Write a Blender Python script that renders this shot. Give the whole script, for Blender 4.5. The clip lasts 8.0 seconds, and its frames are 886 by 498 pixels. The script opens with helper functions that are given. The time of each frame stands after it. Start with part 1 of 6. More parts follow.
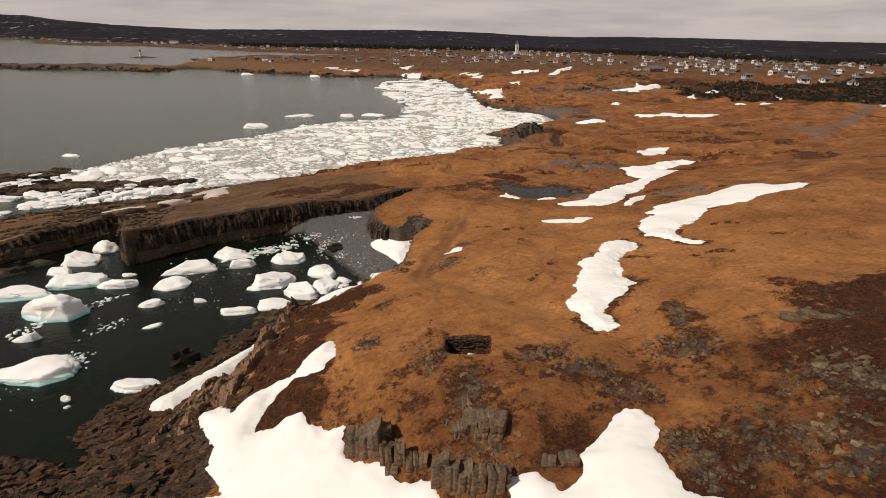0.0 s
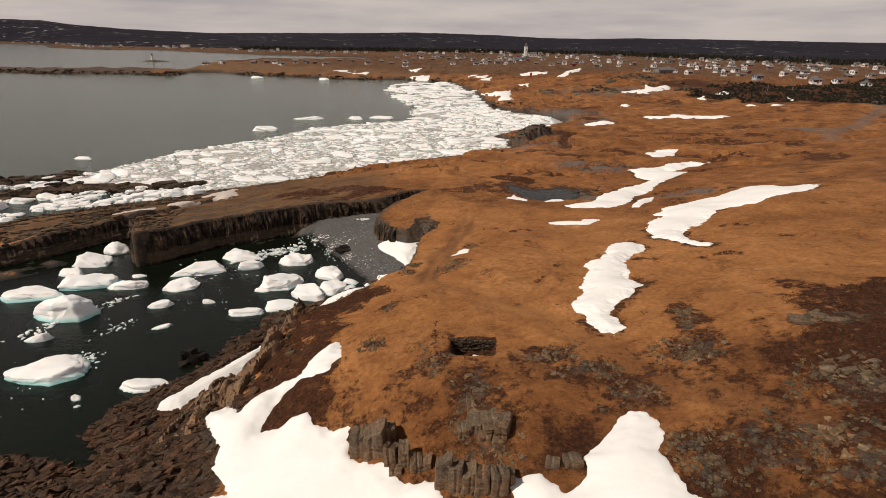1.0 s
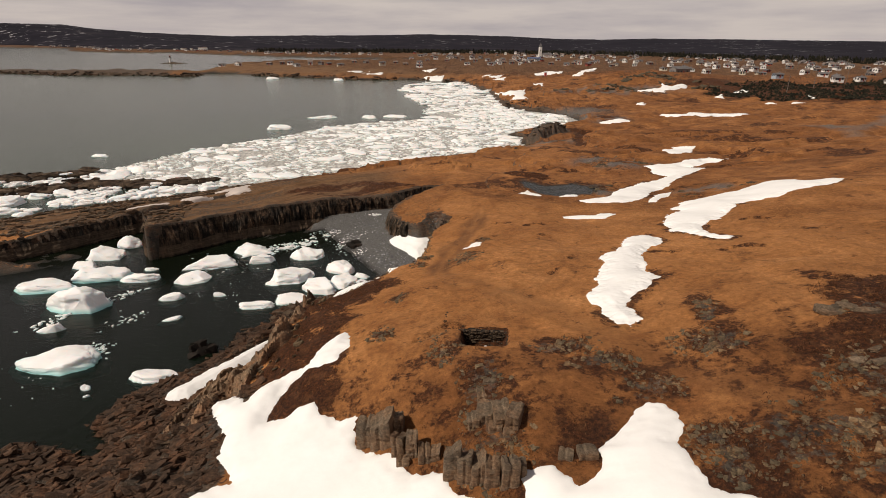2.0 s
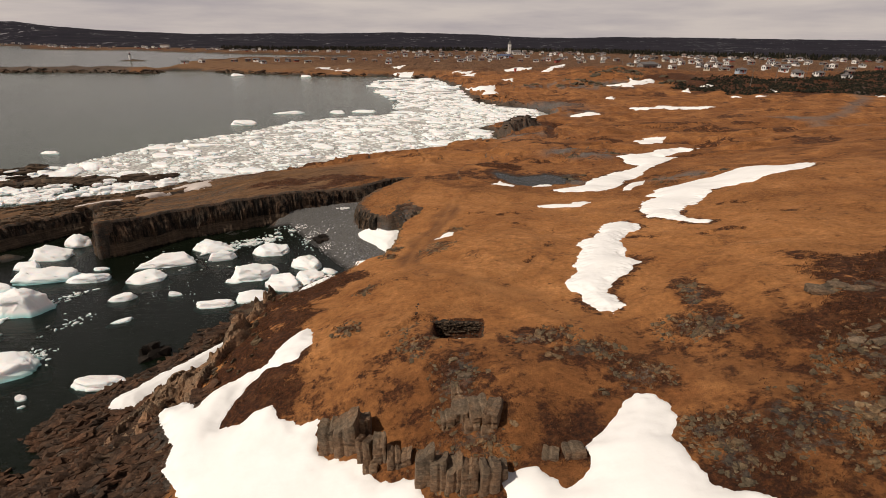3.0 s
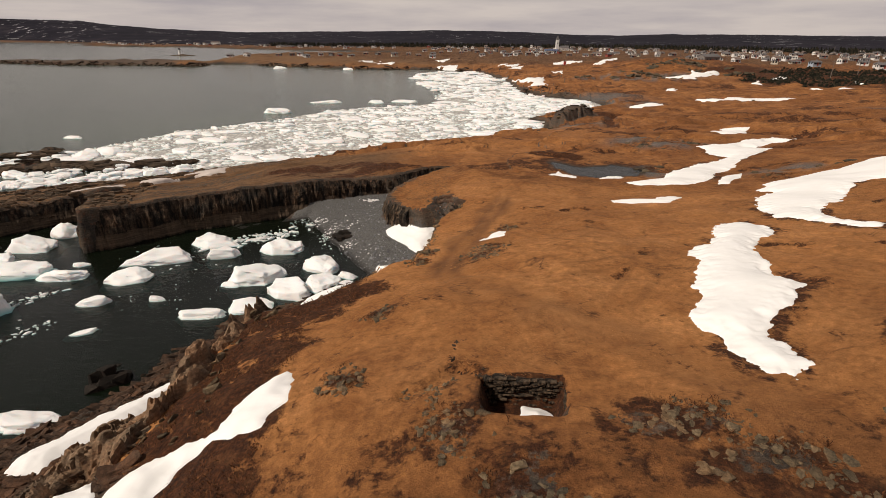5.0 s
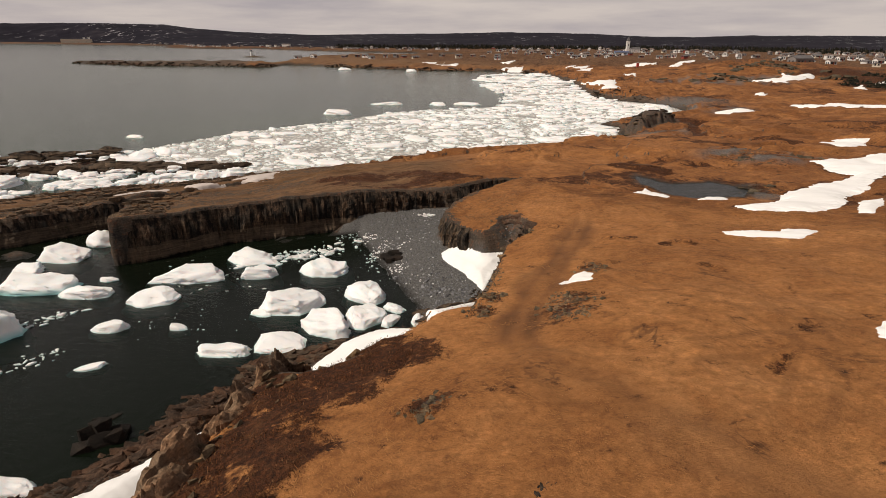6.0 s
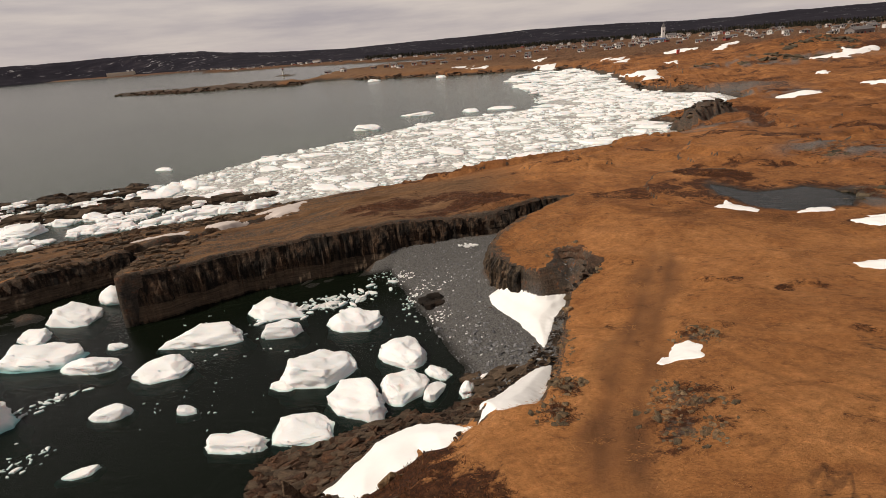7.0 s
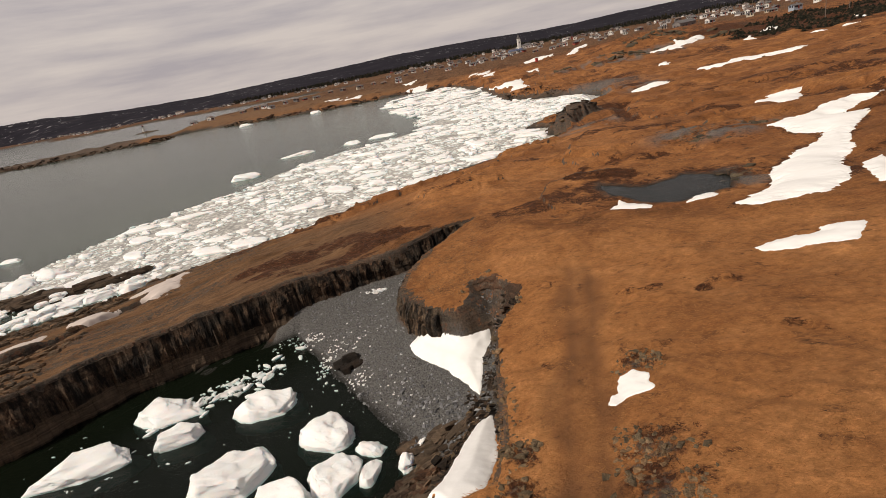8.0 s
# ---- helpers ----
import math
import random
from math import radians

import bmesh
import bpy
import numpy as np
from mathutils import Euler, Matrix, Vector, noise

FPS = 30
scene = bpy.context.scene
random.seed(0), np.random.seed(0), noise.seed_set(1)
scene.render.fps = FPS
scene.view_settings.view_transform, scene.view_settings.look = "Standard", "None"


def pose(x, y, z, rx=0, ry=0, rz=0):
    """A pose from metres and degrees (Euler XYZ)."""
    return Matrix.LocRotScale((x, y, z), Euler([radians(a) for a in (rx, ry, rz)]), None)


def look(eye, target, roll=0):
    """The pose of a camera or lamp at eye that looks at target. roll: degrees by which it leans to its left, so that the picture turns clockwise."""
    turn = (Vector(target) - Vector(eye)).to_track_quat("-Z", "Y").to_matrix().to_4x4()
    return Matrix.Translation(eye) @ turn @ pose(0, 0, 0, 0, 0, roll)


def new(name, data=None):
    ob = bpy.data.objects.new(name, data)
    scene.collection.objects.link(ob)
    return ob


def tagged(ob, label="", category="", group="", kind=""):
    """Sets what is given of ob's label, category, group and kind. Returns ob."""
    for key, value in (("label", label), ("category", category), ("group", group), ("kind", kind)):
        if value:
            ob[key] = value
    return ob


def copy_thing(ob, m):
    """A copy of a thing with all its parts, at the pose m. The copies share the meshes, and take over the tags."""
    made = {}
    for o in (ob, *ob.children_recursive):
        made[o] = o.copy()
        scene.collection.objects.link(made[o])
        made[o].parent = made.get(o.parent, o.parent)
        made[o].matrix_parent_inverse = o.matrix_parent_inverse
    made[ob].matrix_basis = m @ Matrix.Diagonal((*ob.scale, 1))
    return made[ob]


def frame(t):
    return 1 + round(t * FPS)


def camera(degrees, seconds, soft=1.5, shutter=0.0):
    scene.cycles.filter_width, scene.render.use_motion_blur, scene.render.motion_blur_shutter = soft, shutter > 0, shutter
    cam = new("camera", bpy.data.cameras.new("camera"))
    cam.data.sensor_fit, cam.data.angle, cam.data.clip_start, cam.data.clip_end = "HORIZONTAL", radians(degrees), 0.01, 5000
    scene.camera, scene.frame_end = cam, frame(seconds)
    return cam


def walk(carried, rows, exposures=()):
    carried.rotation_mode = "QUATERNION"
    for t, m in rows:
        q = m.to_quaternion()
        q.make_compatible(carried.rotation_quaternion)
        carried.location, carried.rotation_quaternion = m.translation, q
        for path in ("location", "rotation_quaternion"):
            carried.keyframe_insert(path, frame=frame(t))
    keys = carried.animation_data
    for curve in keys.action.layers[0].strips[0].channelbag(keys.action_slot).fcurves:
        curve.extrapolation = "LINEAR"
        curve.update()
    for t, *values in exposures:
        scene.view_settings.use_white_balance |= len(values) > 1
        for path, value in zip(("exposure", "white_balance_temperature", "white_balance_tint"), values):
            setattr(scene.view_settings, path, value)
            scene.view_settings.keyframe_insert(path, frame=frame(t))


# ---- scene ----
cam = camera(79.9, 8.0, 0.7)
PATH = [
    (0, (-0.131, 20.559, 30.375), (-0.231, 22.409, 29.621), 1.1),
    (0.5, (0.032, 20.468, 30.367), (-0.078, 22.319, 29.618), 1.0),
    (1, (0.116, 20.492, 30.368), (-0.017, 22.343, 29.621), 0.8),
    (2.3, (0.414, 21.336, 28.733), (0.225, 23.184, 27.992), 0.4),
    (2.5, (0.48, 21.639, 28.518), (0.326, 23.489, 27.773), 0.5),
    (3, (0.349, 23.288, 27.317), (0.265, 25.142, 26.572), 0.5),
    (3.5, (0.212, 25.66, 26.09), (0.132, 27.513, 25.341), 0.4),
    (4, (0.016, 28.595, 24.771), (-0.08, 30.447, 24.022), 0.3),
    (4.2, (-0.162, 29.91, 24.283), (-0.268, 31.76, 23.53), 0.4),
    (5.5, (-1.696, 39.965, 21.984), (-2.04, 41.789, 21.24), 0.2),
    (6, (-2.87, 44.413, 21.753), (-3.311, 46.217, 21.01), 0.2),
    (6.5, (-4.088, 48.962, 21.749), (-4.574, 50.756, 21.011), 0.2),
    (6.7, (-4.61, 50.5, 21.86), (-5.112, 52.292, 21.128), -0.4),
    (6.8, (-4.87, 51.15, 21.92), (-5.431, 52.928, 21.195), -2.2),
    (7, (-5.356, 52.484, 22.058), (-5.942, 54.253, 21.332), -4.8),
    (7.5, (-6.114, 54.832, 22.393), (-6.587, 56.641, 21.682), -7.8),
    (8, (-6.156, 56.143, 22.54), (-6.386, 58.006, 21.849), -11.4),
]
walk(cam, [(t, look(eye, target, roll)) for t, eye, target, roll in PATH], [(0, -0.28, 6950, 11), (4, -0.25, 6950, 11), (8, -0.19, 6950, 11)])

# ---- sky and sun ----
SUN_FROM = Vector((-0.72, -0.42, 0.92)).normalized()
world = bpy.data.worlds.new("overcast_sky")
scene.world = world
world.use_nodes = True
wn, wl = world.node_tree.nodes, world.node_tree.links
wn.clear()
sky = wn.new("ShaderNodeTexSky")
sky.sky_type, sky.sun_disc = "NISHITA", False
sky.sun_elevation = math.asin(SUN_FROM.z)
sky.sun_rotation = math.atan2(SUN_FROM.x, SUN_FROM.y)
sky.air_density, sky.dust_density = 1.2, 3.0
dim = wn.new("ShaderNodeMix")
dim.data_type, dim.blend_type = "RGBA", "MULTIPLY"
dim.inputs[0].default_value = 1.0
dim.inputs[7].default_value = (0.10, 0.10, 0.10, 1)
wl.new(sky.outputs[0], dim.inputs[6])
way = wn.new("ShaderNodeTexCoord")
stretch = wn.new("ShaderNodeMapping")
stretch.inputs["Scale"].default_value = (1.6, 1.6, 13.0)
wl.new(way.outputs["Generated"], stretch.inputs[0])
banks = wn.new("ShaderNodeTexNoise")
banks.inputs["Scale"].default_value, banks.inputs["Detail"].default_value, banks.inputs["Roughness"].default_value = 2.3, 6.0, 0.55
wl.new(stretch.outputs[0], banks.inputs["Vector"])
tones = wn.new("ShaderNodeValToRGB")
tones.color_ramp.elements[0].position, tones.color_ramp.elements[0].color = 0.30, (0.61, 0.57, 0.63, 1)
tones.color_ramp.elements[1].position, tones.color_ramp.elements[1].color = 0.64, (0.93, 0.85, 0.83, 1)
wl.new(banks.outputs[0], tones.inputs[0])
cover = wn.new("ShaderNodeMix")
cover.data_type = "RGBA"
cover.inputs[0].default_value = 0.88
wl.new(dim.outputs[2], cover.inputs[6])
wl.new(tones.outputs[0], cover.inputs[7])
part_up = wn.new("ShaderNodeSeparateXYZ")
wl.new(way.outputs["Generated"], part_up.inputs[0])
thick = wn.new("ShaderNodeValToRGB")
thick.color_ramp.elements[0].position, thick.color_ramp.elements[0].color = 0.16, (1, 1, 1, 1)
thick.color_ramp.elements[1].position, thick.color_ramp.elements[1].color = 0.75, (0.24, 0.25, 0.28, 1)
wl.new(part_up.outputs[2], thick.inputs[0])
deck = wn.new("ShaderNodeMix")
deck.data_type, deck.blend_type = "RGBA", "MULTIPLY"
deck.inputs[0].default_value = 1.0
wl.new(cover.outputs[2], deck.inputs[6])
wl.new(thick.outputs[0], deck.inputs[7])
back = wn.new("ShaderNodeBackground")
back.inputs["Strength"].default_value = 0.8
wl.new(deck.outputs[2], back.inputs[0])
wo = wn.new("ShaderNodeOutputWorld")
wl.new(back.outputs[0], wo.inputs[0])

sun = new("sun", bpy.data.lights.new("sun", "SUN"))
sun.data.energy, sun.data.angle, sun.data.color = 4.1, radians(2.0), (1.0, 0.93, 0.84)
sun.matrix_world = look(SUN_FROM * 500, (0, 0, 0))


# ---- materials ----
class Shade:
    """A node material, built from a few plain steps."""

    def __init__(self, name):
        self.m = bpy.data.materials.new(name)
        self.m.use_nodes = True
        self.n, self.l = self.m.node_tree.nodes, self.m.node_tree.links
        self.p = self.n["Principled BSDF"]
        self.where = self.n.new("ShaderNodeTexCoord").outputs["Object"]

    def set(self, socket, value):
        if hasattr(value, "is_linked"):
            self.l.new(value, socket)
        elif isinstance(value, tuple):
            socket.default_value = value if len(value) == 4 or socket.type == "VECTOR" else (*value, 1)
        else:
            socket.default_value = value

    def scaled(self, sx, sy, sz, turn=0.0):
        n = self.n.new("ShaderNodeMapping")
        n.inputs["Scale"].default_value, n.inputs["Rotation"].default_value = (sx, sy, sz), (0, 0, radians(turn))
        self.l.new(self.where, n.inputs[0])
        return n.outputs[0]

    def along(self, turn, long, wide):
        """Coordinates drawn out along a direction, for streaks."""
        n = self.n.new("ShaderNodeMapping")
        n.vector_type = "TEXTURE"
        n.inputs["Scale"].default_value, n.inputs["Rotation"].default_value = (long, wide, 1.0), (0, 0, radians(turn))
        self.l.new(self.where, n.inputs[0])
        return n.outputs[0]

    def noise(self, scale, detail=4.0, rough=0.55, vector=None, distort=0.0):
        n = self.n.new("ShaderNodeTexNoise")
        for key, v in (("Scale", scale), ("Detail", detail), ("Roughness", rough), ("Distortion", distort)):
            n.inputs[key].default_value = v
        self.l.new(vector or self.where, n.inputs["Vector"])
        return n.outputs[0]

    def cells(self, scale, vector=None, feature="F1"):
        n = self.n.new("ShaderNodeTexVoronoi")
        n.feature, n.inputs["Scale"].default_value = feature, scale
        self.l.new(vector or self.where, n.inputs["Vector"])
        return n.outputs["Distance"]

    def island(self):
        return self.n.new("ShaderNodeNewGeometry").outputs["Random Per Island"]

    def each(self):
        return self.n.new("ShaderNodeObjectInfo").outputs["Random"]

    def attribute(self, name):
        n = self.n.new("ShaderNodeAttribute")
        n.attribute_name = name
        s = self.n.new("ShaderNodeSeparateColor")
        self.l.new(n.outputs["Color"], s.inputs[0])
        return s.outputs[0], s.outputs[1], s.outputs[2]

    def ramp(self, fac, *stops):
        n = self.n.new("ShaderNodeValToRGB")
        e = n.color_ramp.elements
        while len(e) < len(stops):
            e.new(0.5)
        for k, (at, c) in zip(e, stops):
            k.position, k.color = at, (*c, 1) if isinstance(c, tuple) else (c, c, c, 1)
        self.set(n.inputs[0], fac)
        return n.outputs[0]

    def mix(self, fac, a, b, blend="MIX"):
        n = self.n.new("ShaderNodeMix")
        n.data_type, n.blend_type = "RGBA", blend
        for k, v in ((0, fac), (6, a), (7, b)):
            self.set(n.inputs[k], v)
        return n.outputs[2]

    def math(self, op, a, b=0.0):
        n = self.n.new("ShaderNodeMath")
        n.operation = op
        self.set(n.inputs[0], a), self.set(n.inputs[1], b)
        return n.outputs[0]

    def bump(self, height, strength=0.5, distance=0.05, before=None):
        n = self.n.new("ShaderNodeBump")
        n.inputs["Strength"].default_value, n.inputs["Distance"].default_value = strength, distance
        self.l.new(height, n.inputs["Height"])
        if before:
            self.l.new(before, n.inputs["Normal"])
        return n.outputs[0]

    def done(self, colour, roughness=0.85, normal=None, **more):
        self.set(self.p.inputs["Base Color"], colour)
        self.set(self.p.inputs["Roughness"], roughness)
        if normal:
            self.l.new(normal, self.p.inputs["Normal"])
        for key, v in more.items():
            self.set(self.p.inputs[key.replace("_", " ")], v)
        return self.m


def rock_colours(s, dark=1.0):
    """Grey-brown bedded rock with rusty and pale stains."""
    big, fine = s.noise(0.45, 6, 0.65), s.noise(6.0, 6, 0.72)
    c = s.ramp(big, (0.30, (0.045 * dark, 0.040 * dark, 0.036 * dark)), (0.48, (0.105 * dark, 0.082 * dark, 0.064 * dark)), (0.60, (0.13 * dark, 0.085 * dark, 0.058 * dark)),
               (0.72, (0.17 * dark, 0.15 * dark, 0.125 * dark)))
    c = s.mix(0.85, c, s.ramp(fine, (0.28, 0.25), (0.5, 0.85), (0.72, 1.6)), "MULTIPLY")
    beds = s.noise(1.0, 5, 0.6, s.scaled(0.5, 0.5, 8.0))
    return s.mix(0.5, c, s.ramp(beds, (0.35, 0.45), (0.6, 1.25)), "MULTIPLY"), fine


def ground_material():
    s = Shade("moor_ground")
    rock, heath, track = s.attribute("zone")
    russet, woods, _ = s.attribute("turf")
    gravel, wet, pale = s.attribute("cover")
    broad, mid, fine = s.noise(0.05, 4, 0.55), s.noise(0.22, 6, 0.62, None, 0.6), s.noise(2.4, 6, 0.7)
    flow = s.noise(1.0, 6, 0.7, s.scaled(0.8, 1.0, 1.0, 28), 3.2)
    blades = s.noise(1.0, 6, 0.78, s.scaled(5.0, 11.0, 6.0, 25), 1.6)
    patch = s.noise(0.7, 7, 0.7, None, 0.4)
    grass = s.ramp(mid, (0.30, (0.345, 0.147, 0.051)), (0.5, (0.415, 0.184, 0.066)), (0.70, (0.490, 0.231, 0.090)))
    grass = s.mix(0.8, grass, s.ramp(broad, (0.36, (0.76, 0.70, 0.66)), (0.5, (1.04, 1.02, 1.0)), (0.64, (1.26, 1.26, 1.24))), "MULTIPLY")
    hummock = s.noise(0.55, 5, 0.6, None, 0.8)
    grass = s.mix(0.55, grass, s.ramp(hummock, (0.32, (0.62, 0.55, 0.50)), (0.5, (1.0, 1.0, 1.0)), (0.7, (1.12, 1.10, 1.05))), "MULTIPLY")
    grass = s.mix(s.math("MULTIPLY", russet, s.ramp(s.noise(0.16, 6, 0.68, None, 0.8), (0.36, 0.42), (0.6, 1.0))), grass, s.mix(0.8, (0.190, 0.074, 0.025), s.ramp(mid, (0.3, 0.5), (0.7, 1.5)), "MULTIPLY"))
    grass = s.mix(s.ramp(patch, (0.57, 0.0), (0.74, 0.5)), grass, (0.14, 0.060, 0.024))
    grass = s.mix(0.35, grass, s.ramp(flow, (0.3, 0.58), (0.5, 0.98), (0.7, 1.35)), "MULTIPLY")
    grass = s.mix(0.6, grass, s.ramp(blades, (0.28, 0.5), (0.5, 1.0), (0.72, 1.45)), "MULTIPLY")
    grass = s.mix(0.65, grass, s.ramp(fine, (0.3, 0.5), (0.7, 1.5)), "MULTIPLY")
    seam = s.math("ABSOLUTE", s.math("SUBTRACT", s.noise(0.11, 5, 0.55, None, 1.5), 0.5))
    seam2 = s.math("ABSOLUTE", s.math("SUBTRACT", s.noise(0.3, 5, 0.6, s.scaled(0.5, 1.3, 1.0, 15), 1.0), 0.5))
    worn = s.mix(1.0, s.ramp(seam, (0.003, 0.6), (0.016, 0.0)), s.ramp(seam2, (0.003, 0.55), (0.014, 0.0)), "ADD")
    grass = s.mix(s.mix(1.0, worn, s.ramp(s.noise(0.35, 4, 0.6), (0.54, 0.0), (0.66, 1.0)), "MULTIPLY"), grass, (0.07, 0.033, 0.017))
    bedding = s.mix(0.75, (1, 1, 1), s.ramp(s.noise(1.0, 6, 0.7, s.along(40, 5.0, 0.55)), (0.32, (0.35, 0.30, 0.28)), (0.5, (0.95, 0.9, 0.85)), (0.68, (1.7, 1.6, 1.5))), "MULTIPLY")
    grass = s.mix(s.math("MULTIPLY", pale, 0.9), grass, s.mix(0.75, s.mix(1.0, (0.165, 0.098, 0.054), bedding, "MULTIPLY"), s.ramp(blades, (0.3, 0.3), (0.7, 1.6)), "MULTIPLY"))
    low = s.ramp(s.noise(4.5, 7, 0.75), (0.32, (0.014, 0.008, 0.005)), (0.5, (0.058, 0.021, 0.009)), (0.6, (0.105, 0.037, 0.014)), (0.72, (0.18, 0.09, 0.044)))
    low = s.mix(s.ramp(s.noise(1.1, 6, 0.7), (0.52, 0.0), (0.66, 0.55)), low, (0.15, 0.065, 0.026))
    broken = s.math("ADD", s.math("MULTIPLY", s.math("SUBTRACT", patch, 0.5), 2.6), s.math("MULTIPLY", s.math("SUBTRACT", s.noise(2.6, 6, 0.7), 0.5), 1.5))
    colour = s.mix(s.ramp(s.math("ADD", heath, broken), (0.32, 0.0), (0.66, 1.0)), grass, low)
    dirt = s.mix(0.6, (0.150, 0.066, 0.028), s.ramp(fine, (0.3, 0.45), (0.7, 1.4)), "MULTIPLY")
    colour = s.mix(s.ramp(s.math("ADD", track, s.math("MULTIPLY", s.math("SUBTRACT", fine, 0.5), 0.8)), (0.25, 0.0), (0.85, 0.9)), colour, dirt)
    stone, grain = rock_colours(s)
    stone = s.mix(s.ramp(s.noise(1.4, 5, 0.7), (0.55, 0.0), (0.62, 0.8)), stone, s.mix(0.6, (0.16, 0.075, 0.045), s.ramp(grain, (0.3, 0.4), (0.7, 1.4)), "MULTIPLY"))
    colour = s.mix(s.ramp(s.math("ADD", rock, s.math("MULTIPLY", s.math("SUBTRACT", s.noise(1.9, 7, 0.72), 0.5), 1.7)), (0.40, 0.0), (0.54, 1.0)), colour, stone)
    shingle = s.mix(0.9, (0.108, 0.104, 0.100), s.ramp(s.cells(7.0), (0.1, 0.45), (0.6, 1.5)), "MULTIPLY")
    colour = s.mix(gravel, colour, shingle)
    colour = s.mix(wet, colour, (0.018, 0.017, 0.014))
    colour = s.mix(woods, colour, s.ramp(s.noise(0.06, 6, 0.7), (0.4, (0.010, 0.009, 0.010)), (0.6, (0.030, 0.022, 0.018)), (0.7, (0.10, 0.06, 0.035))))
    height = s.math("ADD", s.math("MULTIPLY", blades, 0.7), s.math("MULTIPLY", grain, s.math("ADD", 0.5, rock)))
    rough = s.ramp(wet, (0.0, 0.95), (1.0, 0.45))
    return s.done(colour, rough, s.bump(height, 0.9, 0.16), Specular_IOR_Level=0.2)


def snow_material(name="old_snow", tint=(1, 1, 1)):
    s = Shade(name)
    c = s.ramp(s.noise(0.4, 5, 0.6), (0.3, (0.86, 0.85, 0.83)), (0.7, (0.93, 0.92, 0.91)))
    c = s.mix(s.ramp(s.noise(6.0, 4, 0.7), (0.68, 0.0), (0.82, 0.3)), c, (0.55, 0.45, 0.36))
    c = s.mix(1.0, c, tint, "MULTIPLY")
    return s.done(c, 0.7, s.bump(s.noise(3.0, 5, 0.6), 0.2, 0.06))


def ice_material(name="sea_ice", deep_to=0.57, side=(0.60, 0.80, 0.78)):
    s = Shade(name)
    z = s.n.new("ShaderNodeSeparateXYZ")
    s.l.new(s.n.new("ShaderNodeNewGeometry").outputs["Position"], z.inputs[0])
    deep = s.ramp(s.math("ADD", s.math("MULTIPLY", z.outputs[2], 0.5), 0.5), (0.40, (0.16, 0.46, 0.42)), (0.51, side), (deep_to, (0.95, 0.95, 0.94)))
    c = s.mix(0.6, deep, s.ramp(s.noise(1.5, 6, 0.65), (0.3, 0.95), (0.6, 1.03)), "MULTIPLY")
    return s.done(c, 0.5, s.bump(s.noise(4.0, 8, 0.8), 0.55, 0.14), Specular_IOR_Level=0.25, Subsurface_Weight=0.6, Subsurface_Radius=(0.5, 0.6, 0.65), Subsurface_Scale=0.6)


def water_material():
    s = Shade("sea_water")
    big = s.noise(0.02, 4, 0.5)
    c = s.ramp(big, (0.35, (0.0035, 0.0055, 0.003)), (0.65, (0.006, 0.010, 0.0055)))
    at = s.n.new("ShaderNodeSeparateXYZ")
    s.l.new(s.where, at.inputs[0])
    # mixes to a paler grey-green over 60 m outward of the rock strip
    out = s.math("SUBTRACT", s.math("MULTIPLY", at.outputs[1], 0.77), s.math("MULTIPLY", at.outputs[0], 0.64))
    bay_share = s.ramp(s.math("DIVIDE", s.math("SUBTRACT", out, 112.0), 60.0), (0.0, 0.0), (1.0, 1.0))
    c = s.mix(bay_share, c, s.ramp(big, (0.35, (0.066, 0.083, 0.064)), (0.65, (0.096, 0.116, 0.089))))
    wave = s.math("ADD", s.noise(1.0, 4, 0.6, s.scaled(0.9, 2.0, 1, 20)), s.math("MULTIPLY", s.noise(3.0, 5, 0.7, s.scaled(0.6, 1.6, 1, 10)), 0.5))
    return s.done(c, 0.14, s.bump(wave, 0.55, 0.1), IOR=1.33, Alpha=0.88, Specular_IOR_Level=0.3)


def rock_material(name, dark=1.0, tint=(1, 1, 1), streaks=False):
    s = Shade(name)
    c, grain = rock_colours(s, dark)
    if streaks:
        # upright dark streaks in the rock, with the clefts' shade put into the colour
        cleft_streak = s.noise(1.0, 5, 0.65, s.scaled(1.7, 1.7, 0.22))
        c = s.mix(0.9, c, s.ramp(cleft_streak, (0.42, 0.08), (0.49, 0.7), (0.60, 2.1)), "MULTIPLY")
        z = s.n.new("ShaderNodeSeparateXYZ")
        s.l.new(s.n.new("ShaderNodeNewGeometry").outputs["Position"], z.inputs[0])
        level = s.math("ADD", z.outputs[2], s.math("MULTIPLY", s.noise(0.25, 4, 0.6), 0.8))
        bed = s.mix(0.8, (0.120, 0.098, 0.078), s.ramp(s.noise(1.0, 5, 0.7, s.scaled(0.35, 0.35, 9.0)), (0.35, 0.3), (0.65, 1.6)), "MULTIPLY")
        c = s.mix(s.ramp(s.math("MULTIPLY", level, 0.25), (0.12, 0.0), (0.16, 0.55), (0.47, 0.55), (0.50, 0.0)), c, bed)
    c = s.mix(1.0, c, tint, "MULTIPLY")
    c = s.mix(0.6, c, s.ramp(s.island(), (0.0, (0.6, 0.58, 0.56)), (0.7, (1.25, 1.12, 1.0)), (1.0, (1.7, 1.6, 1.5))), "MULTIPLY")
    return s.done(c, 0.9, s.bump(grain, 0.8, 0.1), Specular_IOR_Level=0.25)


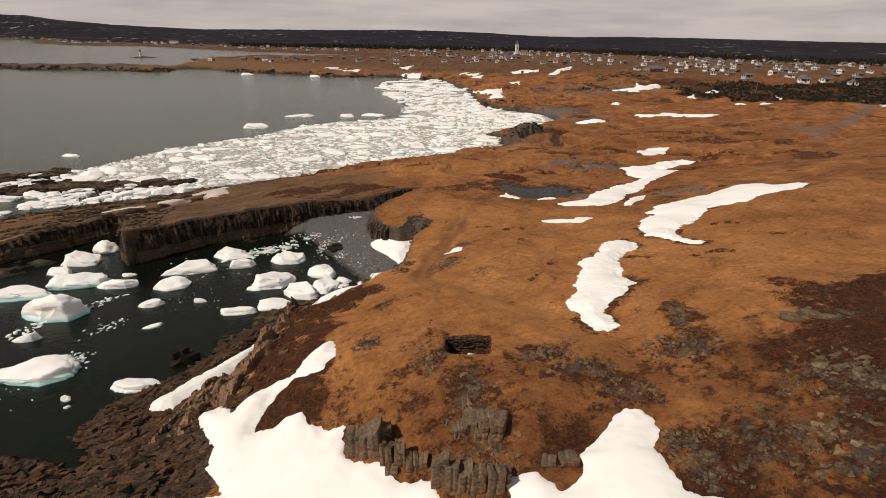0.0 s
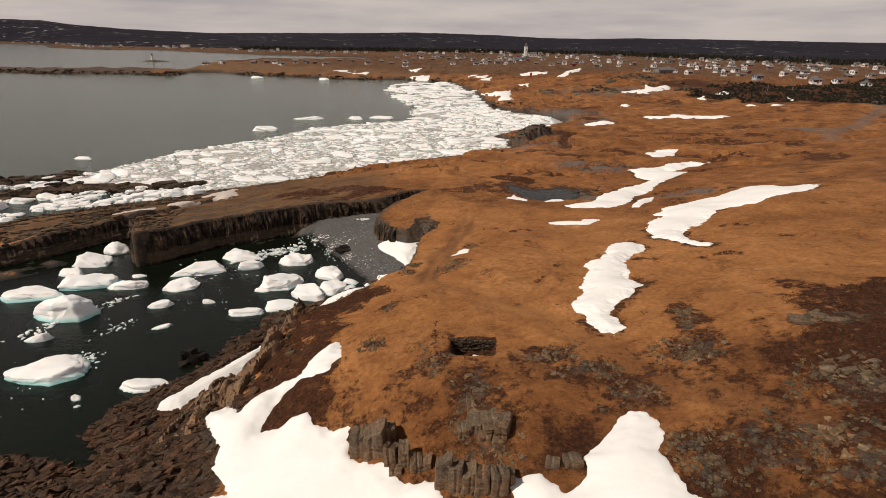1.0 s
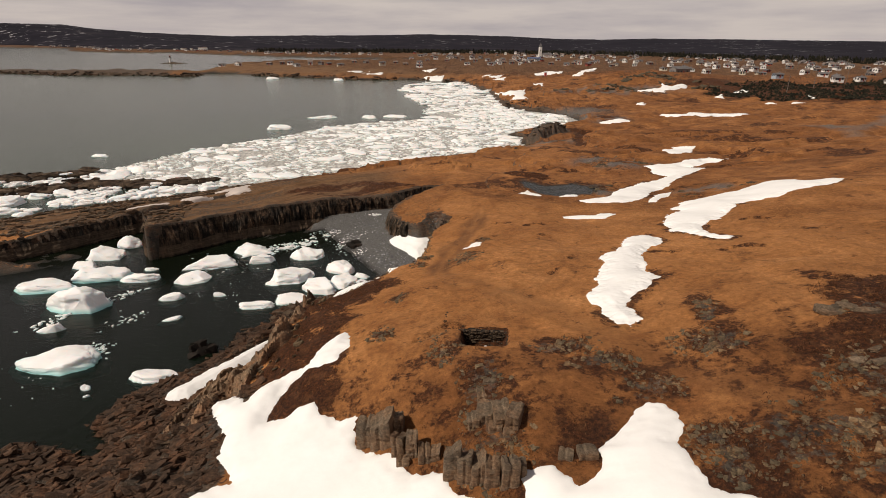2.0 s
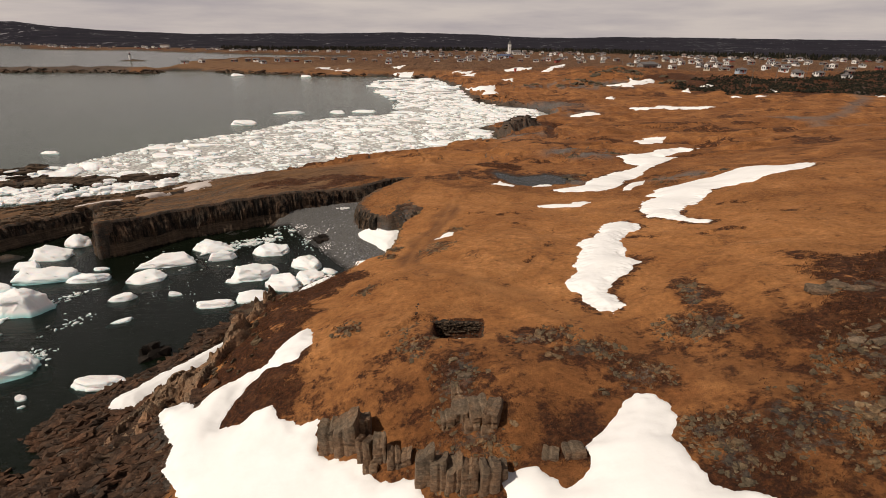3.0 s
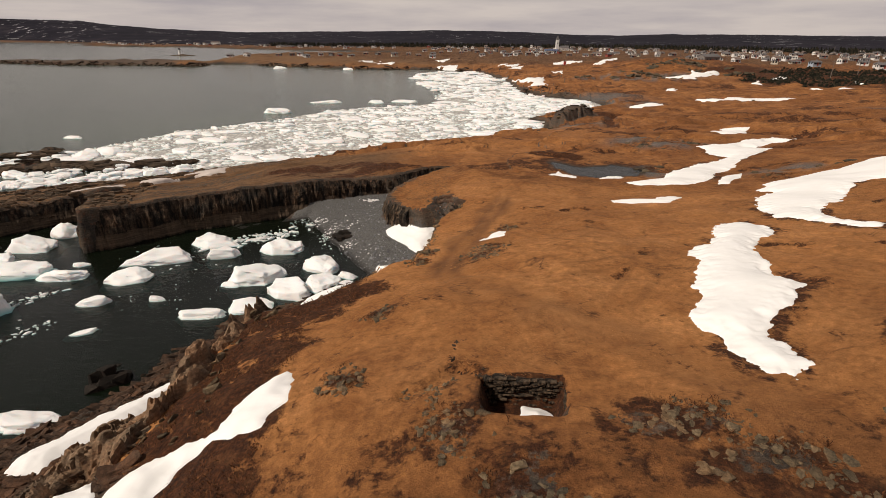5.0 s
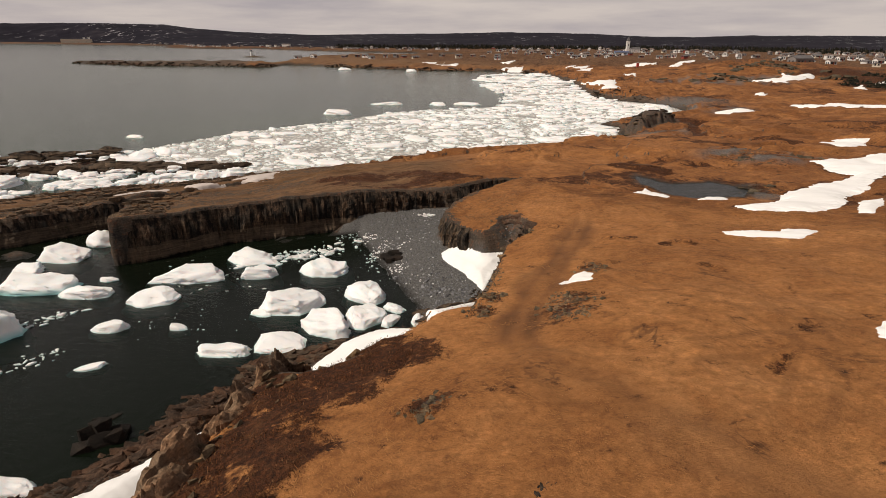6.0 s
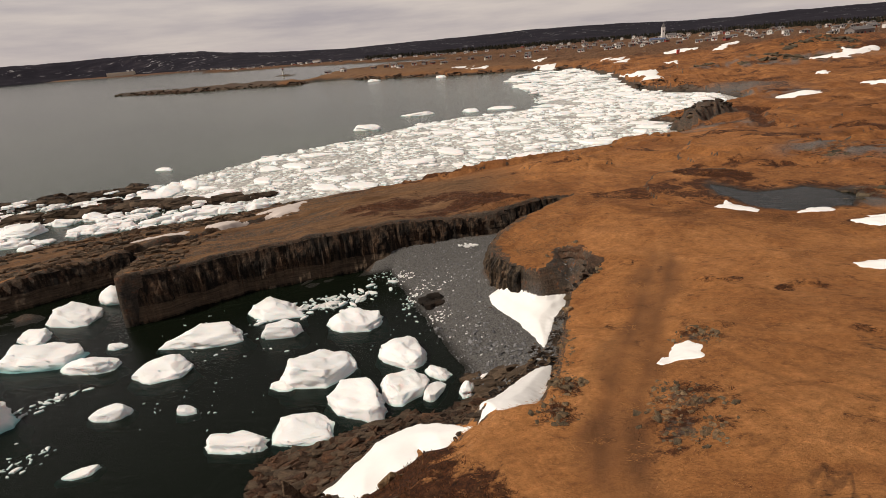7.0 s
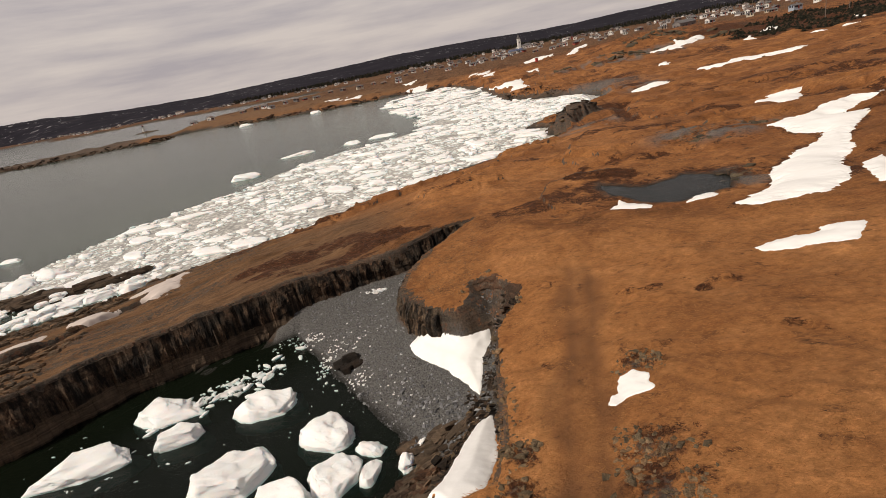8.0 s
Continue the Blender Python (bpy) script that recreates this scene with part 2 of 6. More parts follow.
def wood_hill_material():
    s = Shade("wooded_hills")
    c = s.ramp(s.noise(0.012, 6, 0.7), (0.38, (0.007, 0.006, 0.011)), (0.55, (0.014, 0.012, 0.019)), (0.72, (0.034, 0.029, 0.034)))
    spots = s.mix(1.0, s.ramp(s.noise(0.045, 5, 0.7, s.scaled(1, 0.6, 1)), (0.60, 0.0), (0.65, 1.0)), s.ramp(s.noise(0.004, 3, 0.5), (0.46, 0.0), (0.58, 1.0)), "MULTIPLY")
    c = s.mix(s.math("MULTIPLY", spots, 0.7), c, (0.55, 0.54, 0.55))
    return s.done(c, 1.0, Specular_IOR_Level=0.1)


GROUND, SNOW, ICE, WATER, ROCK, HILLS = (ground_material(), snow_material(), ice_material(), water_material(), rock_material("bedded_rock", 1.5, (1.0, 0.97, 0.88)), wood_hill_material())
DIRTY_SNOW = snow_material("thin_dirty_snow", (0.62, 0.54, 0.50))
BLUE_ICE = ice_material("blue_sea_ice", 0.80, (0.34, 0.70, 0.70))
SLATE, REDROCK = rock_material("dark_slate", 0.36, (1.0, 0.90, 0.80), True), rock_material("red_shore_rock", 0.6, (1.2, 0.93, 0.78))
MOOR_STONE = rock_material("lichen_stone", 1.4, (1.04, 1.0, 0.80))
BLUFF_ROCK = rock_material("pale_brown_bluff_rock", 2.3, (1.0, 0.88, 0.74))
HEAD_ROCK = rock_material("dark_headland_rock", 0.5, (1.0, 0.95, 0.85), True)
TAN_ROCK, GREY_ROCK = rock_material("tan_crag_rock", 1.25, (1.0, 0.92, 0.80)), rock_material("grey_green_rock", 1.0, (0.92, 1.0, 0.90))


def plain(name, colour, roughness=0.7, vary=0.25, scale=2.0):
    s = Shade(name)
    c = s.mix(0.8, colour, s.ramp(s.noise(scale, 4, 0.6), (0.3, 1 - vary), (0.7, 1 + vary)), "MULTIPLY")
    return s.done(c, roughness)


def mesh_of(name, verts, faces, material, smooth_faces=True):
    me = bpy.data.meshes.new(name)
    me.from_pydata([tuple(v) for v in verts], [], faces)
    me.materials.append(material)
    if smooth_faces:
        me.polygons.foreach_set("use_smooth", [True] * len(me.polygons))
    me.update()
    return me


def sheet(name, x, y, z, keep, material, smooth_faces=True):
    """A sheet over the grid of points x, y, z (2-D arrays), of those cells that keep names."""
    rows, cols = x.shape
    index = np.arange(rows * cols).reshape(rows, cols)
    quads = np.stack([index[:-1, :-1], index[:-1, 1:], index[1:, 1:], index[1:, :-1]], -1)[keep]
    used, inverse = np.unique(quads, return_inverse=True)
    quads = inverse.reshape(-1, 4)
    me = bpy.data.meshes.new(name)
    me.vertices.add(len(used))
    me.vertices.foreach_set("co", np.stack([x, y, z], -1).reshape(-1, 3)[used].astype(np.float32).ravel())
    me.loops.add(len(quads) * 4)
    me.loops.foreach_set("vertex_index", quads.astype(np.int32).ravel())
    me.polygons.add(len(quads))
    me.polygons.foreach_set("loop_start", np.arange(0, len(quads) * 4, 4, dtype=np.int32))
    me.polygons.foreach_set("use_smooth", np.full(len(quads), smooth_faces))
    me.materials.append(material)
    me.update(calc_edges=True)
    me.validate()
    return me, used


def part(name, bm, material, parent, label=""):
    me = bpy.data.meshes.new(name)
    bm.to_mesh(me)
    bm.free()
    me.materials.append(material)
    ob = new(name, me)
    ob.parent = parent
    return tagged(ob, label)



# ---- the lie of the land ----
def vnoise(x, y, seed=0):
    """Smooth value noise, 0 to 1, on arrays."""
    xi, yi = np.floor(x).astype(np.int64), np.floor(y).astype(np.int64)
    u, v = x - xi, y - yi
    u, v = u * u * (3 - 2 * u), v * v * (3 - 2 * v)

    def corner(i, j):
        n = (i * 374761393 + j * 668265263 + seed * 974634541) & 0x7FFFFFFF
        n = ((n ^ (n >> 13)) * 1274126177) & 0x7FFFFFFF
        n = ((n ^ (n >> 16)) * 1911520717) & 0x7FFFFFFF
        return (n & 0xFFFF) / 65535.0
    a = corner(xi, yi) * (1 - u) + corner(xi + 1, yi) * u
    b = corner(xi, yi + 1) * (1 - u) + corner(xi + 1, yi + 1) * u
    return a * (1 - v) + b * v


def fbm(x, y, octaves=4, seed=0):
    """Several octaves of vnoise, about -1 to 1."""
    total, size, amount = np.zeros_like(x, dtype=float), 1.0, 1.0
    for k in range(octaves):
        total += amount * (vnoise(x * size, y * size, seed + k * 17) * 2 - 1)
        size, amount = size * 2.07, amount * 0.5
    return total / 1.6


def smooth(a):
    a = np.clip(a, 0, 1)
    return a * a * (3 - 2 * a)


def line_distance(x, y, line, closed=True):
    best = np.full(np.shape(x), 1e9)
    ends = zip(line, line[1:] + line[:1]) if closed else zip(line[:-1], line[1:])
    for (ax, ay), (bx, by) in ends:
        dx, dy = bx - ax, by - ay
        s = np.clip(((x - ax) * dx + (y - ay) * dy) / (dx * dx + dy * dy + 1e-9), 0, 1)
        best = np.minimum(best, np.hypot(x - ax - s * dx, y - ay - s * dy))
    return best


def inside(x, y, ring):
    odd = np.zeros(np.shape(x), dtype=bool)
    for (ax, ay), (bx, by) in zip(ring, ring[1:] + ring[:1]):
        if ay != by:
            odd ^= ((ay > y) != (by > y)) & (x < (bx - ax) * (y - ay) / (by - ay) + ax)
    return odd


def signed(x, y, ring):
    """Distance to the ring, positive inside it."""
    return np.where(inside(x, y, ring), 1, -1) * line_distance(x, y, ring)


# spot heights of the moor, near and far
NEAR = [(-16, 46, 5.2), (-15, 56, 6.6), (-15.5, 63, 6.0), (-12, 70, 5.9), (-8, 78, 6.2), (-8, 87, 5.6), (-12, 97, 5.0), (-47, 85, 4.6),
        (-33, 99.5, 4.4), (-20, 107, 4.6), (-7.5, 46, 7.6), (-4.6, 43, 8.0), (2, 42.5, 10.6), (0, 39, 8.3), (-9, 41, 6.0), (9, 44.6, 11.2),
        (14, 39, 13.4), (-4, 48.5, 10.0), (1.3, 53.5, 10.3), (8, 58.7, 10.5), (-8, 60.5, 8.6), (18, 46, 14.1), (22, 51, 14.8), (3, 67, 9.5),
        (-2.5, 71, 8.2), (20, 71, 10.9), (42, 88, 13.0), (-2, 79, 7.3), (9.5, 86, 7.7), (3.7, 104.5, 5.9), (27, 103, 6.7)]
FAR = [(46, 133, 6), (21, 139, 4.6), (-6.5, 101, 6), (4.4, 113.7, 5.2), (60, 60, 16), (80, 120, 12), (30, 197, 2), (88, 224, 3), (120, 205, 5),
       (70, 290, 2.5), (84, 372, 11.5), (60, 340, 5.5), (112, 325, 4.5), (160, 420, 5), (40, 380, 4), (200, 450, 6), (-60, 520, 4), (100, 700, 3.5), (-150, 700, 3), (400, 400, 8), (400, 900, 4),
       (-300, 1200, 3), (30, 20, 13), (0, 20, 6), (-20, 20, 1), (60, 0, 14), (-52, 96, 3.1), (-300, 440, 3)]
# the cliff top round the cove, closed over the low side
CREST = [(-130, 40), (-95, 56), (-75, 73), (-62.5, 86.5), (-59.5, 91), (-55.5, 96), (-53.5, 95), (-50, 89.5), (-47.1, 84.6), (-42.1, 91.8), (-37.9, 95.2),
         (-33, 98.6), (-27.7, 102), (-22.4, 105), (-17, 107), (-12.4, 110.4), (-8.6, 112.6), (-9.6, 110.2), (-12.8, 104.4), (-15.2, 100),
         (-15.4, 96.9), (-14.2, 94), (-12.8, 92.2), (-10.4, 91.2), (-9.6, 92.4), (-9.9, 95), (-8.5, 95), (-6.7, 93.2), (-5.4, 90.2), (-6.4, 88),
         (-7.6, 85.6), (-7.4, 81.5), (-7.7, 78), (-7.9, 74.6), (-8.6, 72.4), (-10.8, 71.8), (-12.2, 70.2), (-13.8, 69), (-15.2, 67.4), (-16.4, 65.4), (-16.4, 63), (-15.2, 58), (-15.4, 52),
         (-16.5, 46), (-19, 36), (-22, -300), (-130, -300)]
# the cove's waterline, closed over the water
SHORE = [(-125, 20), (-90, 51), (-72, 70), (-57.2, 82), (-57.2, 86), (-56.4, 93), (-54, 94), (-50.3, 88), (-46.7, 83.4), (-43.2, 86.2), (-38, 91),
         (-31, 97), (-26.8, 99.8), (-24.2, 95.5), (-21.1, 91.4), (-19.1, 88.8), (-16.8, 85.8), (-15.3, 83.8), (-13.4, 81), (-14.2, 79),
         (-18.3, 77.3), (-21, 74.8), (-23.4, 72.6), (-23.7, 69.9), (-25.2, 67.8), (-25.5, 65), (-26.6, 61.3), (-28, 59.2), (-30.2, 56.2),
         (-31.2, 52.6), (-28.8, 50.4), (-28, 48.4), (-30.2, 49.4), (-35, 49.6), (-42, 46), (-46, 30), (-48, -300), (-125, -300)]
# the outer bay, closed over the water
BAY = [(-116, 62), (-100, 82), (-79.3, 98.8), (-70.3, 108.5), (-63.5, 112), (-57.4, 117), (-52, 124), (-44.3, 129.5), (-36.5, 136), (-28.2, 144),
       (-18.9, 153), (-8.4, 162), (3, 169.5), (8.3, 176), (11, 184), (9, 189.5), (3, 196), (10, 203), (21, 214), (31, 231), (29, 243), (20, 254), (5, 266), (-1, 299), (-7, 345),
       (-25, 410), (-61, 428), (-103, 420), (-145, 432), (-190, 444), (-231, 470), (-243, 462), (-234, 428), (-245, 422), (-275, 432), (-310, 424), (-335, 416),
       (-360, 424), (-425, 436), (-432, 446), (-380, 450), (-330, 462), (-290, 462), (-256, 468), (-262, 500), (-278, 540), (-290, 600), (-275, 670), (-220, 705), (-140, 735), (-90, 775),
       (-120, 812), (-230, 842), (-352, 872), (-485, 938), (-600, 1010), (-725, 985), (-830, 1040), (-995, 1234), (-1310, 1300), (-1600, 1400), (-3000, 1500), (-3000, -600),
       (-125, -600), (-122, 40)]
POND = [(5.2, 115), (6.3, 114), (7.2, 112.7), (9.3, 110.9), (11, 111.9), (12.4, 112.5), (13.8, 113.2), (15.9, 112.5), (17.4, 110.6), (16.7, 107.6), (15.4, 105.9), (13.4, 104.6), (11.4, 104), (10.2, 103.8), (8.3, 104.6), (7.5, 106), (6.4, 108), (5.4, 110), (4.8, 113)]
TRACK = [(4.9, 57.1), (1.4, 59.3), (-1.5, 61.2), (-3.6, 63.8), (-4.7, 67), (-4.6, 70), (-4.2, 73.4), (-3.5, 77.5), (-2.5, 83.2), (-1.4, 90), (-1.0, 96), (-1.5, 103)]
BRANCH = [(4.9, 57.1), (7.8, 52.2), (9.9, 49.4), (12.8, 45.9), (16, 43)]
POND_LEVEL = 5.5
# three snow-filled benches under the brow
STRAND = [(-24.9, 53.1), (-25.3, 54.4), (-24.8, 55.6), (-24.2, 57.8), (-23.4, 60), (-22.8, 62), (-22.1, 64), (-21.6, 65.8), (-21.1, 66.4), (-20.9, 65), (-20.6, 63.4), (-20.5, 62), (-21, 60), (-21.1, 57.8),
          (-21.5, 56.2), (-22.3, 54.6), (-23, 53.2), (-24.2, 53)]
BANK = [(-8.5, 82), (-8.2, 79), (-8.1, 76.5), (-8.2, 74.2), (-8.6, 72.6), (-9.7, 72.1), (-10.8, 72.2), (-10.5, 73.4), (-10.1, 75), (-9.9, 77), (-9.6, 79), (-9.1, 81)]
LEDGE = [(-17.9, 68.7), (-17.2, 69.9), (-16.6, 71.1), (-16.4, 72), (-15.3, 72.7), (-14.2, 73), (-13, 72.8), (-11.3, 72.1), (-12, 71.4), (-12.1, 70.6), (-13, 70.8), (-13.7, 71.2), (-13.5, 70.2), (-13.9, 69.6), (-14.6, 69.4),
         (-14.8, 68.3), (-15.5, 67.8), (-16.9, 68.7)]
# low eroded lips in the turf
LIPS = [[(14.8, 68.9), (16, 69.1), (17.2, 67.8)], [(20.7, 67.4), (22.7, 67.8), (23.8, 66.8)], [(27.1, 78.8), (28.2, 79.3), (29.3, 78.2)], [(30.3, 72.6), (31.2, 71.4)],
        [(5.4, 64.2), (5.9, 65.1)], [(7.3, 67.4), (7.9, 68.1)], [(-1.6, 77.5), (0.4, 78.2)], [(0.4, 85.6), (2.4, 84.9)], [(4.4, 83.6), (5.4, 84.4), (6.4, 84.2)], [(5.6, 77.3), (6.4, 76.8)]]



def rbf_weights(spots, width=5.0):
    p = np.array(spots, dtype=float)
    r = np.sqrt((p[:, None, 0] - p[None, :, 0]) ** 2 + (p[:, None, 1] - p[None, :, 1]) ** 2 + width ** 2)
    n = len(p)
    full = np.zeros((n + 1, n + 1))
    full[:n, :n], full[:n, n], full[n, :n] = r - 0.25 * np.eye(n), 1, 1
    return p, np.linalg.solve(full, np.append(p[:, 2], 0))


SPOTS, WEIGHTS = rbf_weights(NEAR + FAR)


def moor(x, y):
    """The smooth lie of the land, with no cliffs."""
    z = np.full(np.shape(x), WEIGHTS[-1])
    for (sx, sy, _), w in zip(SPOTS, WEIGHTS[:-1]):
        z = z + w * np.sqrt((x - sx) ** 2 + (y - sy) ** 2 + 25.0)
    return z


def lip_distance(x, y):
    """Distance to the nearest lip, and how far north of it."""
    best, side = np.full(np.shape(x), 1e9), np.zeros(np.shape(x))
    wob = 0.35 * fbm(x / 1.2, y / 1.2, 2, 141)
    for line in LIPS:
        d = line_distance(x, y + wob, line, False)
        along = np.interp(x, *zip(*sorted(line)))
        side = np.where(d < best, y + wob - along, side)
        best = np.minimum(best, d)
    return best, side


def ground(x, y, parts=False):
    """The height of the ground, rough and with cliffs, and what it is made of."""
    x, y = np.asarray(x, dtype=float), np.asarray(y, dtype=float)
    far = np.hypot(x, y - 60)
    fade = np.clip(1.6 - far / 120, 0.25, 1)
    top = moor(x, y)
    top = np.where(far > 700, np.minimum(np.maximum(top, 2.5), 4.5), top)
    top = top + (0.45 + 0.5 * smooth((y - 115) / 60)) * fbm(x / 13, y / 13, 3, 3) + 0.32 * fbm(x / 5.5, y / 5.5, 2, 4) + 0.20 * fade * fbm(x / 2.6, y / 2.6, 3, 5) + 0.07 * fade * fbm(x / 0.8, y / 0.8, 2, 9)
    # ribs and ledges of the cliff faces
    jag = 0.55 * fbm(x / 3.1, y / 3.1, 2, 21) + 0.34 * (vnoise(x / 0.75, y / 0.75, 33) - 0.5) + 0.2 * (vnoise(x / 0.33, y / 0.33, 35) - 0.5)
    a = signed(x, y, CREST)
    south = smooth((83 - y) / 5.5)
    a = a + jag * (0.55 + 0.45 * south) * np.clip(1.3 - np.abs(a) / 3, 0, 1)
    b = signed(x, y, SHORE) + 0.5 * fbm(x / 2.2, y / 2.2, 3, 41)
    o = signed(x, y, BAY) + np.clip(far / 60, 0.4, 3) * fbm(x / 7, y / 7, 4, 51)
    beach = smooth((x + 31) / 4) * smooth((y - 79.5) / 3)
    cliff = 0.35 + south * 4.95 * (1 - 0.72 * smooth((y - 64) / 4)) + 3.4 * (1 - south) * np.exp(-((x + 7.3) ** 2 + (y - 92) ** 2) / 11)
    foot = -0.5 + 2.6 * beach + 0.5 * south + south * (1.6 + 1.9 * smooth((66 - y) / 14))
    reach = np.maximum(a - cliff, 0)
    floor = foot * (1 - reach / (reach + np.maximum(-b, 0) + 0.05))
    floor = floor + (1 - beach) * np.clip(-b / 2, 0, 1) * (0.6 * fbm(x / 2.4, y / 2.4, 4, 61) + 0.4 * np.abs(fbm((0.5 * x + 0.86 * y) / 2.4, (0.86 * x - 0.5 * y) / 0.7, 3, 63)))
    floor = floor + beach * 0.06 * fbm(x / 0.5, y / 0.5, 2, 65)
    drop = np.clip(a / cliff, 0, 1)
    step = smooth(drop)
    crags = south * np.clip(4 * drop * (1 - drop), 0, 1) * smooth((drop - 0.12) / 0.25) * (1.1 * fbm(x / 2.8, y / 2.8, 4, 71) + 0.7 * np.abs(fbm(x / 1.1, y / 1.1, 3, 73)))
    z = np.where(a > 0, top + (floor - top) * step + crags, top)
    z = np.where((b > 0) & (a > 0), np.minimum(z, -np.minimum(2.5, 0.1 + 0.5 * b)), z)
    # benches under the brow
    for ring, level, rise, out in ((BANK, 5.85 - 0.41 * (np.clip(y, 71, 83) - 72.7), 1.6 * np.maximum(y - 72.4, 0), 0.8), (LEDGE, 2.95 + 0.34 * (x + 16.6), 0, 0.8), (STRAND, 2.4 - 0.14 * (y - 53), 0.15, 99)):
        d = signed(x, y, ring)
        z = np.where((d > -3.5) & (a < out), np.minimum(z, level + 0.4 + rise + 0.6 * np.maximum(-d - 0.5, 0)), z)
        w = smooth((d + 0.9) / 0.7)
        z = z * (1 - w) + level * w
    # a heathy hump on the brow
    z = z + 0.35 * np.exp(-(line_distance(x, y, [(-16, 65.2), (-14.6, 67.2), (-13.2, 68.6), (-11.8, 69.8)], False) / 0.9) ** 2) * np.clip(0.6 - a, 0, 1)
    # the low shore of the outer bay
    bank = 0.35 + 0.19 * np.maximum(-o, 0) + np.clip(-o / 3, 0, 1) * 0.25 * np.abs(fbm(x / 1.3, y / 1.3, 3, 81))
    z = np.where(o > 0, -np.minimum(3, 0.1 + 0.3 * o), np.minimum(z, bank))
    # the bedded strip of rock between cove and bay, with its slit
    strip = smooth((-20 - x) / 14) * (a < 0) * (o < -1) * (y > 60)
    across = -0.64 * x + 0.77 * y + 1.4 * fbm(x / 9, y / 9, 2, 111)
    z = z + strip * (0.30 * (vnoise(across / 1.1, (x + y) / 40, 113) - 0.5) + 0.16 * (vnoise(across / 0.45, (x + y) / 25, 115) - 0.5))
    slit = line_distance(x, y, [(-55.5, 95.5), (-53, 98.6), (-50.5, 102.5), (-46.5, 107)], False) + 0.4 * fbm(x / 1.5, y / 1.5, 2, 117)
    z = z - np.where(a < 0, 1.6 * smooth((1.5 - slit) / 0.8) * smooth((-43 - x) / 5), 0)
    # a low crag at the bay's head, and skerries
    crag = line_distance(x, y, [(10.6, 181.5), (13.5, 187), (19, 195)], False) + 0.8 * fbm(x / 2.5, y / 2.5, 3, 84)
    z = z + smooth((3.6 - crag) / 1.4) * np.clip(2.9 - 0.07 * (y - 180), 0.6, 3) * (1 + 0.3 * fbm(x / 3, y / 3, 3, 85))
    crag2 = np.exp(-(line_distance(x, y, [(-4, 276), (7, 268), (22, 257)], False) / 4) ** 2)
    z = z + crag2 * (0.9 + 1.2 * fbm(x / 3, y / 3, 3, 86))
    for line, high, wide in (([(-140, 84), (-108, 106), (-92, 112.5), (-83.5, 120)], 1.5, 1.9), ([(-125, 108), (-104, 118), (-90, 129)], 1.3, 1.4),
                             ([(-81, 119), (-71, 120), (-61, 127)], 1.0, 1.1)):
        d = line_distance(x, y, line, False) / (wide * (0.8 + 0.5 * vnoise(x / 4, y / 4, 90)))
        z = np.where(o > 0, np.maximum(z, high * (1.2 - d * d) * (0.65 + 0.7 * vnoise(x / 1.7, y / 1.7, 91)) - 0.3), z)
    # hollows, a gully and rocky knolls farther inland
    z = z - 1.1 * np.exp(-(((x - 5.6) / 3.4) ** 2 + ((y - 119.5) / 3.6) ** 2)) * (0.6 + 0.5 * fbm(x / 2, y / 2, 3, 88))
    gully = line_distance(x, y, [(29, 196), (25.5, 187), (23, 174), (22.6, 164)], False) + 0.6 * fbm(x / 3, y / 3, 2, 89)
    z = z - np.where(o < -2, 0.8 * smooth((2.2 - gully) / 1.6), 0)
    inland = smooth((y - 118) / 15) * (o < -3)
    z = z + inland * (0.7 * smooth((fbm(x / 13, y / 8, 3, 92) - 0.1) / 0.09) + 0.5 * smooth((fbm(x / 8, y / 5, 3, 93) - 0.2) / 0.09))
    p = signed(x, y, POND) + 0.5 * fbm(x / 2, y / 2, 2, 95)
    z = np.where(p > 0, POND_LEVEL - np.minimum(0.4, 0.25 * p + 0.02), np.where(p > -6, np.maximum(z, POND_LEVEL + 0.03 - 0.03 * p), z))
    # the sunken pit
    z = z - 1.2 * smooth((1.55 - np.abs(x - 0.05)) / 0.25) * smooth((53.45 - y) / 0.2) * smooth((y - 50.8) / 1.2)
    scarp = line_distance(x, y, [(-1.2, 53.5), (-1.9, 53.9), (-2.7, 54.1), (-3.2, 53.0), (-4.3, 52.4)], False) + 0.15 * fbm(x / 0.7, y / 0.7, 2, 97)
    z = z - 0.28 * smooth((0.6 - scarp) / 0.35)
    # eroded lips, cut on their southern side
    hag, shift = lip_distance(x, y)
    z = z + np.where(a < 0, 0.13 * smooth((0.8 - hag) / 0.7) * smooth((fbm(x / 0.9, y / 0.9, 2, 147) + 0.6) / 0.7) * np.clip(shift / 0.25, -1.0, 0.6), 0)
    # ruts
    t = line_distance(x, y, TRACK, False)
    z = z - np.where(a < 0, (0.04 * np.exp(-((t - 0.65) / 0.3) ** 2) + 0.06 * smooth((2.2 - t) / 0.9)) * smooth((98 - y) / 8), 0)
    if not parts:
        return z
    return z, a, b, o, p, t, beach, south, top


# ---- ground, water, distant hills ----
def graded(lo, hi, step, first, last, growth=1.035, back=1.035):
    """Even steps from lo to hi, then ever wider ones out to first and last."""
    mid = list(np.arange(lo, hi, step))
    up, s = [mid[-1]], step
    while up[-1] < last:
        s *= growth
        up.append(up[-1] + s)
    down, s = [mid[0]], step
    while down[-1] > first:
        s *= back
        down.append(down[-1] - s)
    return np.array(down[:0:-1] + mid + up[1:])


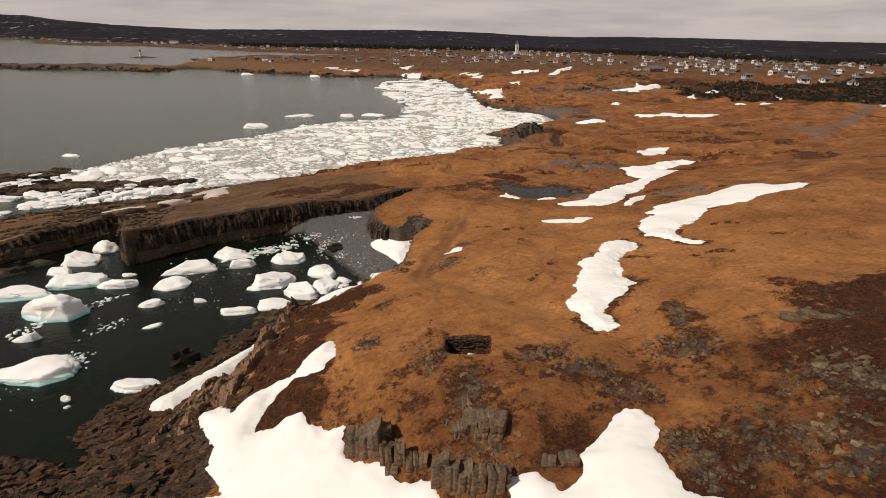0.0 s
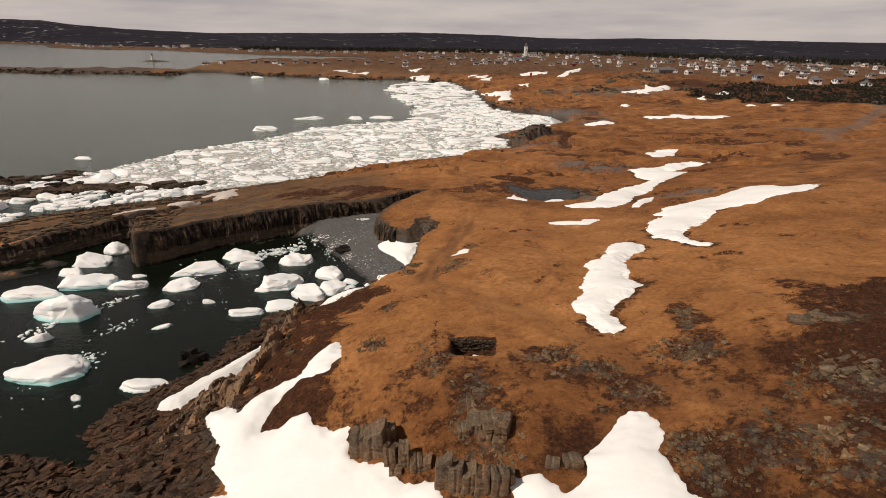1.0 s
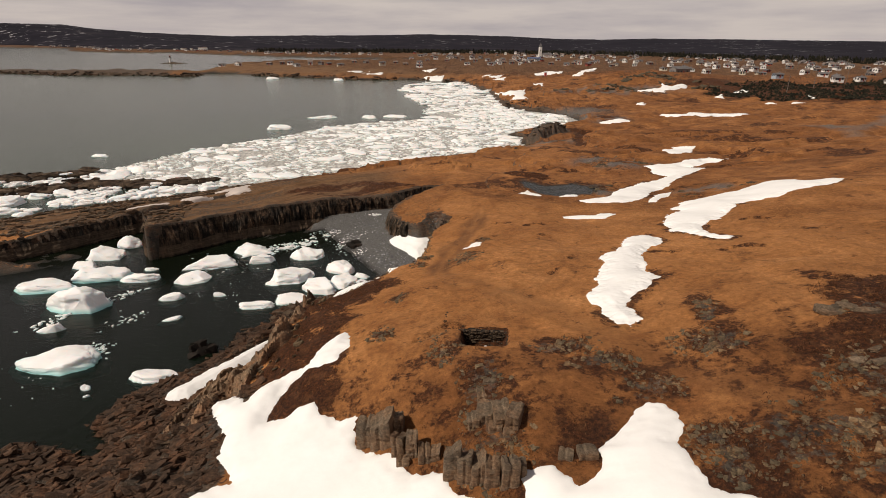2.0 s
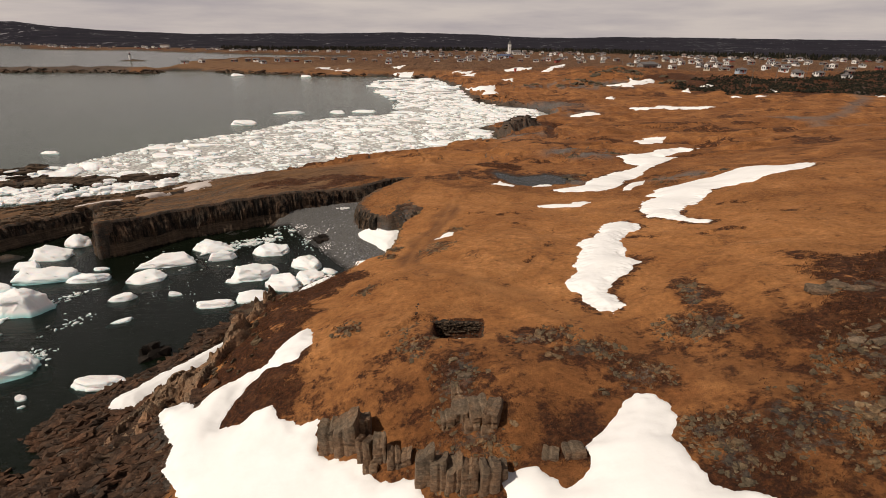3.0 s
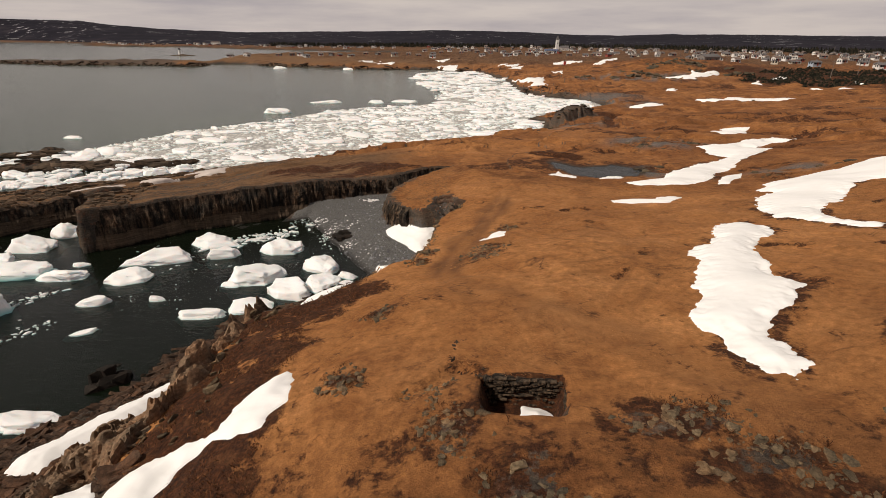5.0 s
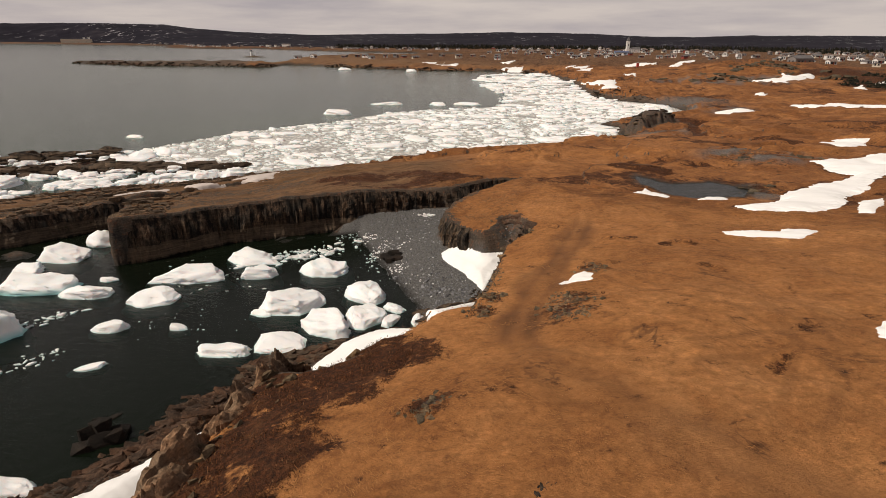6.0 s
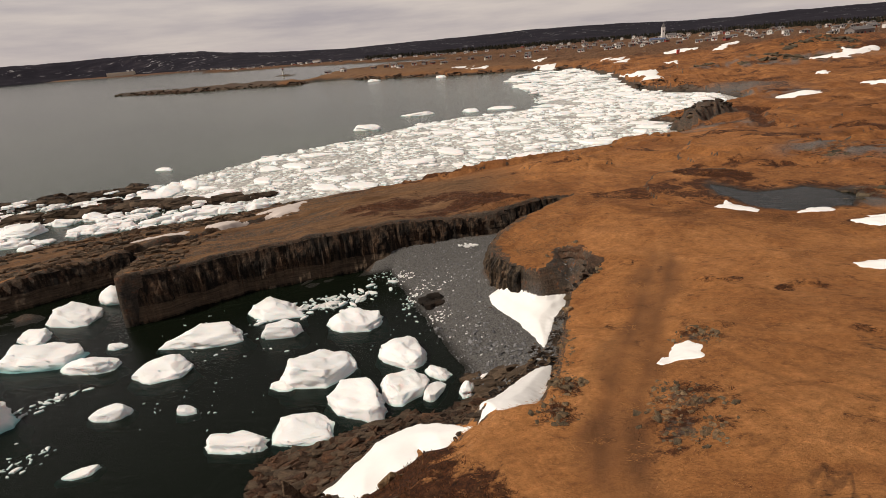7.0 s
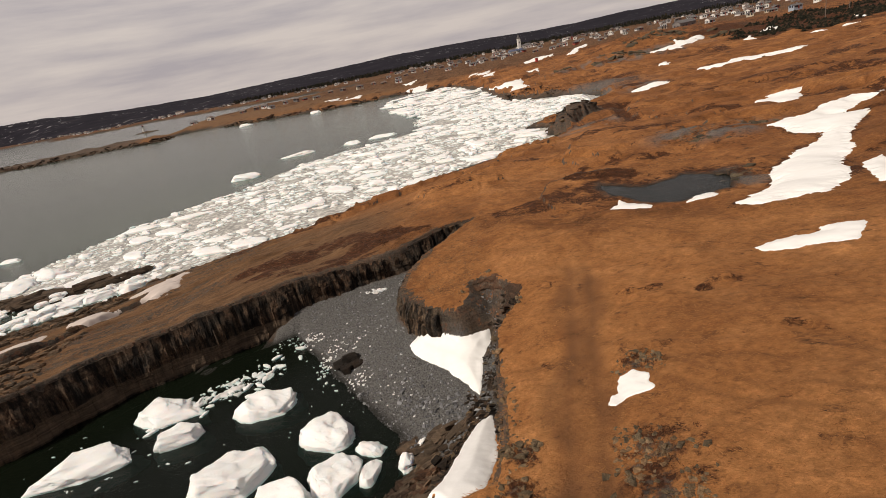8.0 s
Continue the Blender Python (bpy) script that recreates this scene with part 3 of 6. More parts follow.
HEATHS = [[(22.6, 57), (40, 56), (30, 40), (17.6, 41), (18, 44.8), (16.5, 46.6), (16.4, 48), (18.6, 49.6), (20.5, 52)],
          [(10.8, 43), (13.3, 42.2), (13.8, 40), (12.5, 36), (10.5, 36), (10, 40)],
          [(4.2, 42.1), (4.6, 43.4), (6.6, 43.5), (6, 41.4), (4.9, 41.3)],
          [(-16.5, 46.5), (-17, 60), (-17.5, 67), (-12.5, 70.5), (-9, 64.5), (-10.2, 60.5), (-10.6, 56.5), (-9.8, 53), (-8.8, 49.5), (-9.2, 47)],
          [(-36, 107.5), (-34, 112), (-28, 116), (-19, 115.5), (-13, 111.5), (-17.5, 107.6), (-25, 105)],
          [(2.0, 116), (3.5, 121), (8, 123), (11, 118.5), (8.6, 115), (6, 118), (4, 117)],
          [(105, 300), (108, 322), (124, 342), (156, 368), (172, 352), (200, 356), (246, 400), (310, 450), (290, 320), (186, 274), (156, 262), (143, 278), (120, 282)], [(20, 195), (26, 190), (30, 196), (26, 202)], [(90, 330), (100, 350), (130, 370), (140, 330)]]
# outlines of the three large snow patches
SNOW_A = [(16.7, 76.3), (17.2, 73.8), (17.1, 71.9), (16.1, 70.4), (15.2, 69.9), (14.3, 68.2), (13.7, 66.6), (13.6, 64.9), (13.5, 63.6), (14, 61.5), (13.1, 60.8), (12.5, 59.8), (11.7, 58.9), (11, 58.2),
          (10.5, 57.5), (10.2, 56.5), (10.5, 55), (10.8, 54.3), (10.5, 53.8), (9.8, 53.2), (9.5, 53.6), (9, 53.5), (8.9, 54.5), (8.6, 55.5), (8.7, 56.7), (8.3, 57.2), (7.8, 57.6), (7.7, 58.6), (8.3, 59.5), (8.8, 60.5),
          (9.1, 61.9), (8.8, 62.3), (9.4, 63.2), (9.6, 63.9), (10, 64.7), (10.4, 65.9), (10.3, 67.7), (11.1, 68.8), (12, 69.2), (12.8, 70.6), (13.2, 72.4), (14.1, 74.2), (15.2, 75.6)]
SNOW_B = [(45, 92.3), (42.5, 89.7), (39.9, 88.4), (38.1, 88.1), (36.1, 87.2), (34.7, 86.6), (33.5, 86.3), (31.8, 86.8), (29.6, 85.6), (28.1, 84), (26.9, 82), (25.5, 80.4), (23.8, 78.9), (22.9, 78.2), (22.3, 76.2),
          (22.3, 74.3), (23, 72.9), (23.7, 72), (22.8, 71.2), (21.9, 71.6), (21.3, 72.7), (21.2, 74.5), (20.8, 75.6), (19.9, 76.1), (19.2, 76.8), (20, 79.8), (20.2, 81.8), (21, 84.4), (22, 86), (23.2, 86.6),
          (22.6, 88.6), (24.4, 90.2), (25.6, 93), (28, 94.6), (30.4, 95), (32.6, 95.2), (35.4, 98), (39, 99.6), (41, 99.4), (42.6, 97.8), (41.6, 94.2), (43.4, 93.4)]
SNOW_C = [(12.9, 99), (15.1, 101), (16.1, 101.2), (17.9, 103.6), (19.7, 107.1), (21.2, 109.5), (22.4, 110), (24.6, 113), (26.6, 114), (28.7, 115.7), (31.5, 119), (30.5, 121), (29.6, 122.3), (30.3, 124.9), (29.6, 127.8),
          (33, 129.4), (36, 129.8), (38.5, 131.5), (41, 132.7), (44.2, 135.2), (46, 133), (47.6, 134), (45.2, 131.8), (42, 129.5), (40.8, 128.3), (37.6, 126.2), (40.3, 125.6), (37.2, 121), (34.5, 118.8), (32.5, 116.2),
          (31, 113.8), (29.5, 111.2), (28.3, 109), (26.2, 107.4), (24.6, 104.6), (23.5, 101.6), (21.7, 99.3), (19, 97.6), (16.5, 97.8), (14, 98.2)]
# bare bedrock: centre and half-widths
BARE = [(22.9, 51, 2.2, 1.1), (19.0, 46.2, 1.3, 1.0), (20.6, 44.3, 2.4, 0.9), (15.6, 41.4, 3.4, 1.1), (17.2, 39.2, 2.0, 1.5), (14.8, 54.2, 0.9, 1.8), (14.3, 49.9, 1.6, 1.3), (7.2, 48.9, 2.2, 0.9), (9.9, 46.6, 1.4, 1.0),
        (11.1, 40.6, 0.9, 2.2), (0.2, 46.8, 1.2, 2.4), (4.2, 50.8, 1.6, 0.9)]
STONY = [(0.5, 42.5, 2.4), (-2.3, 49.8, 1.3), (6.1, 51, 1.2), (13, 50.3, 1.5), (8, 49.2, 1.1), (14, 41, 2.6), (19.5, 44.5, 2.6), (10.9, 41.7, 1.2), (-7.5, 53.8, 1.0),
         (-7.3, 60.2, 0.8), (-2.2, 71.0, 1.3), (-2.4, 69.2, 1.2), (-1.0, 77.0, 0.9), (-6.9, 73.2, 0.8), (-7.1, 71.0, 0.8), (23, 131, 5.0), (18.5, 110, 2.5), (29, 99, 1.8),
         (-0.4, 47.5, 1.1), (9.2, 46.4, 1.5), (95, 355, 12), (78, 372, 9), (130, 350, 10), (15, 201, 6), (26, 190, 5), (36, 250, 10)]


def wood_edge(degrees):
    """How far off the woods begin, by direction."""
    return np.interp(degrees, [-80, -50, -46, -41, -36, -22, -8, 10, 25, 80], [2250, 2250, 2120, 1760, 1350, 1110, 1080, 1060, 880, 880])


gx, gy = np.meshgrid(graded(-50, 30, 0.22, -3200, 3200), graded(38, 112, 0.22, -500, 4300, 1.022, 1.06))
gz, crest, _, bay, pond, ruts, beach, south, top = ground(gx, gy, True)
lift_y, lift_x = np.gradient(gz, axis=0) / np.gradient(gy, axis=0), np.gradient(gz, axis=1) / np.gradient(gx, axis=1)
steep = np.hypot(lift_x, lift_y)
low = crest > 0
rock = smooth((steep - 0.75) / 0.5)
rock = np.maximum(rock, np.where(low & (crest > 0.3), smooth((0.9 - np.clip((5.2 * south - crest) / 5, 0, 1)) / 0.3) * south, 0))
rock = np.maximum(rock, np.where(low & (crest > 0.15) & (south < 0.5), 1, 0))
rock = np.maximum(rock, 0.62 * smooth((crest + 1.5) / 1.3) * (gx < -13) * (south < 0.5))
rock = np.maximum(rock, np.where((bay > -4) & (bay < 30), smooth((bay + 3.2) / 1.6), 0))
for sx, sy, sr in STONY:
    rock = np.maximum(rock, 0.42 * smooth(1.3 - np.hypot(gx - sx, gy - sy) / sr))
for sx, sy, rx, ry in BARE:
    rock = np.maximum(rock, 0.50 * smooth(1.35 - np.hypot((gx - sx) / rx, (gy - sy) / ry) + 0.5 * fbm(gx / 1.1, gy / 1.1, 3, 155)))
heath = np.zeros_like(gz)
for ring in (SNOW_A, SNOW_B, SNOW_C):
    heath = np.maximum(heath, 0.62 * smooth((1.6 + signed(gx, gy, ring)) / 1.6) * smooth((fbm(gx / 5, gy / 5, 2, 119) + 0.25) / 0.5))
for sx, sy, sr in STONY:
    heath = np.maximum(heath, 0.55 * np.exp(-(np.hypot(gx - sx, gy - sy) / (1.6 * sr)) ** 2))
for ring in HEATHS:
    wide = 1.0 if ring[0][0] < 50 else 3.0
    heath = np.maximum(heath, (1.0 if wide == 1 else 0.95) * smooth(0.5 + (signed(gx, gy, ring) + 2.6 * wide * fbm(gx / (3 * wide), gy / (3 * wide), 4, 103)) / (3.0 * wide)))
heath = np.maximum(heath, 0.46 * smooth((gy + 0.6 * gx - 390) / 60) + 0.12 * fbm(gx / 25, gy / 25, 3, 131) * (gy > 300))
heath = heath * (0.95 + 0.35 * fbm(gx / 1.8, gy / 1.8, 3, 151))
heath = np.maximum(heath, (0.36 + 0.26 * fbm(gx / 2.2, gy / 2.2, 3, 153)) * smooth((54 - gy) / 6) * (crest < 0) * smooth((gx + 14) / 4))
heath = np.maximum(heath, 0.66 * smooth((fbm(gx / 11, gy / 7, 5, 101) - 0.22) / 0.3) * smooth((gy - 100) / 12))
rock = np.maximum(rock, 0.75 * smooth((-225 - gx) / 60) * (gy > 380) * (gy < 500))
branch = line_distance(gx, gy, BRANCH, False) + 0.5 * fbm(gx / 4, gy / 4, 2, 121)
loops = np.minimum.reduce([np.abs(line_distance(gx, gy, line, False) - 0.7) for line in ([(3.6, 59.4), (5.6, 61.4), (7.4, 65.4), (7.8, 70), (6.2, 74), (3, 76.6), (-1, 78)], [(9, 63), (6, 70), (2, 73), (-2.4, 79.5)],
                            [(-3.6, 66), (-1.4, 64.6), (2, 64.4), (6, 66.2)], [(34, 202), (53, 202), (65, 188), (85, 202), (91, 184)])])
trail = line_distance(gx, gy, [(-3.3, 74.9), (-1.5, 77.2), (1.4, 79), (5.7, 82.3), (8.4, 83.4), (14, 83)], False)
track = np.where(low, 0, (0.12 * np.exp(-((ruts - 0.62) / 0.28) ** 2) + 0.45 * smooth((2.2 + 0.9 * fbm(gx / 3, gy / 3, 3, 127) - ruts) / 1.5)) * (0.85 + 0.4 * fbm(gx / 2, gy / 4, 3, 129)) * smooth((99 - gy) / 12) * (0.6 + 0.4 * smooth((gy - 63) / 6)))
track = np.where(low, 0, np.maximum.reduce([track, 0.26 * smooth((1.7 - branch) / 0.8), 0.22 * smooth((0.7 - trail) / 0.6), 0.30 * smooth((0.42 - loops) / 0.3) * smooth((fbm(gx / 4, gy / 4, 2, 145) + 0.35) / 0.4)]))
alcove = np.exp(-(((gx + 7.6) / 2.3) ** 2 + ((gy - 91.5) / 2.9) ** 2) ** 2) * low
streaks = smooth((fbm((0.77 * gx + 0.64 * gy) / 7, (0.77 * gy - 0.64 * gx) / 1.3, 4, 133) + 0.42) / 0.4)
rock = np.maximum(rock, 0.9 * smooth((52 - gy) / 3) * smooth((-14 - gx) / 1.5))
for sx, sy, rx, ry in BARE:
    heath = np.maximum(heath, 0.62 * smooth(1.9 - np.hypot((gx - sx) / rx, (gy - sy) / ry) + 0.7 * fbm(gx / 1.6, gy / 1.6, 3, 161)))
heath = np.where((gx < -13) & (gy > 98) & (gy < 122), heath * streaks, heath)
track, rock = np.maximum(1.55 * track, 0.35 * alcove), rock * (1 - 0.35 * alcove)
road = line_distance(gx, gy, [(96, 158), (88, 161), (91, 171), (104, 186), (116, 198), (135, 221), (158, 249), (172, 274), (196, 310)], False)
gravel = np.where(low & (beach > 0.5), smooth((crest - 0.5) / 0.5), 0) * smooth((np.hypot(gx + 7.0, gy - 92) - 3.2) / 0.8)
gravel = np.maximum(gravel, 0.8 * np.exp(-(np.hypot((gx - 33) / 12, (gy - 246) / 7)) ** 2))
gravel = np.maximum(gravel, 0.55 * smooth(1.9 - road / 1.4))
gravel = np.maximum(gravel, 0.85 * np.exp(-np.hypot((gx - 98) / 8, (gy - 191) / 5) ** 4))
bare = smooth((fbm(gx / 3, gy / 2, 4, 123) + 0.12) / 0.3)
for sx, sy, rx, ry in ((24, 131, 8, 5.5), (38, 226, 11, 13), (15, 170, 7, 6), (17.5, 108.5, 3, 3.4), (62, 318, 34, 12), (33, 104, 5, 3)):
    gravel = np.maximum(gravel, 0.85 * bare * np.exp(-(np.hypot((gx - sx) / rx, (gy - sy) / ry)) ** 4))
gully = line_distance(gx, gy, [(29, 196), (25.5, 187), (23, 174), (22.6, 164)], False)
# gully bed and a muddy patch take the dark heath tone
heath = np.maximum(heath, 0.9 * np.maximum(smooth((2.2 - gully) / 1.5), smooth(1.4 - np.hypot((gx - 41) / 5, (gy - 228) / 8))))
heath = np.maximum(heath, 0.42 * smooth((0.9 - line_distance(gx, gy, [(-1.2, 53.5), (-1.9, 53.9), (-2.7, 54.1), (-3.2, 53.0), (-4.3, 52.4)], False)) / 0.5))
# pit floor and sides take the dark heath tone, with no rock grey
sunk = smooth((1.9 - np.abs(gx - 0.05)) / 0.2) * smooth((53.8 - gy) / 0.2) * smooth((gy - 51.4) / 0.6)
heath, rock = np.maximum(heath, 1.1 * sunk * smooth((1.75 - np.abs(gx - 0.05)) / 0.3)), rock * (1 - sunk)
hag, shift = lip_distance(gx, gy)
heath = np.maximum(heath, 0.60 * smooth((0.8 - hag - 0.5 * np.clip(shift, 0, 1)) / 0.6) * (0.85 + 0.5 * fbm(gx / 0.9, gy / 0.9, 3, 143)))
for ring, half in ((POND, 1.3),):
    heath = np.maximum(heath, 0.7 * np.exp(-(signed(gx, gy, ring) / half + 0.8) ** 2) * (gy > 108))
wet = np.where(low | (bay > -6), smooth((0.32 - gz) / 0.3), 0) + np.where(pond > -1, smooth(1 + pond), 0) * 0.8
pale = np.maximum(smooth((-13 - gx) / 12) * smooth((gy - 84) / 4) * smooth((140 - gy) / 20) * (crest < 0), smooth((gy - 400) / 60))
across = -0.64 * gx + 0.77 * gy + 1.4 * fbm(gx / 9, gy / 9, 2, 111)
rock = np.maximum(rock, 0.5 * pale * (gy < 140) * (vnoise(across / 0.8, (gx + gy) / 30, 113) > 0.55) * smooth((-30 - gx) / 10))
rock = np.maximum(rock, np.where(line_distance(gx, gy, [(10.6, 181.5), (13.5, 187), (19, 195)], False) < 4.6, 0.8, 0))
russet = np.clip(0.9 * smooth((gy - 82) / 25) + 0.85 * smooth((53 - gy) / 6) + 0.5 * smooth((gx - 14) / 10) + 0.5 * fbm(gx / 12, gy / 12, 3, 125), 0, 1)
azimuth, reach = np.degrees(np.arctan2(gx, gy)), np.hypot(gx, gy)
woods = smooth((reach - wood_edge(azimuth)) / 60)
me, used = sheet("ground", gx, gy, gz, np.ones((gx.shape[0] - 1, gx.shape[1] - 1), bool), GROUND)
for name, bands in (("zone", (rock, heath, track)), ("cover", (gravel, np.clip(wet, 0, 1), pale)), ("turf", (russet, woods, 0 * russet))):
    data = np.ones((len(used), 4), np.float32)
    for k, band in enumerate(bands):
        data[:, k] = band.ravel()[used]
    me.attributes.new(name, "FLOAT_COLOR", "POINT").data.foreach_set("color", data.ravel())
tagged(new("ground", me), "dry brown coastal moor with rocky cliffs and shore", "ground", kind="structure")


def flat_sheet(name, x0, y0, x1, y1, z, material):
    return new(name, mesh_of(name, [(x0, y0, z), (x1, y0, z), (x1, y1, z), (x0, y1, z)], [(0, 1, 2, 3)], material, False))


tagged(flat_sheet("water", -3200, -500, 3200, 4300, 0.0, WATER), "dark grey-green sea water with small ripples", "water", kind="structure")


def pond_water():
    px, py = np.meshgrid(np.arange(2, 21, 0.4), np.arange(101, 117, 0.4))
    keep = signed(px, py, POND)[:-1, :-1] > -1.2
    me, _ = sheet("pond_water", px, py, np.full(px.shape, POND_LEVEL - 0.02), keep, WATER)
    return tagged(new("pond_water", me), "still grey pond in a hollow of the moor", "water", kind="structure")


pond_water()


def distant_hills():
    """Low wooded hills all along the horizon, higher in the west."""
    az, ring = np.meshgrid(np.radians(np.linspace(-80, 80, 700)), np.linspace(0, 1, 26))
    deg = np.degrees(az)
    start = wood_edge(deg)
    r = start + (3100 - start) * ring
    x, y = r * np.sin(az), r * np.cos(az)
    high = np.interp(deg, [-80, -50, -46, -39, -37, -33, -26, -21, -14, -8, -3, 1, 6, 10, 14, 21, 28, 35, 80],
                     [60, 64, 67, 63, 51, 39, 29, 33, 36, 42, 40, 36, 27, 26, 31, 31, 28, 27, 30])
    high = high * (1 + 0.02 * fbm(deg * 1.5, ring * 3, 4, 201)) + 0.8 * fbm(deg * 6, ring * 9, 3, 203)
    first = np.interp(deg, [-80, -20, 0, 30, 80], [3, 3, 5, 6, 6])
    z = np.where(ring == 0, -6, first + (high - first) * smooth((r - start) / (np.maximum(2450, start + 420) - start)) + 1.5 * fbm(x / 60, y / 60, 3, 205))
    me, _ = sheet("distant_hills", x, y, z, np.ones((25, 699), bool), HILLS)
    return tagged(new("distant_hills", me), "low dark wooded hills with patches of snow", "hills", kind="structure")


distant_hills()


# ---- snow ----
SNOWS, GROWN = [], []


def snow_patch(ring, deep=0.3, step=0.25, label="bright white patch of old snow on the brown moor", rough=0.2, foot=False, grow=0.0):
    SNOWS.append(ring), GROWN.append(grow)
    xs, ys = [p[0] for p in ring], [p[1] for p in ring]
    px, py = np.meshgrid(np.arange(min(xs) - 1, max(xs) + 1, step), np.arange(min(ys) - 1, max(ys) + 1, step))
    d = grow + signed(px, py, ring) + rough * fbm(px / 1.1, py / 1.1, 3, 301) + 0.8 * rough * fbm(px / 0.42 + 0.7 * py, py / 0.36 - 0.5 * px, 3, 303) - 0.1 * rough
    z, edge = ground(px, py, True)[:2]
    d = np.minimum(d, (2.9 - z) * 0.8) if foot else d
    thick = np.where(d > 0, deep * (1 - np.exp(-d * 0.9)) + 0.03, 0.06 + 0.9 * np.maximum(d, -1))
    thick = thick + 0.03 * np.clip(d, 0, 1) * fbm(px / 2.5, py / 2.5, 3, 305)
    c = np.maximum.reduce([d[:-1, :-1], d[1:, :-1], d[:-1, 1:], d[1:, 1:]])
    calm = np.maximum(z, -0.2)
    for axis in (0, 1, 0, 1):
        reach = max(1, int(0.6 / step))
        calm = sum(np.roll(calm, k, axis) for k in range(-reach, reach + 1)) / (2 * reach + 1)
    inner = smooth((d - 0.1) / 0.9)
    z = z * (1 - inner) + np.maximum(calm + 0.05, z - 0.1) * inner
    me, _ = sheet("snow_patch", px, py, z + thick, c > -0.12 - step * 0.3, DIRTY_SNOW if "dirty" in label else SNOW)
    return tagged(new("snow_patch", me), label, "snow")


snow_patch(SNOW_A, step=0.1, rough=0.3)
snow_patch(SNOW_B, step=0.12, rough=0.35)
snow_patch(SNOW_C, step=0.14, rough=0.4)
snow_patch([(22.4, 96.8), (24.5, 101.5), (25.8, 104), (28, 105), (27, 102.5), (24.8, 99), (23, 95.8)])
snow_patch([(38.4, 143), (40, 153.2), (44.4, 155.4), (46.2, 155.2), (48.4, 153.2), (46.2, 151.8), (46, 149.6), (42.4, 144.4), (40.7, 141), (38.6, 140.9)], step=0.4)
snow_patch([(-10.7, 55.5), (-10.1, 54.4), (-9.7, 53.3), (-10.1, 52.4), (-10.2, 51.6), (-11.5, 51.4), (-12.3, 51.6), (-13.2, 50.4), (-13.7, 49.3), (-13.6, 47.4), (-12.5, 47.3), (-11.7, 47.7), (-10.6, 47.8), (-10, 46.9), (-9.1, 46.6),
            (-8.5, 46.2), (-7.4, 46.2), (-7.4, 45.5), (-7, 44.4), (-6.4, 43.9), (-4.6, 43.5), (-3.9, 42.3), (-3.3, 41.8), (-2.3, 41.8), (-1.5, 41.8), (-1.2, 40.6), (0.4, 39.8), (3, 36), (-2, 32), (-16, 34), (-16.8, 41.8),
            (-15.3, 42.6), (-13.9, 42.8), (-14.6, 43.6), (-15.7, 44.6), (-16, 46.4), (-17.5, 47.7), (-18.6, 49.2), (-18.9, 50.6), (-18, 51.2), (-17.1, 50.1), (-16, 49.1), (-15.2, 50.6), (-14.1, 51.4), (-12.6, 51.6),
            (-12.2, 52.6), (-11.8, 53.6), (-11.4, 54.6)], 0.45, 0.17, "deep white snowfield filling a gully below grey crags", 0.22)
snow_patch([(2.2, 40.9), (3.6, 40.9), (4.5, 40.4), (4.7, 40), (5.5, 40.2), (5.9, 40.6), (6, 42), (6.7, 42.7), (7.4, 43.6), (8, 44.3), (8.4, 44.9), (9, 45.4), (9.6, 45), (10.1, 43.9), (9.8, 42.8), (9.4, 41.9), (9.7, 40.9),
            (9.7, 39.8), (9.9, 39), (10.6, 38.5), (11.6, 38), (11.5, 34), (3, 34)], 0.4, 0.17, "white snow drift among heath and grey rocks", 0.2)
snow_patch([(-2.9, 74.6), (-2.6, 75.2), (-2.2, 75.3), (-2.2, 75.8), (-1.9, 76.4), (-1.4, 76.6), (-0.9, 76), (-1.1, 74.9), (-1.6, 74.9), (-2.2, 74.9), (-2.7, 74.4)], 0.12, 0.08, "small snow remnant beside rubble on the moor", 0.12)
snow_patch([(9.3, 88.3), (10.1, 88.8), (11.6, 89.2), (12.6, 89), (13.7, 89.3), (14.1, 89.7), (15.3, 89.7), (16.2, 89.1), (15.6, 88), (13.9, 86.2), (12.6, 86.7), (11.5, 87.1), (10.3, 87.3), (9.5, 87.6)], 0.2, 0.17, rough=0.2)
snow_patch([(4.2, 104.8), (5.4, 106.6), (5.7, 107.6), (6.4, 106), (7.8, 104), (7.3, 103.2), (5.5, 103.8)], 0.15, 0.13, "strip of snow at the edge of a pond", 0.15)
snow_patch([(10.3, 102.7), (11.5, 103.9), (13.6, 105.3), (13.5, 103.6), (12.2, 102.9)], 0.15, 0.13, "strip of snow at the edge of a pond", 0.15)
# beach and shore snow
snow_patch([(-14.6, 91.9), (-13.8, 92.9), (-12.5, 93), (-11.2, 93.2), (-10.6, 92), (-9.9, 91.6), (-9.2, 91.2), (-8.5, 91.4), (-8.1, 90.3), (-8.6, 89.6), (-9, 88.6), (-9.1, 85.3), (-9.2, 84.6), (-10, 86.3), (-10.6, 87.1),
            (-11.6, 88.4), (-12.9, 89.5), (-13.9, 90.5)], 0.35, 0.1, "snow bank at the foot of a cliff on a shingle beach", 0.08, True)
snow_patch(BANK, 0.3, 0.1, "snow bank on the slope above a small cove", 0.12)
snow_patch(LEDGE, 0.3, 0.1, "snow bank on a rock ledge above the water", 0.12)
snow_patch(STRAND, 0.6, 0.1, "long snow bank along the rocky shore", 0.15)
snow_patch([(-59.4, 97.8), (-57.4, 100.9), (-54.6, 102.3), (-54.4, 101.2), (-56.6, 99.6), (-58.4, 97.6)], 0.2, 0.15, "thin dirty snow along a rock ledge")
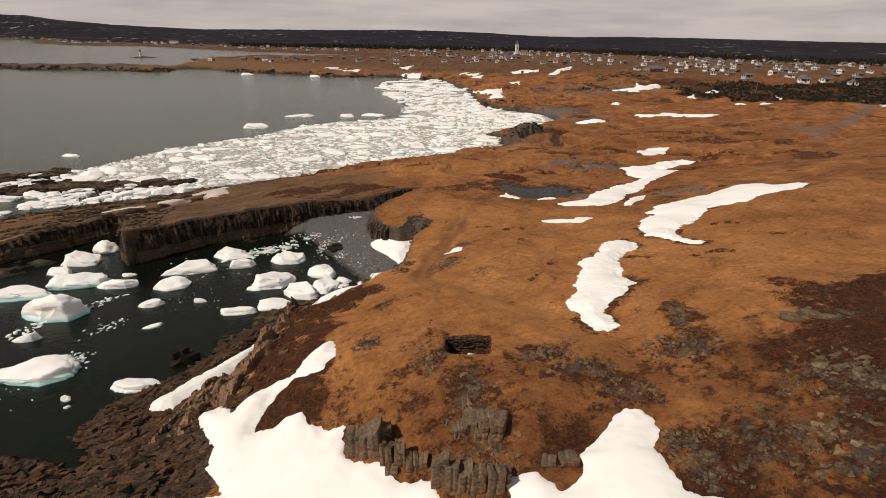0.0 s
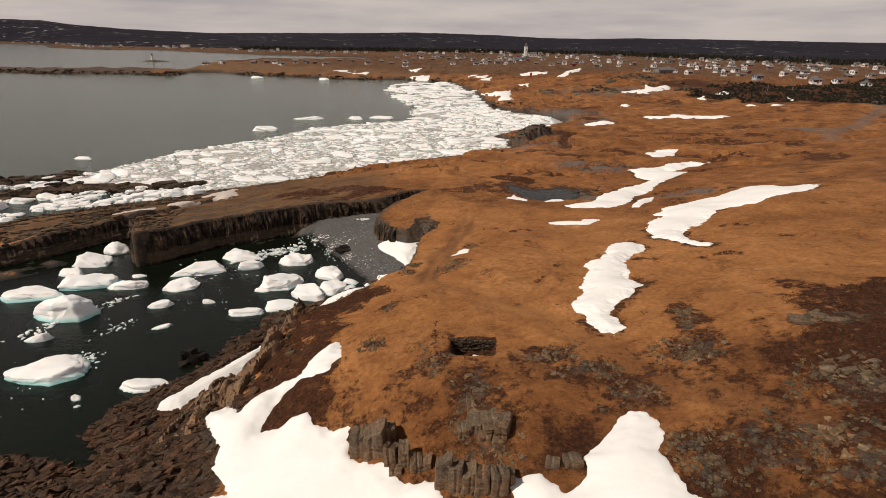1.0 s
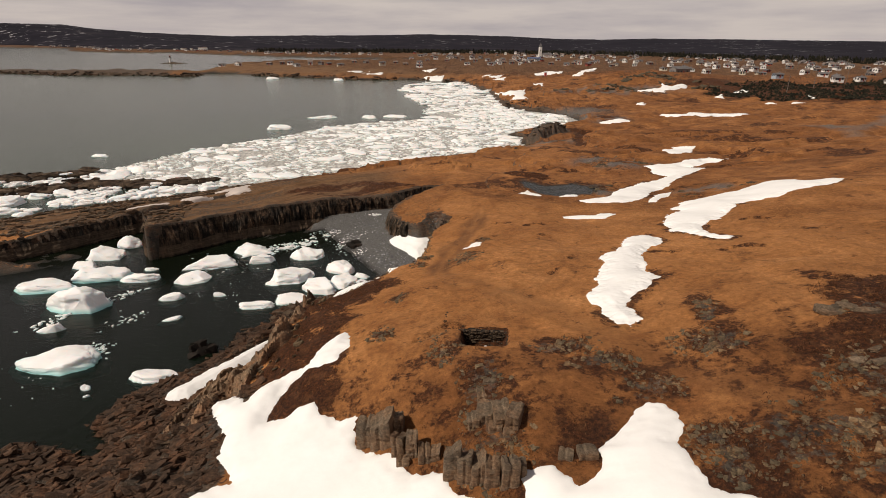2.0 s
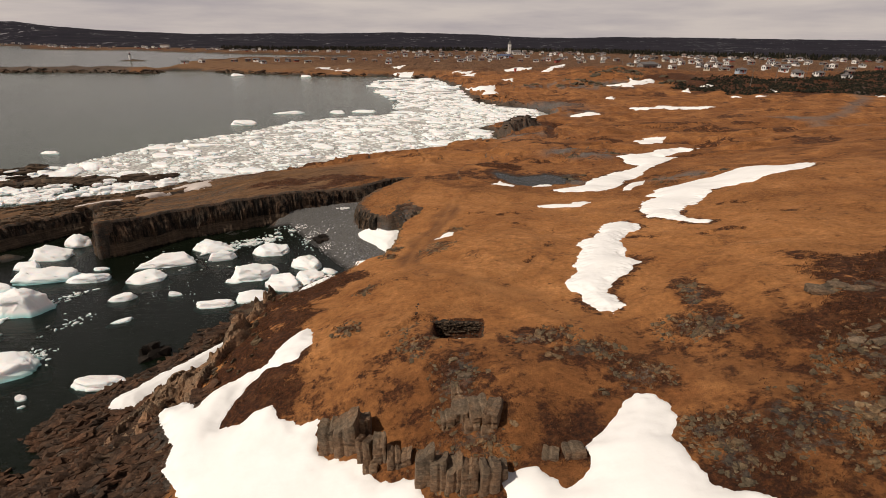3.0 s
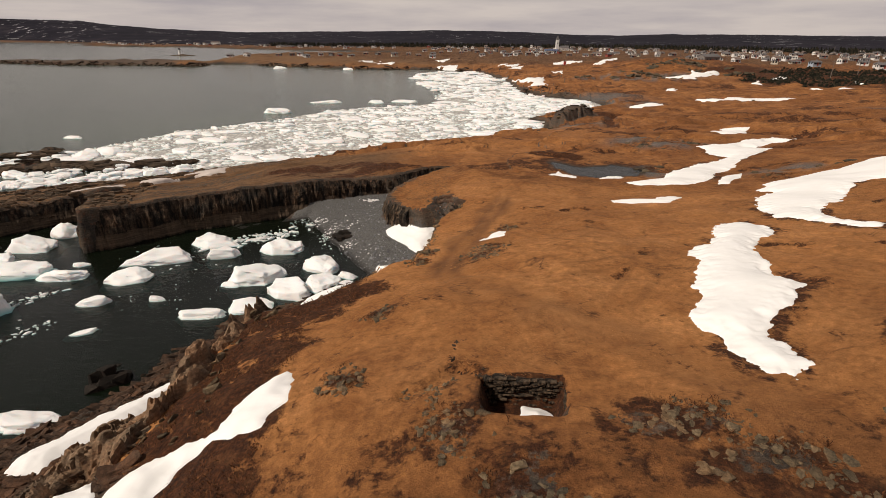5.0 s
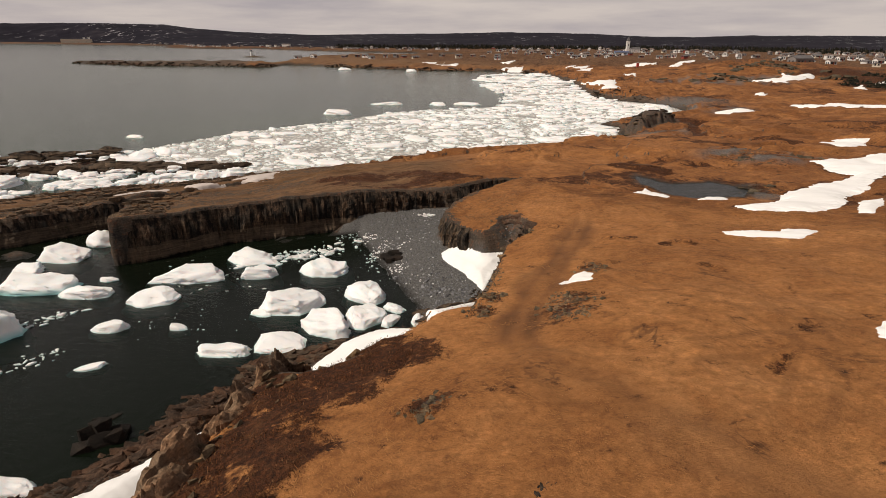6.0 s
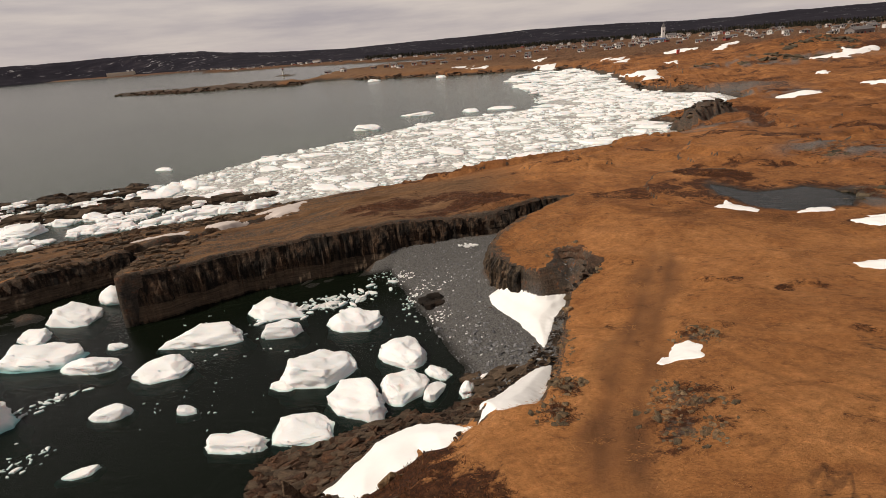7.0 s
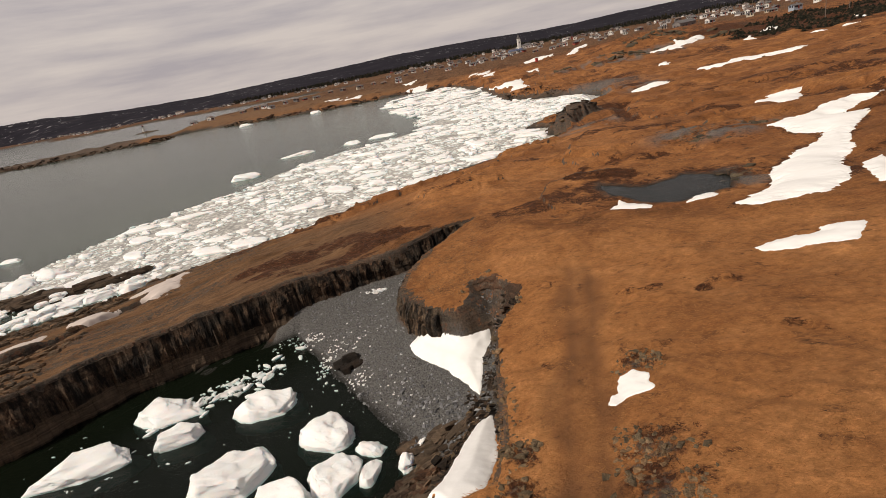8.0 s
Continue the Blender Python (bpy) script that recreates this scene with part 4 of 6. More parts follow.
snow_patch([(-52, 112), (-51.4, 116.4), (-49.4, 120), (-47.4, 119), (-47.6, 115.5), (-49.6, 112.4)], 0.25, 0.2, "thin dirty snow along the shore")
FAR_SNOW = "distant strip of snow on the brown moor"
for ring, step in (([(62.4, 230.6), (63, 238), (72.5, 240), (80.4, 238), (93, 233.5), (88, 226.3)], 0.7), ([(72, 315), (85.7, 321), (89.2, 334), (90.5, 325), (102, 335.6), (99.5, 326), (84, 311)], 1.0),
                   ([(24, 432), (37.7, 455), (47.6, 451), (42.3, 418), (30, 426)], 1.5), ([(48.6, 400), (80, 512), (78, 486), (53, 392)], 1.5), ([(19.3, 357), (27, 364), (25, 351)], 1.2),
                   ([(-12, 414), (-5.2, 427), (-7, 410)], 1.4), ([(-8.8, 402), (3, 420), (0.6, 402)], 1.4), ([(-5.5, 395), (5, 403), (3, 392)], 1.4),
                   ([(-1.5, 322), (5.3, 314), (14.5, 332), (13, 304), (13.1, 281), (6, 282), (9, 298)], 1.0), ([(60.5, 269), (65, 274), (63.5, 266.5)], 0.8), ([(103.5, 297), (110, 305), (106, 292)], 1.0),
                   ([(115, 270), (118.5, 275), (118.5, 267)], 0.9), ([(126, 270), (130, 276), (130, 268)], 0.9), ([(142, 290), (148, 299), (142, 284)], 1.0), ([(166, 254), (178, 271), (167, 251)], 1.0),
                   ([(118, 314), (130, 327), (125, 311)], 1.2), ([(-120, 452), (-110, 460), (-107, 446), (-113, 440)], 1.4), ([(-107, 446), (-101, 450), (-98.5, 438)], 1.4), ([(-97, 435), (-89, 442), (-90, 434)], 1.4),
                   ([(-66, 485), (-54, 492), (-55, 462)], 1.5), ([(-55.5, 432), (-41, 433), (-40, 420), (-52, 423)], 1.4), ([(36, 214), (44, 219), (46, 214), (40, 211)], 0.8), ([(13.5, 196), (17, 199), (19, 197), (16, 194.5)], 0.6)):
    snow_patch(ring, 0.35, step, FAR_SNOW, 0.5, grow=0.3)


# ---- ice in the cove ----
def floe_mesh(name, seed, peak=1.0):
    """One broken lump of ice about 1 wide, with a keel below the waterline."""
    rng = random.Random(seed)
    bm = bmesh.new()
    sides = rng.randint(6, 9)
    reach = [0.56 * rng.uniform(0.72, 1.1) for _ in range(sides)]
    tilt_x, tilt_y = rng.uniform(-0.7, 0.7), rng.uniform(-0.7, 0.7)
    for k in range(sides):
        a = 2 * math.pi * (k + rng.uniform(-0.28, 0.28)) / sides
        c, s, r = math.cos(a), math.sin(a), reach[k]
        bm.verts.new((c * r * 1.22, s * r * 1.22, -0.9))
        bm.verts.new((c * r, s * r, rng.uniform(0.1, 0.3)))
        inner = rng.uniform(0.72, 0.93)
        bm.verts.new((c * r * inner, s * r * inner, max(0.3, 0.72 + tilt_x * c * r + tilt_y * s * r + rng.uniform(-0.1, 0.15))))
    if peak > 1 or rng.random() < 0.4:
        bm.verts.new((rng.uniform(-0.2, 0.2), rng.uniform(-0.2, 0.2), 0.75 + 0.4 * peak))
    bmesh.ops.convex_hull(bm, input=bm.verts[:])
    bmesh.ops.delete(bm, geom=[v for v in bm.verts if not v.link_faces], context="VERTS")
    bmesh.ops.subdivide_edges(bm, edges=bm.edges[:], cuts=3, use_grid_fill=True, smooth=0.1)
    bmesh.ops.triangulate(bm, faces=bm.faces[:])
    off = Vector((seed * 7.31, seed * 3.17, seed * 1.73))
    for v in bm.verts:
        d = v.co
        v.co = d * (1 + 0.16 * noise.noise(d * 2.3 + off)) + Vector((0, 0, 0.16 * noise.noise(Vector((d.x * 4, d.y * 4, d.z)) + off) * (d.z > 0.2)))
    bmesh.ops.subdivide_edges(bm, edges=bm.edges[:], cuts=2, use_grid_fill=True)
    bmesh.ops.triangulate(bm, faces=bm.faces[:])
    for v in bm.verts:
        v.co = v.co + Vector((0.03, 0.03, 0.08)) * noise.noise(v.co * 5 + off) + Vector((0.015, 0.015, 0.045)) * (0.5 - abs(noise.noise(v.co * 12 + off))) + Vector((0.006, 0.006, 0.02)) * noise.noise(v.co * 28 + off)
    for f in bm.faces:
        f.smooth = True
    me = bpy.data.meshes.new(name)
    bm.to_mesh(me)
    bm.free()
    me.materials.append(ICE)
    return me


FLOE_COUNT = [0]


def floe(x, y, wide, deep=None, high=None, turn=None, label="white lump of sea ice with a greenish base afloat", peak=1.0):
    FLOE_COUNT[0] += 1
    k = FLOE_COUNT[0]
    me = floe_mesh("ice_floe", k, peak)
    if label.startswith(("blue", "peaked", "large blue")):
        me.materials[0] = BLUE_ICE
    ob = new("ice_floe", me)
    deep = 1.1 * (deep or wide * 0.7)
    high = 0.8 * (high or 0.25 + 0.17 * wide)
    ob.matrix_world = pose(x, y, -0.1, 0, 0, (k * 67) % 50 - 25 if turn is None else turn) @ Matrix.Diagonal((wide * 0.99, deep * 0.96, high * 1.25, 1))
    return tagged(ob, label, "ice floe", "ice floes in the cove")


floe(-25.6, 88.6, 4.4, 3.2, 1.1)
floe(-25.0, 81.6, 5.4, 5.0, 1.3)
floe(-19.8, 84.6, 4.2, 3.0, 1.1)
floe(-27.0, 73.4, 4.5, 2.0, 0.6, 0, "flat white slab of sea ice afloat")
floe(-37.6, 83.6, 6.0, 2.6, 1.1, 25)
floe(-37.7, 79.2, 4.2, 3.0, 1.0, 30)
floe(-34.4, 89.4, 5.1, 2.8, 1.0)
floe(-31.7, 86.2, 3.9, 2.4, 1.1)
floe(-21.0, 78.6, 4.5, 3.2, 1.1)
floe(-18.1, 80.6, 2.9, 3.2, 1.0)
floe(-23.2, 75.2, 3.8, 2.8, 0.6, 0, "flat greenish slab of sea ice afloat")
floe(-16.4, 82.7, 1.9, 1.2, 0.5)
floe(-16.1, 80.6, 1.2, 1.8, 0.5)
floe(-13.9, 81.0, 1.3, 1.4, 0.7)
floe(-13.2, 82.4, 0.7, 0.8, 0.5)
floe(-27.0, 79.1, 2.0, 1.2, 0.4)
floe(-37.6, 73.9, 2.4, 1.7, 0.7)
floe(-34.5, 69.2, 2.2, 1.1, 0.3, 35)
floe(-32.3, 75.4, 1.6, 0.9, 0.5)
floe(-44.4, 78.4, 5.1, 2.0, 0.8, 10)
floe(-49.5, 78.6, 6.4, 3.4, 1.3, 20, "blue-white lump of sea ice with a teal base afloat")
floe(-53.8, 85.4, 5.3, 3.2, 1.1)
floe(-53.4, 89.4, 3.4, 3.2, 1.4)
floe(-54.5, 81.3, 3.5, 2.0, 0.7)
floe(-45.0, 81.5, 1.9, 1.0, 0.4)
floe(-46.8, 70.9, 6.0, 3.6, 1.9, 10, "peaked blue-white lump of sea ice with a teal base", 2.0)
floe(-40.6, 59.8, 7.0, 3.4, 1.1, 12, "large blue-white slab of sea ice afloat")
floe(-30.0, 58.9, 4.4, 1.8, 0.7, 12)
floe(-46.0, 65.5, 2.5, 1.4, 0.7)
floe(-35.0, 56.5, 0.9, 0.7, 0.4)
floe(-34.2, 55.6, 0.8, 0.4, 0.25)
floe(-54.6, 74.6, 7.5, 4.0, 1.2, 10, "blue-white lump of sea ice with a teal base afloat")
floe(-101.8, 147.4, 5.0, 2.0, 0.6)
floe(-72.8, 196.8, 8.0, 5.0, 1.3)
floe(-67.7, 224.8, 9, 5.0, 0.8)
floe(-49.3, 227, 7.0, 4.0, 0.9)
floe(-40.5, 231, 8, 4.0, 0.8)
floe(-167, 416, 9, 6, 1.5)
floe(-116, 412, 9, 6, 1.5)
for x, y, wide, deep, high, turn in ((-89.9, 105.7, 7.5, 5, 1.4, 25), (-87, 111, 4, 2.6, 0.9, 30), (-83.4, 113.8, 4.5, 3, 1.0, 20), (-80.4, 108.3, 4.6, 2.4, 0.7, 35), (-78, 110.2, 3.8, 2, 0.9, 10), (-75, 110.4, 4, 1.8, 0.7, 25),
                                     (-79.8, 106.2, 2.6, 1.6, 0.5, 0), (-81.2, 100.9, 3.6, 2, 0.7, 10), (-86, 101, 5.5, 2.4, 0.8, 25), (-71, 113, 5, 2.6, 0.9, 30), (-68, 115.6, 4.4, 2.6, 1.0, 20), (-65, 117.4, 4, 2.4, 0.8, 35),
                                     (-61.6, 119, 4.6, 2.4, 1.0, 30), (-58, 121, 4, 2.6, 0.9, 40), (-83.4, 129, 5.5, 4, 1.2, 30), (-80.4, 132.4, 4.5, 3, 1.1, 15), (-95, 99, 5, 3, 0.9, 30), (-92, 97, 3, 2, 0.6, 0)):
    floe(x, y, wide, deep, high, turn, "white block of sea ice stranded between rock ledges")
snow_patch([(-97, 112.2), (-92.4, 114.6), (-88, 118.4), (-88.8, 116.8), (-93, 112.6)], 0.3, 0.3, "snow and ice on a rock ledge awash", 0.5)
snow_patch([(-45.4, 106), (-47.2, 108), (-49.6, 114.8), (-47, 115.6), (-43.6, 109.5), (-43.9, 106)], 0.25, 0.2, "thin dirty snow along a rock ledge", 0.6)
snow_patch([(-53.4, 103.6), (-53.2, 105.8), (-49, 106), (-47.4, 103.4), (-51, 103.2)], 0.25, 0.15, "thin dirty snow along a rock ledge", 0.5)


# ---- brash ice in the cove, pack ice in the bay ----
def slab_verts(rng, sides, wide, deep, high, x, y, turn, sink=0.08):
    """A flat broken slab: verts and faces, top edge chamfered."""
    verts, ct, st = [], math.cos(turn), math.sin(turn)
    rim = [(2 * math.pi * (k + rng.uniform(-0.3, 0.3)) / sides, rng.uniform(0.7, 1.1)) for k in range(sides)]
    lift = rng.uniform(0.8, 1.2)
    for scale, z in ((1.0, -sink), (1.02, high * 0.55), (0.82, high * lift)):
        for a, r in rim:
            px, py = math.cos(a) * r * scale * wide / 2, math.sin(a) * r * scale * deep / 2
            verts.append((x + px * ct - py * st, y + px * st + py * ct, z * (1 + rng.uniform(-0.15, 0.15) if z > 0 else 1)))
    verts.append((x, y, high * lift * rng.uniform(0.95, 1.25)))
    faces = []
    for k in range(sides):
        n = (k + 1) % sides
        faces += [(k, n, sides + n, sides + k), (sides + k, sides + n, 2 * sides + n, 2 * sides + k), (2 * sides + k, 2 * sides + n, 3 * sides)]
    return verts, faces


def joined(name, pieces, material, smooth_faces=False):
    verts, faces = [], []
    for pv, pf in pieces:
        base = len(verts)
        verts += pv
        faces += [tuple(i + base for i in f) for f in pf]
    return new(name, mesh_of(name, verts, faces, material, smooth_faces))


def brash_in_cove():
    rng = random.Random(5)
    pieces = []
    for cx, cy, rx, ry, turn, count, big in ((-30.4, 91.4, 5.4, 1.8, 38, 150, 0.95), (-39.5, 68.5, 2.5, 1.2, 60, 40, 0.5), (-44, 73.5, 3.0, 0.7, 55, 40, 0.7),
                                             (-38.4, 62.6, 1.2, 1.6, 20, 60, 0.5), (-47, 68, 3.5, 1.2, 50, 40, 0.7), (-36, 84, 7, 4, 0, 30, 0.3), (-33, 76, 5, 3, 20, 24, 0.2),
                                             (-42, 58, 5, 4, 0, 24, 0.25), (-22, 87, 3, 5, 30, 14, 0.2), (-26.6, 99.2, 3, 1.0, 40, 50, 0.3)):
        for _ in range(count):
            u, v = rng.gauss(0, 0.5) * rx, rng.gauss(0, 0.5) * ry
            c, s = math.cos(radians(turn)), math.sin(radians(turn))
            w = big * rng.uniform(0.2, 1.0) ** 1.7 + 0.05
            pieces.append(slab_verts(rng, rng.randint(4, 7), w * 1.3, w * rng.uniform(0.4, 0.8), w * rng.uniform(0.08, 0.25), cx + u * c - v * s, cy + u * s + v * c, rng.uniform(0, 6.3)))
    return tagged(joined("brash_ice", pieces, ICE), "small broken bits of white ice afloat", "brash ice", kind="stuff")


brash_in_cove()


def ice_on_beach():
    rng, pieces = random.Random(15), []
    for cx, cy, rx, ry, count, big in ((-21.5, 95, 3.0, 2.4, 70, 0.25), (-18.8, 90.2, 1.4, 1.2, 34, 0.3), (-25, 97.6, 1.6, 1.0, 60, 0.35), (-22.2, 93, 0.9, 1.6, 50, 0.35), (-19.6, 103.4, 0.9, 0.4, 30, 0.8), (-16.5, 88, 2.5, 2, 24, 0.2)):
        for _ in range(count):
            x, y = cx + rng.gauss(0, 0.5) * rx, cy + rng.gauss(0, 0.5) * ry
            w = big * rng.uniform(0.2, 1.0) ** 1.5 + 0.06
            v, f = slab_verts(rng, rng.randint(5, 7), w, w * rng.uniform(0.4, 0.8), w * rng.uniform(0.1, 0.25), x, y, rng.uniform(0, 6.3))
            z = max(float(ground(np.array([x]), np.array([y]))[0]), 0)
            pieces.append(([(a, b, c + z) for a, b, c in v], f))
    return tagged(joined("stranded_ice", pieces, ICE), "small bits of ice stranded on grey shingle", "brash ice", kind="stuff")


ice_on_beach()

PACK = [(-80, 121), (-86, 125), (-89, 131), (-88.5, 141), (-84, 154), (-77, 167), (-68, 179), (-60, 201), (-43, 217), (-27, 229), (-33, 262), (-39, 287), (-57, 335),
        (-58, 383), (-44, 415), (-25, 409), (-7, 345), (-1, 299), (5, 266.5), (19.5, 254), (28.5, 242.5), (30.5, 231.5), (20.5, 214.5), (9.5, 203.5), (3, 196.6), (9, 190), (10.6, 184), (8, 177), (3, 170), (-8.4, 162.5),
        (-18.9, 153.5), (-28.2, 144.5), (-36.5, 136.5), (-44.3, 130), (-52, 124.5), (-57.4, 119), (-63.5, 116.5), (-70, 117), (-76, 119)]


def slush_material():
    s = Shade("ice_slush")
    bits = s.cells(1.3, s.scaled(1.0, 1.0, 0.2, 0))
    c = s.ramp(bits, (0.15, (0.74, 0.72, 0.68)), (0.45, (0.60, 0.58, 0.54)), (0.62, (0.38, 0.37, 0.35)))
    c = s.mix(s.ramp(s.noise(0.14, 6, 0.65), (0.5, 0.0), (0.72, 0.7)), c, (0.16, 0.16, 0.15))
    c = s.mix(0.7, c, s.ramp(s.noise(3.0, 5, 0.7), (0.3, 0.6), (0.65, 1.15)), "MULTIPLY")
    return s.done(c, 0.6, s.bump(bits, 0.5, 0.1))


def pack_ice():
    px, py = np.meshgrid(np.arange(-105, 32, 0.9), np.arange(98, 420, 0.9))
    d = signed(px, py, PACK) + 2.2 * fbm(px / 8, py / 8, 4, 401)
    me, _ = sheet("ice_slush", px, py, 0.03 + 0.05 * fbm(px / 2, py / 2, 2, 403), (d + 6 * np.minimum(0, (250 - py) / 40) * (fbm(px / 14, py / 9, 3, 409) < 0.1))[:-1, :-1] > 0.3, slush_material())
    tagged(new("ice_slush", me), "grey slush between the floes of the pack", "slush", kind="stuff")
    rng = random.Random(11)
    shapes = []
    for k in range(14):
        v, f = slab_verts(rng, rng.randint(7, 11), 1.0, 1.0, 1.0, 0, 0, 0, 0.3)
        shapes.append(mesh_of("pack_floe", v, f, ICE, False))
    spots, small = [], []
    while len(spots) < 280:
        x, y = rng.uniform(-98, 28), 102 + 300 * rng.random() ** 1.5
        w = rng.choice((1.4, 1.8, 2.4, 3.2, 4.2, 6.0)) * (1 + max(0, y - 170) / 160)
        if signed(np.array(x), np.array(y), PACK) < w * 0.2 or any(math.hypot(x - a, y - b) < 0.42 * (w + c) for a, b, c in spots):
            continue
        spots.append((x, y, w))
        ob = new("pack_floe", shapes[rng.randrange(14)])
        ob.matrix_world = pose(x, y, 0.02, 0, 0, rng.uniform(-35, 35)) @ Matrix.Diagonal((w * rng.uniform(1.0, 1.5), w * rng.uniform(0.5, 0.85), rng.uniform(0.2, 0.65), 1))
        tagged(ob, "flat white floe frozen into grey slush", "ice floe", "floes of the pack")
    n = 27000
    xs, ys = np.array([rng.uniform(-102, 28) for _ in range(n)]), np.array([101 + 310 * rng.random() ** 1.6 for _ in range(n)])
    ok = (signed(xs, ys, PACK) + 3.5 * fbm(xs / 7, ys / 7, 3, 405) > -0.3) & (vnoise(xs / 9, ys / 9, 407) > 0.22 + 0.25 * (ys > 235))
    for x, y in zip(xs[ok], ys[ok]):
        w = (0.3 + 1.5 * rng.random() ** 2.6) * (1 + max(0, y - 150) / 130)
        small.append(slab_verts(rng, rng.randint(5, 7), w * rng.uniform(0.9, 1.5), w * rng.uniform(0.5, 0.9), 0.08 + 0.16 * w * rng.random(), x, y, rng.uniform(-0.7, 0.7)))
    tagged(joined("pack_rubble", small, ICE), "dense broken white pack ice along the shore", "pack ice", kind="stuff")


pack_ice()


def skerry_ice():
    """Blocks and bits of ice driven in among the skerries."""
    rng, pieces = random.Random(17), []
    xs, ys = np.array([rng.uniform(-118, -56) for _ in range(5200)]), np.array([rng.uniform(92, 134) for _ in range(5200)])
    z, a, b, o, *_ = ground(xs, ys, True)
    ring = [(-118, 96), (-96, 94), (-80, 104), (-60, 117), (-58, 124), (-78, 128), (-88, 133), (-104, 124)]
    ok = (o > 0) & (z < 1.0) & (signed(xs, ys, ring) > 0) & (fbm(xs / 6, ys / 3, 3, 411) > -0.05)
    for x, y, h in zip(xs[ok], ys[ok], z[ok]):
        w = 0.3 + 2.4 * rng.random() ** 3
        v, f = slab_verts(rng, rng.randint(5, 8), w * 1.3, w * rng.uniform(0.5, 0.9), 0.1 + 0.25 * w * rng.random(), x, y, rng.uniform(0, 1.2))
        pieces.append(([(p, q, r + max(h, 0)) for p, q, r in v], f))
    return tagged(joined("skerry_ice", pieces, ICE), "white ice blocks driven among dark rock ledges", "pack ice", kind="stuff")


skerry_ice()


# ---- rocks ----
def hull_rock(name, seed, sx=1.0, sy=1.0, sz=1.0, points=16, square=0.5):
    """One angular stone about 1 across, standing on z = 0."""
    rng = random.Random(seed)
    bm = bmesh.new()
    if not points:
        tops = rng.uniform(0.75, 1.0), rng.uniform(-0.22, 0.22), rng.uniform(-0.22, 0.22)
        for cx, cy, cz in [(p, q, r) for p in (-1, 1) for q in (-1, 1) for r in (-1, 0.2, 1)]:
            slim = (1.0, 0.98, 0.86)[(-1, 0.2, 1).index(cz)]
            bm.verts.new((cx * slim * rng.uniform(0.8, 1.0) * sx / 2, cy * slim * rng.uniform(0.8, 1.0) * sy / 2, (cz * (tops[0] + (tops[1] * cx + tops[2] * cy) * (cz > 0.5)) * 0.5 + 0.3) * sz))
    for _ in range(points):
        v = Vector((rng.uniform(-1, 1), rng.uniform(-1, 1), rng.uniform(-1, 1)))
        m = max(abs(v.x), abs(v.y), abs(v.z))
        v = v.normalized().lerp(v / m, square)
        bm.verts.new((v.x * sx / 2, v.y * sy / 2, (v.z * 0.5 + 0.3) * sz))
    bmesh.ops.convex_hull(bm, input=bm.verts[:])
    bmesh.ops.delete(bm, geom=[v for v in bm.verts if not v.link_faces], context="VERTS")
    me = bpy.data.meshes.new(name)
    bm.to_mesh(me)
    bm.free()
    me.materials.append(ROCK)
    return me


STONES = [hull_rock("boulder", 100 + k, 1.2, 0.8, 0.30 + 0.025 * k, 11, 0.55) for k in range(12)]
for me in STONES:
    me.materials[0] = MOOR_STONE
SLABS = [hull_rock("rock_slab", 200 + k, 1.5, 0.55, 0.45, 14, 0.8) for k in range(10)]
CRAGS = [hull_rock("crag_block", 260 + k, 1.7, 0.55, 0.8, 16, 0.75) for k in range(10)]
GREYS = [hull_rock("rock_slab", 280 + k, 1.5, 0.9, 0.5, 14, 0.8) for k in range(8)]
for me, m in [(me, TAN_ROCK) for me in CRAGS] + [(me, GREY_ROCK) for me in GREYS]:
    me.materials[0] = m
REDS = [hull_rock("rock_slab", 220 + k, 1.6, 0.6, 0.4, 14, 0.8) for k in range(10)]
for me in REDS:
    me.materials[0] = REDROCK
DARKS = [hull_rock("rock_slab", 240 + k, 1.6, 0.6, 0.4, 14, 0.8) for k in range(8)]
for me in DARKS:
    me.materials[0] = SLATE


def height_at(x, y):
    return float(ground(np.array([x]), np.array([y]))[0])


def stones_on_moor():
    """Loose stones in the stony places of the moor, each a thing of its own."""
    rng = random.Random(21)
    beds = [b for b in STONY if b[1] < 115]
    for k in range(250):
        sx, sy, sr = beds[rng.randrange(len(beds))]
        sr *= 1.35
        a, r = rng.uniform(0, 6.3), sr * rng.random() ** 0.6
        x, y, w = sx + r * math.cos(a), sy + r * math.sin(a), 0.14 + 0.42 * rng.random() ** 2.2
        if any(float(signed(np.array(x), np.array(y), ring)) > -0.5 - grow for ring, grow in zip(SNOWS, GROWN)):
            continue
        ob = new("boulder", STONES[rng.randrange(12)])
        ob.matrix_world = pose(x, y, height_at(x, y) - 0.13 * w, rng.uniform(-25, 25), rng.uniform(-15, 15), rng.uniform(0, 360)) @ Matrix.Scale(w, 4)
        tagged(ob, "grey-brown angular stone half sunk in dry grass", "stone", "stones on the moor")


stones_on_moor()


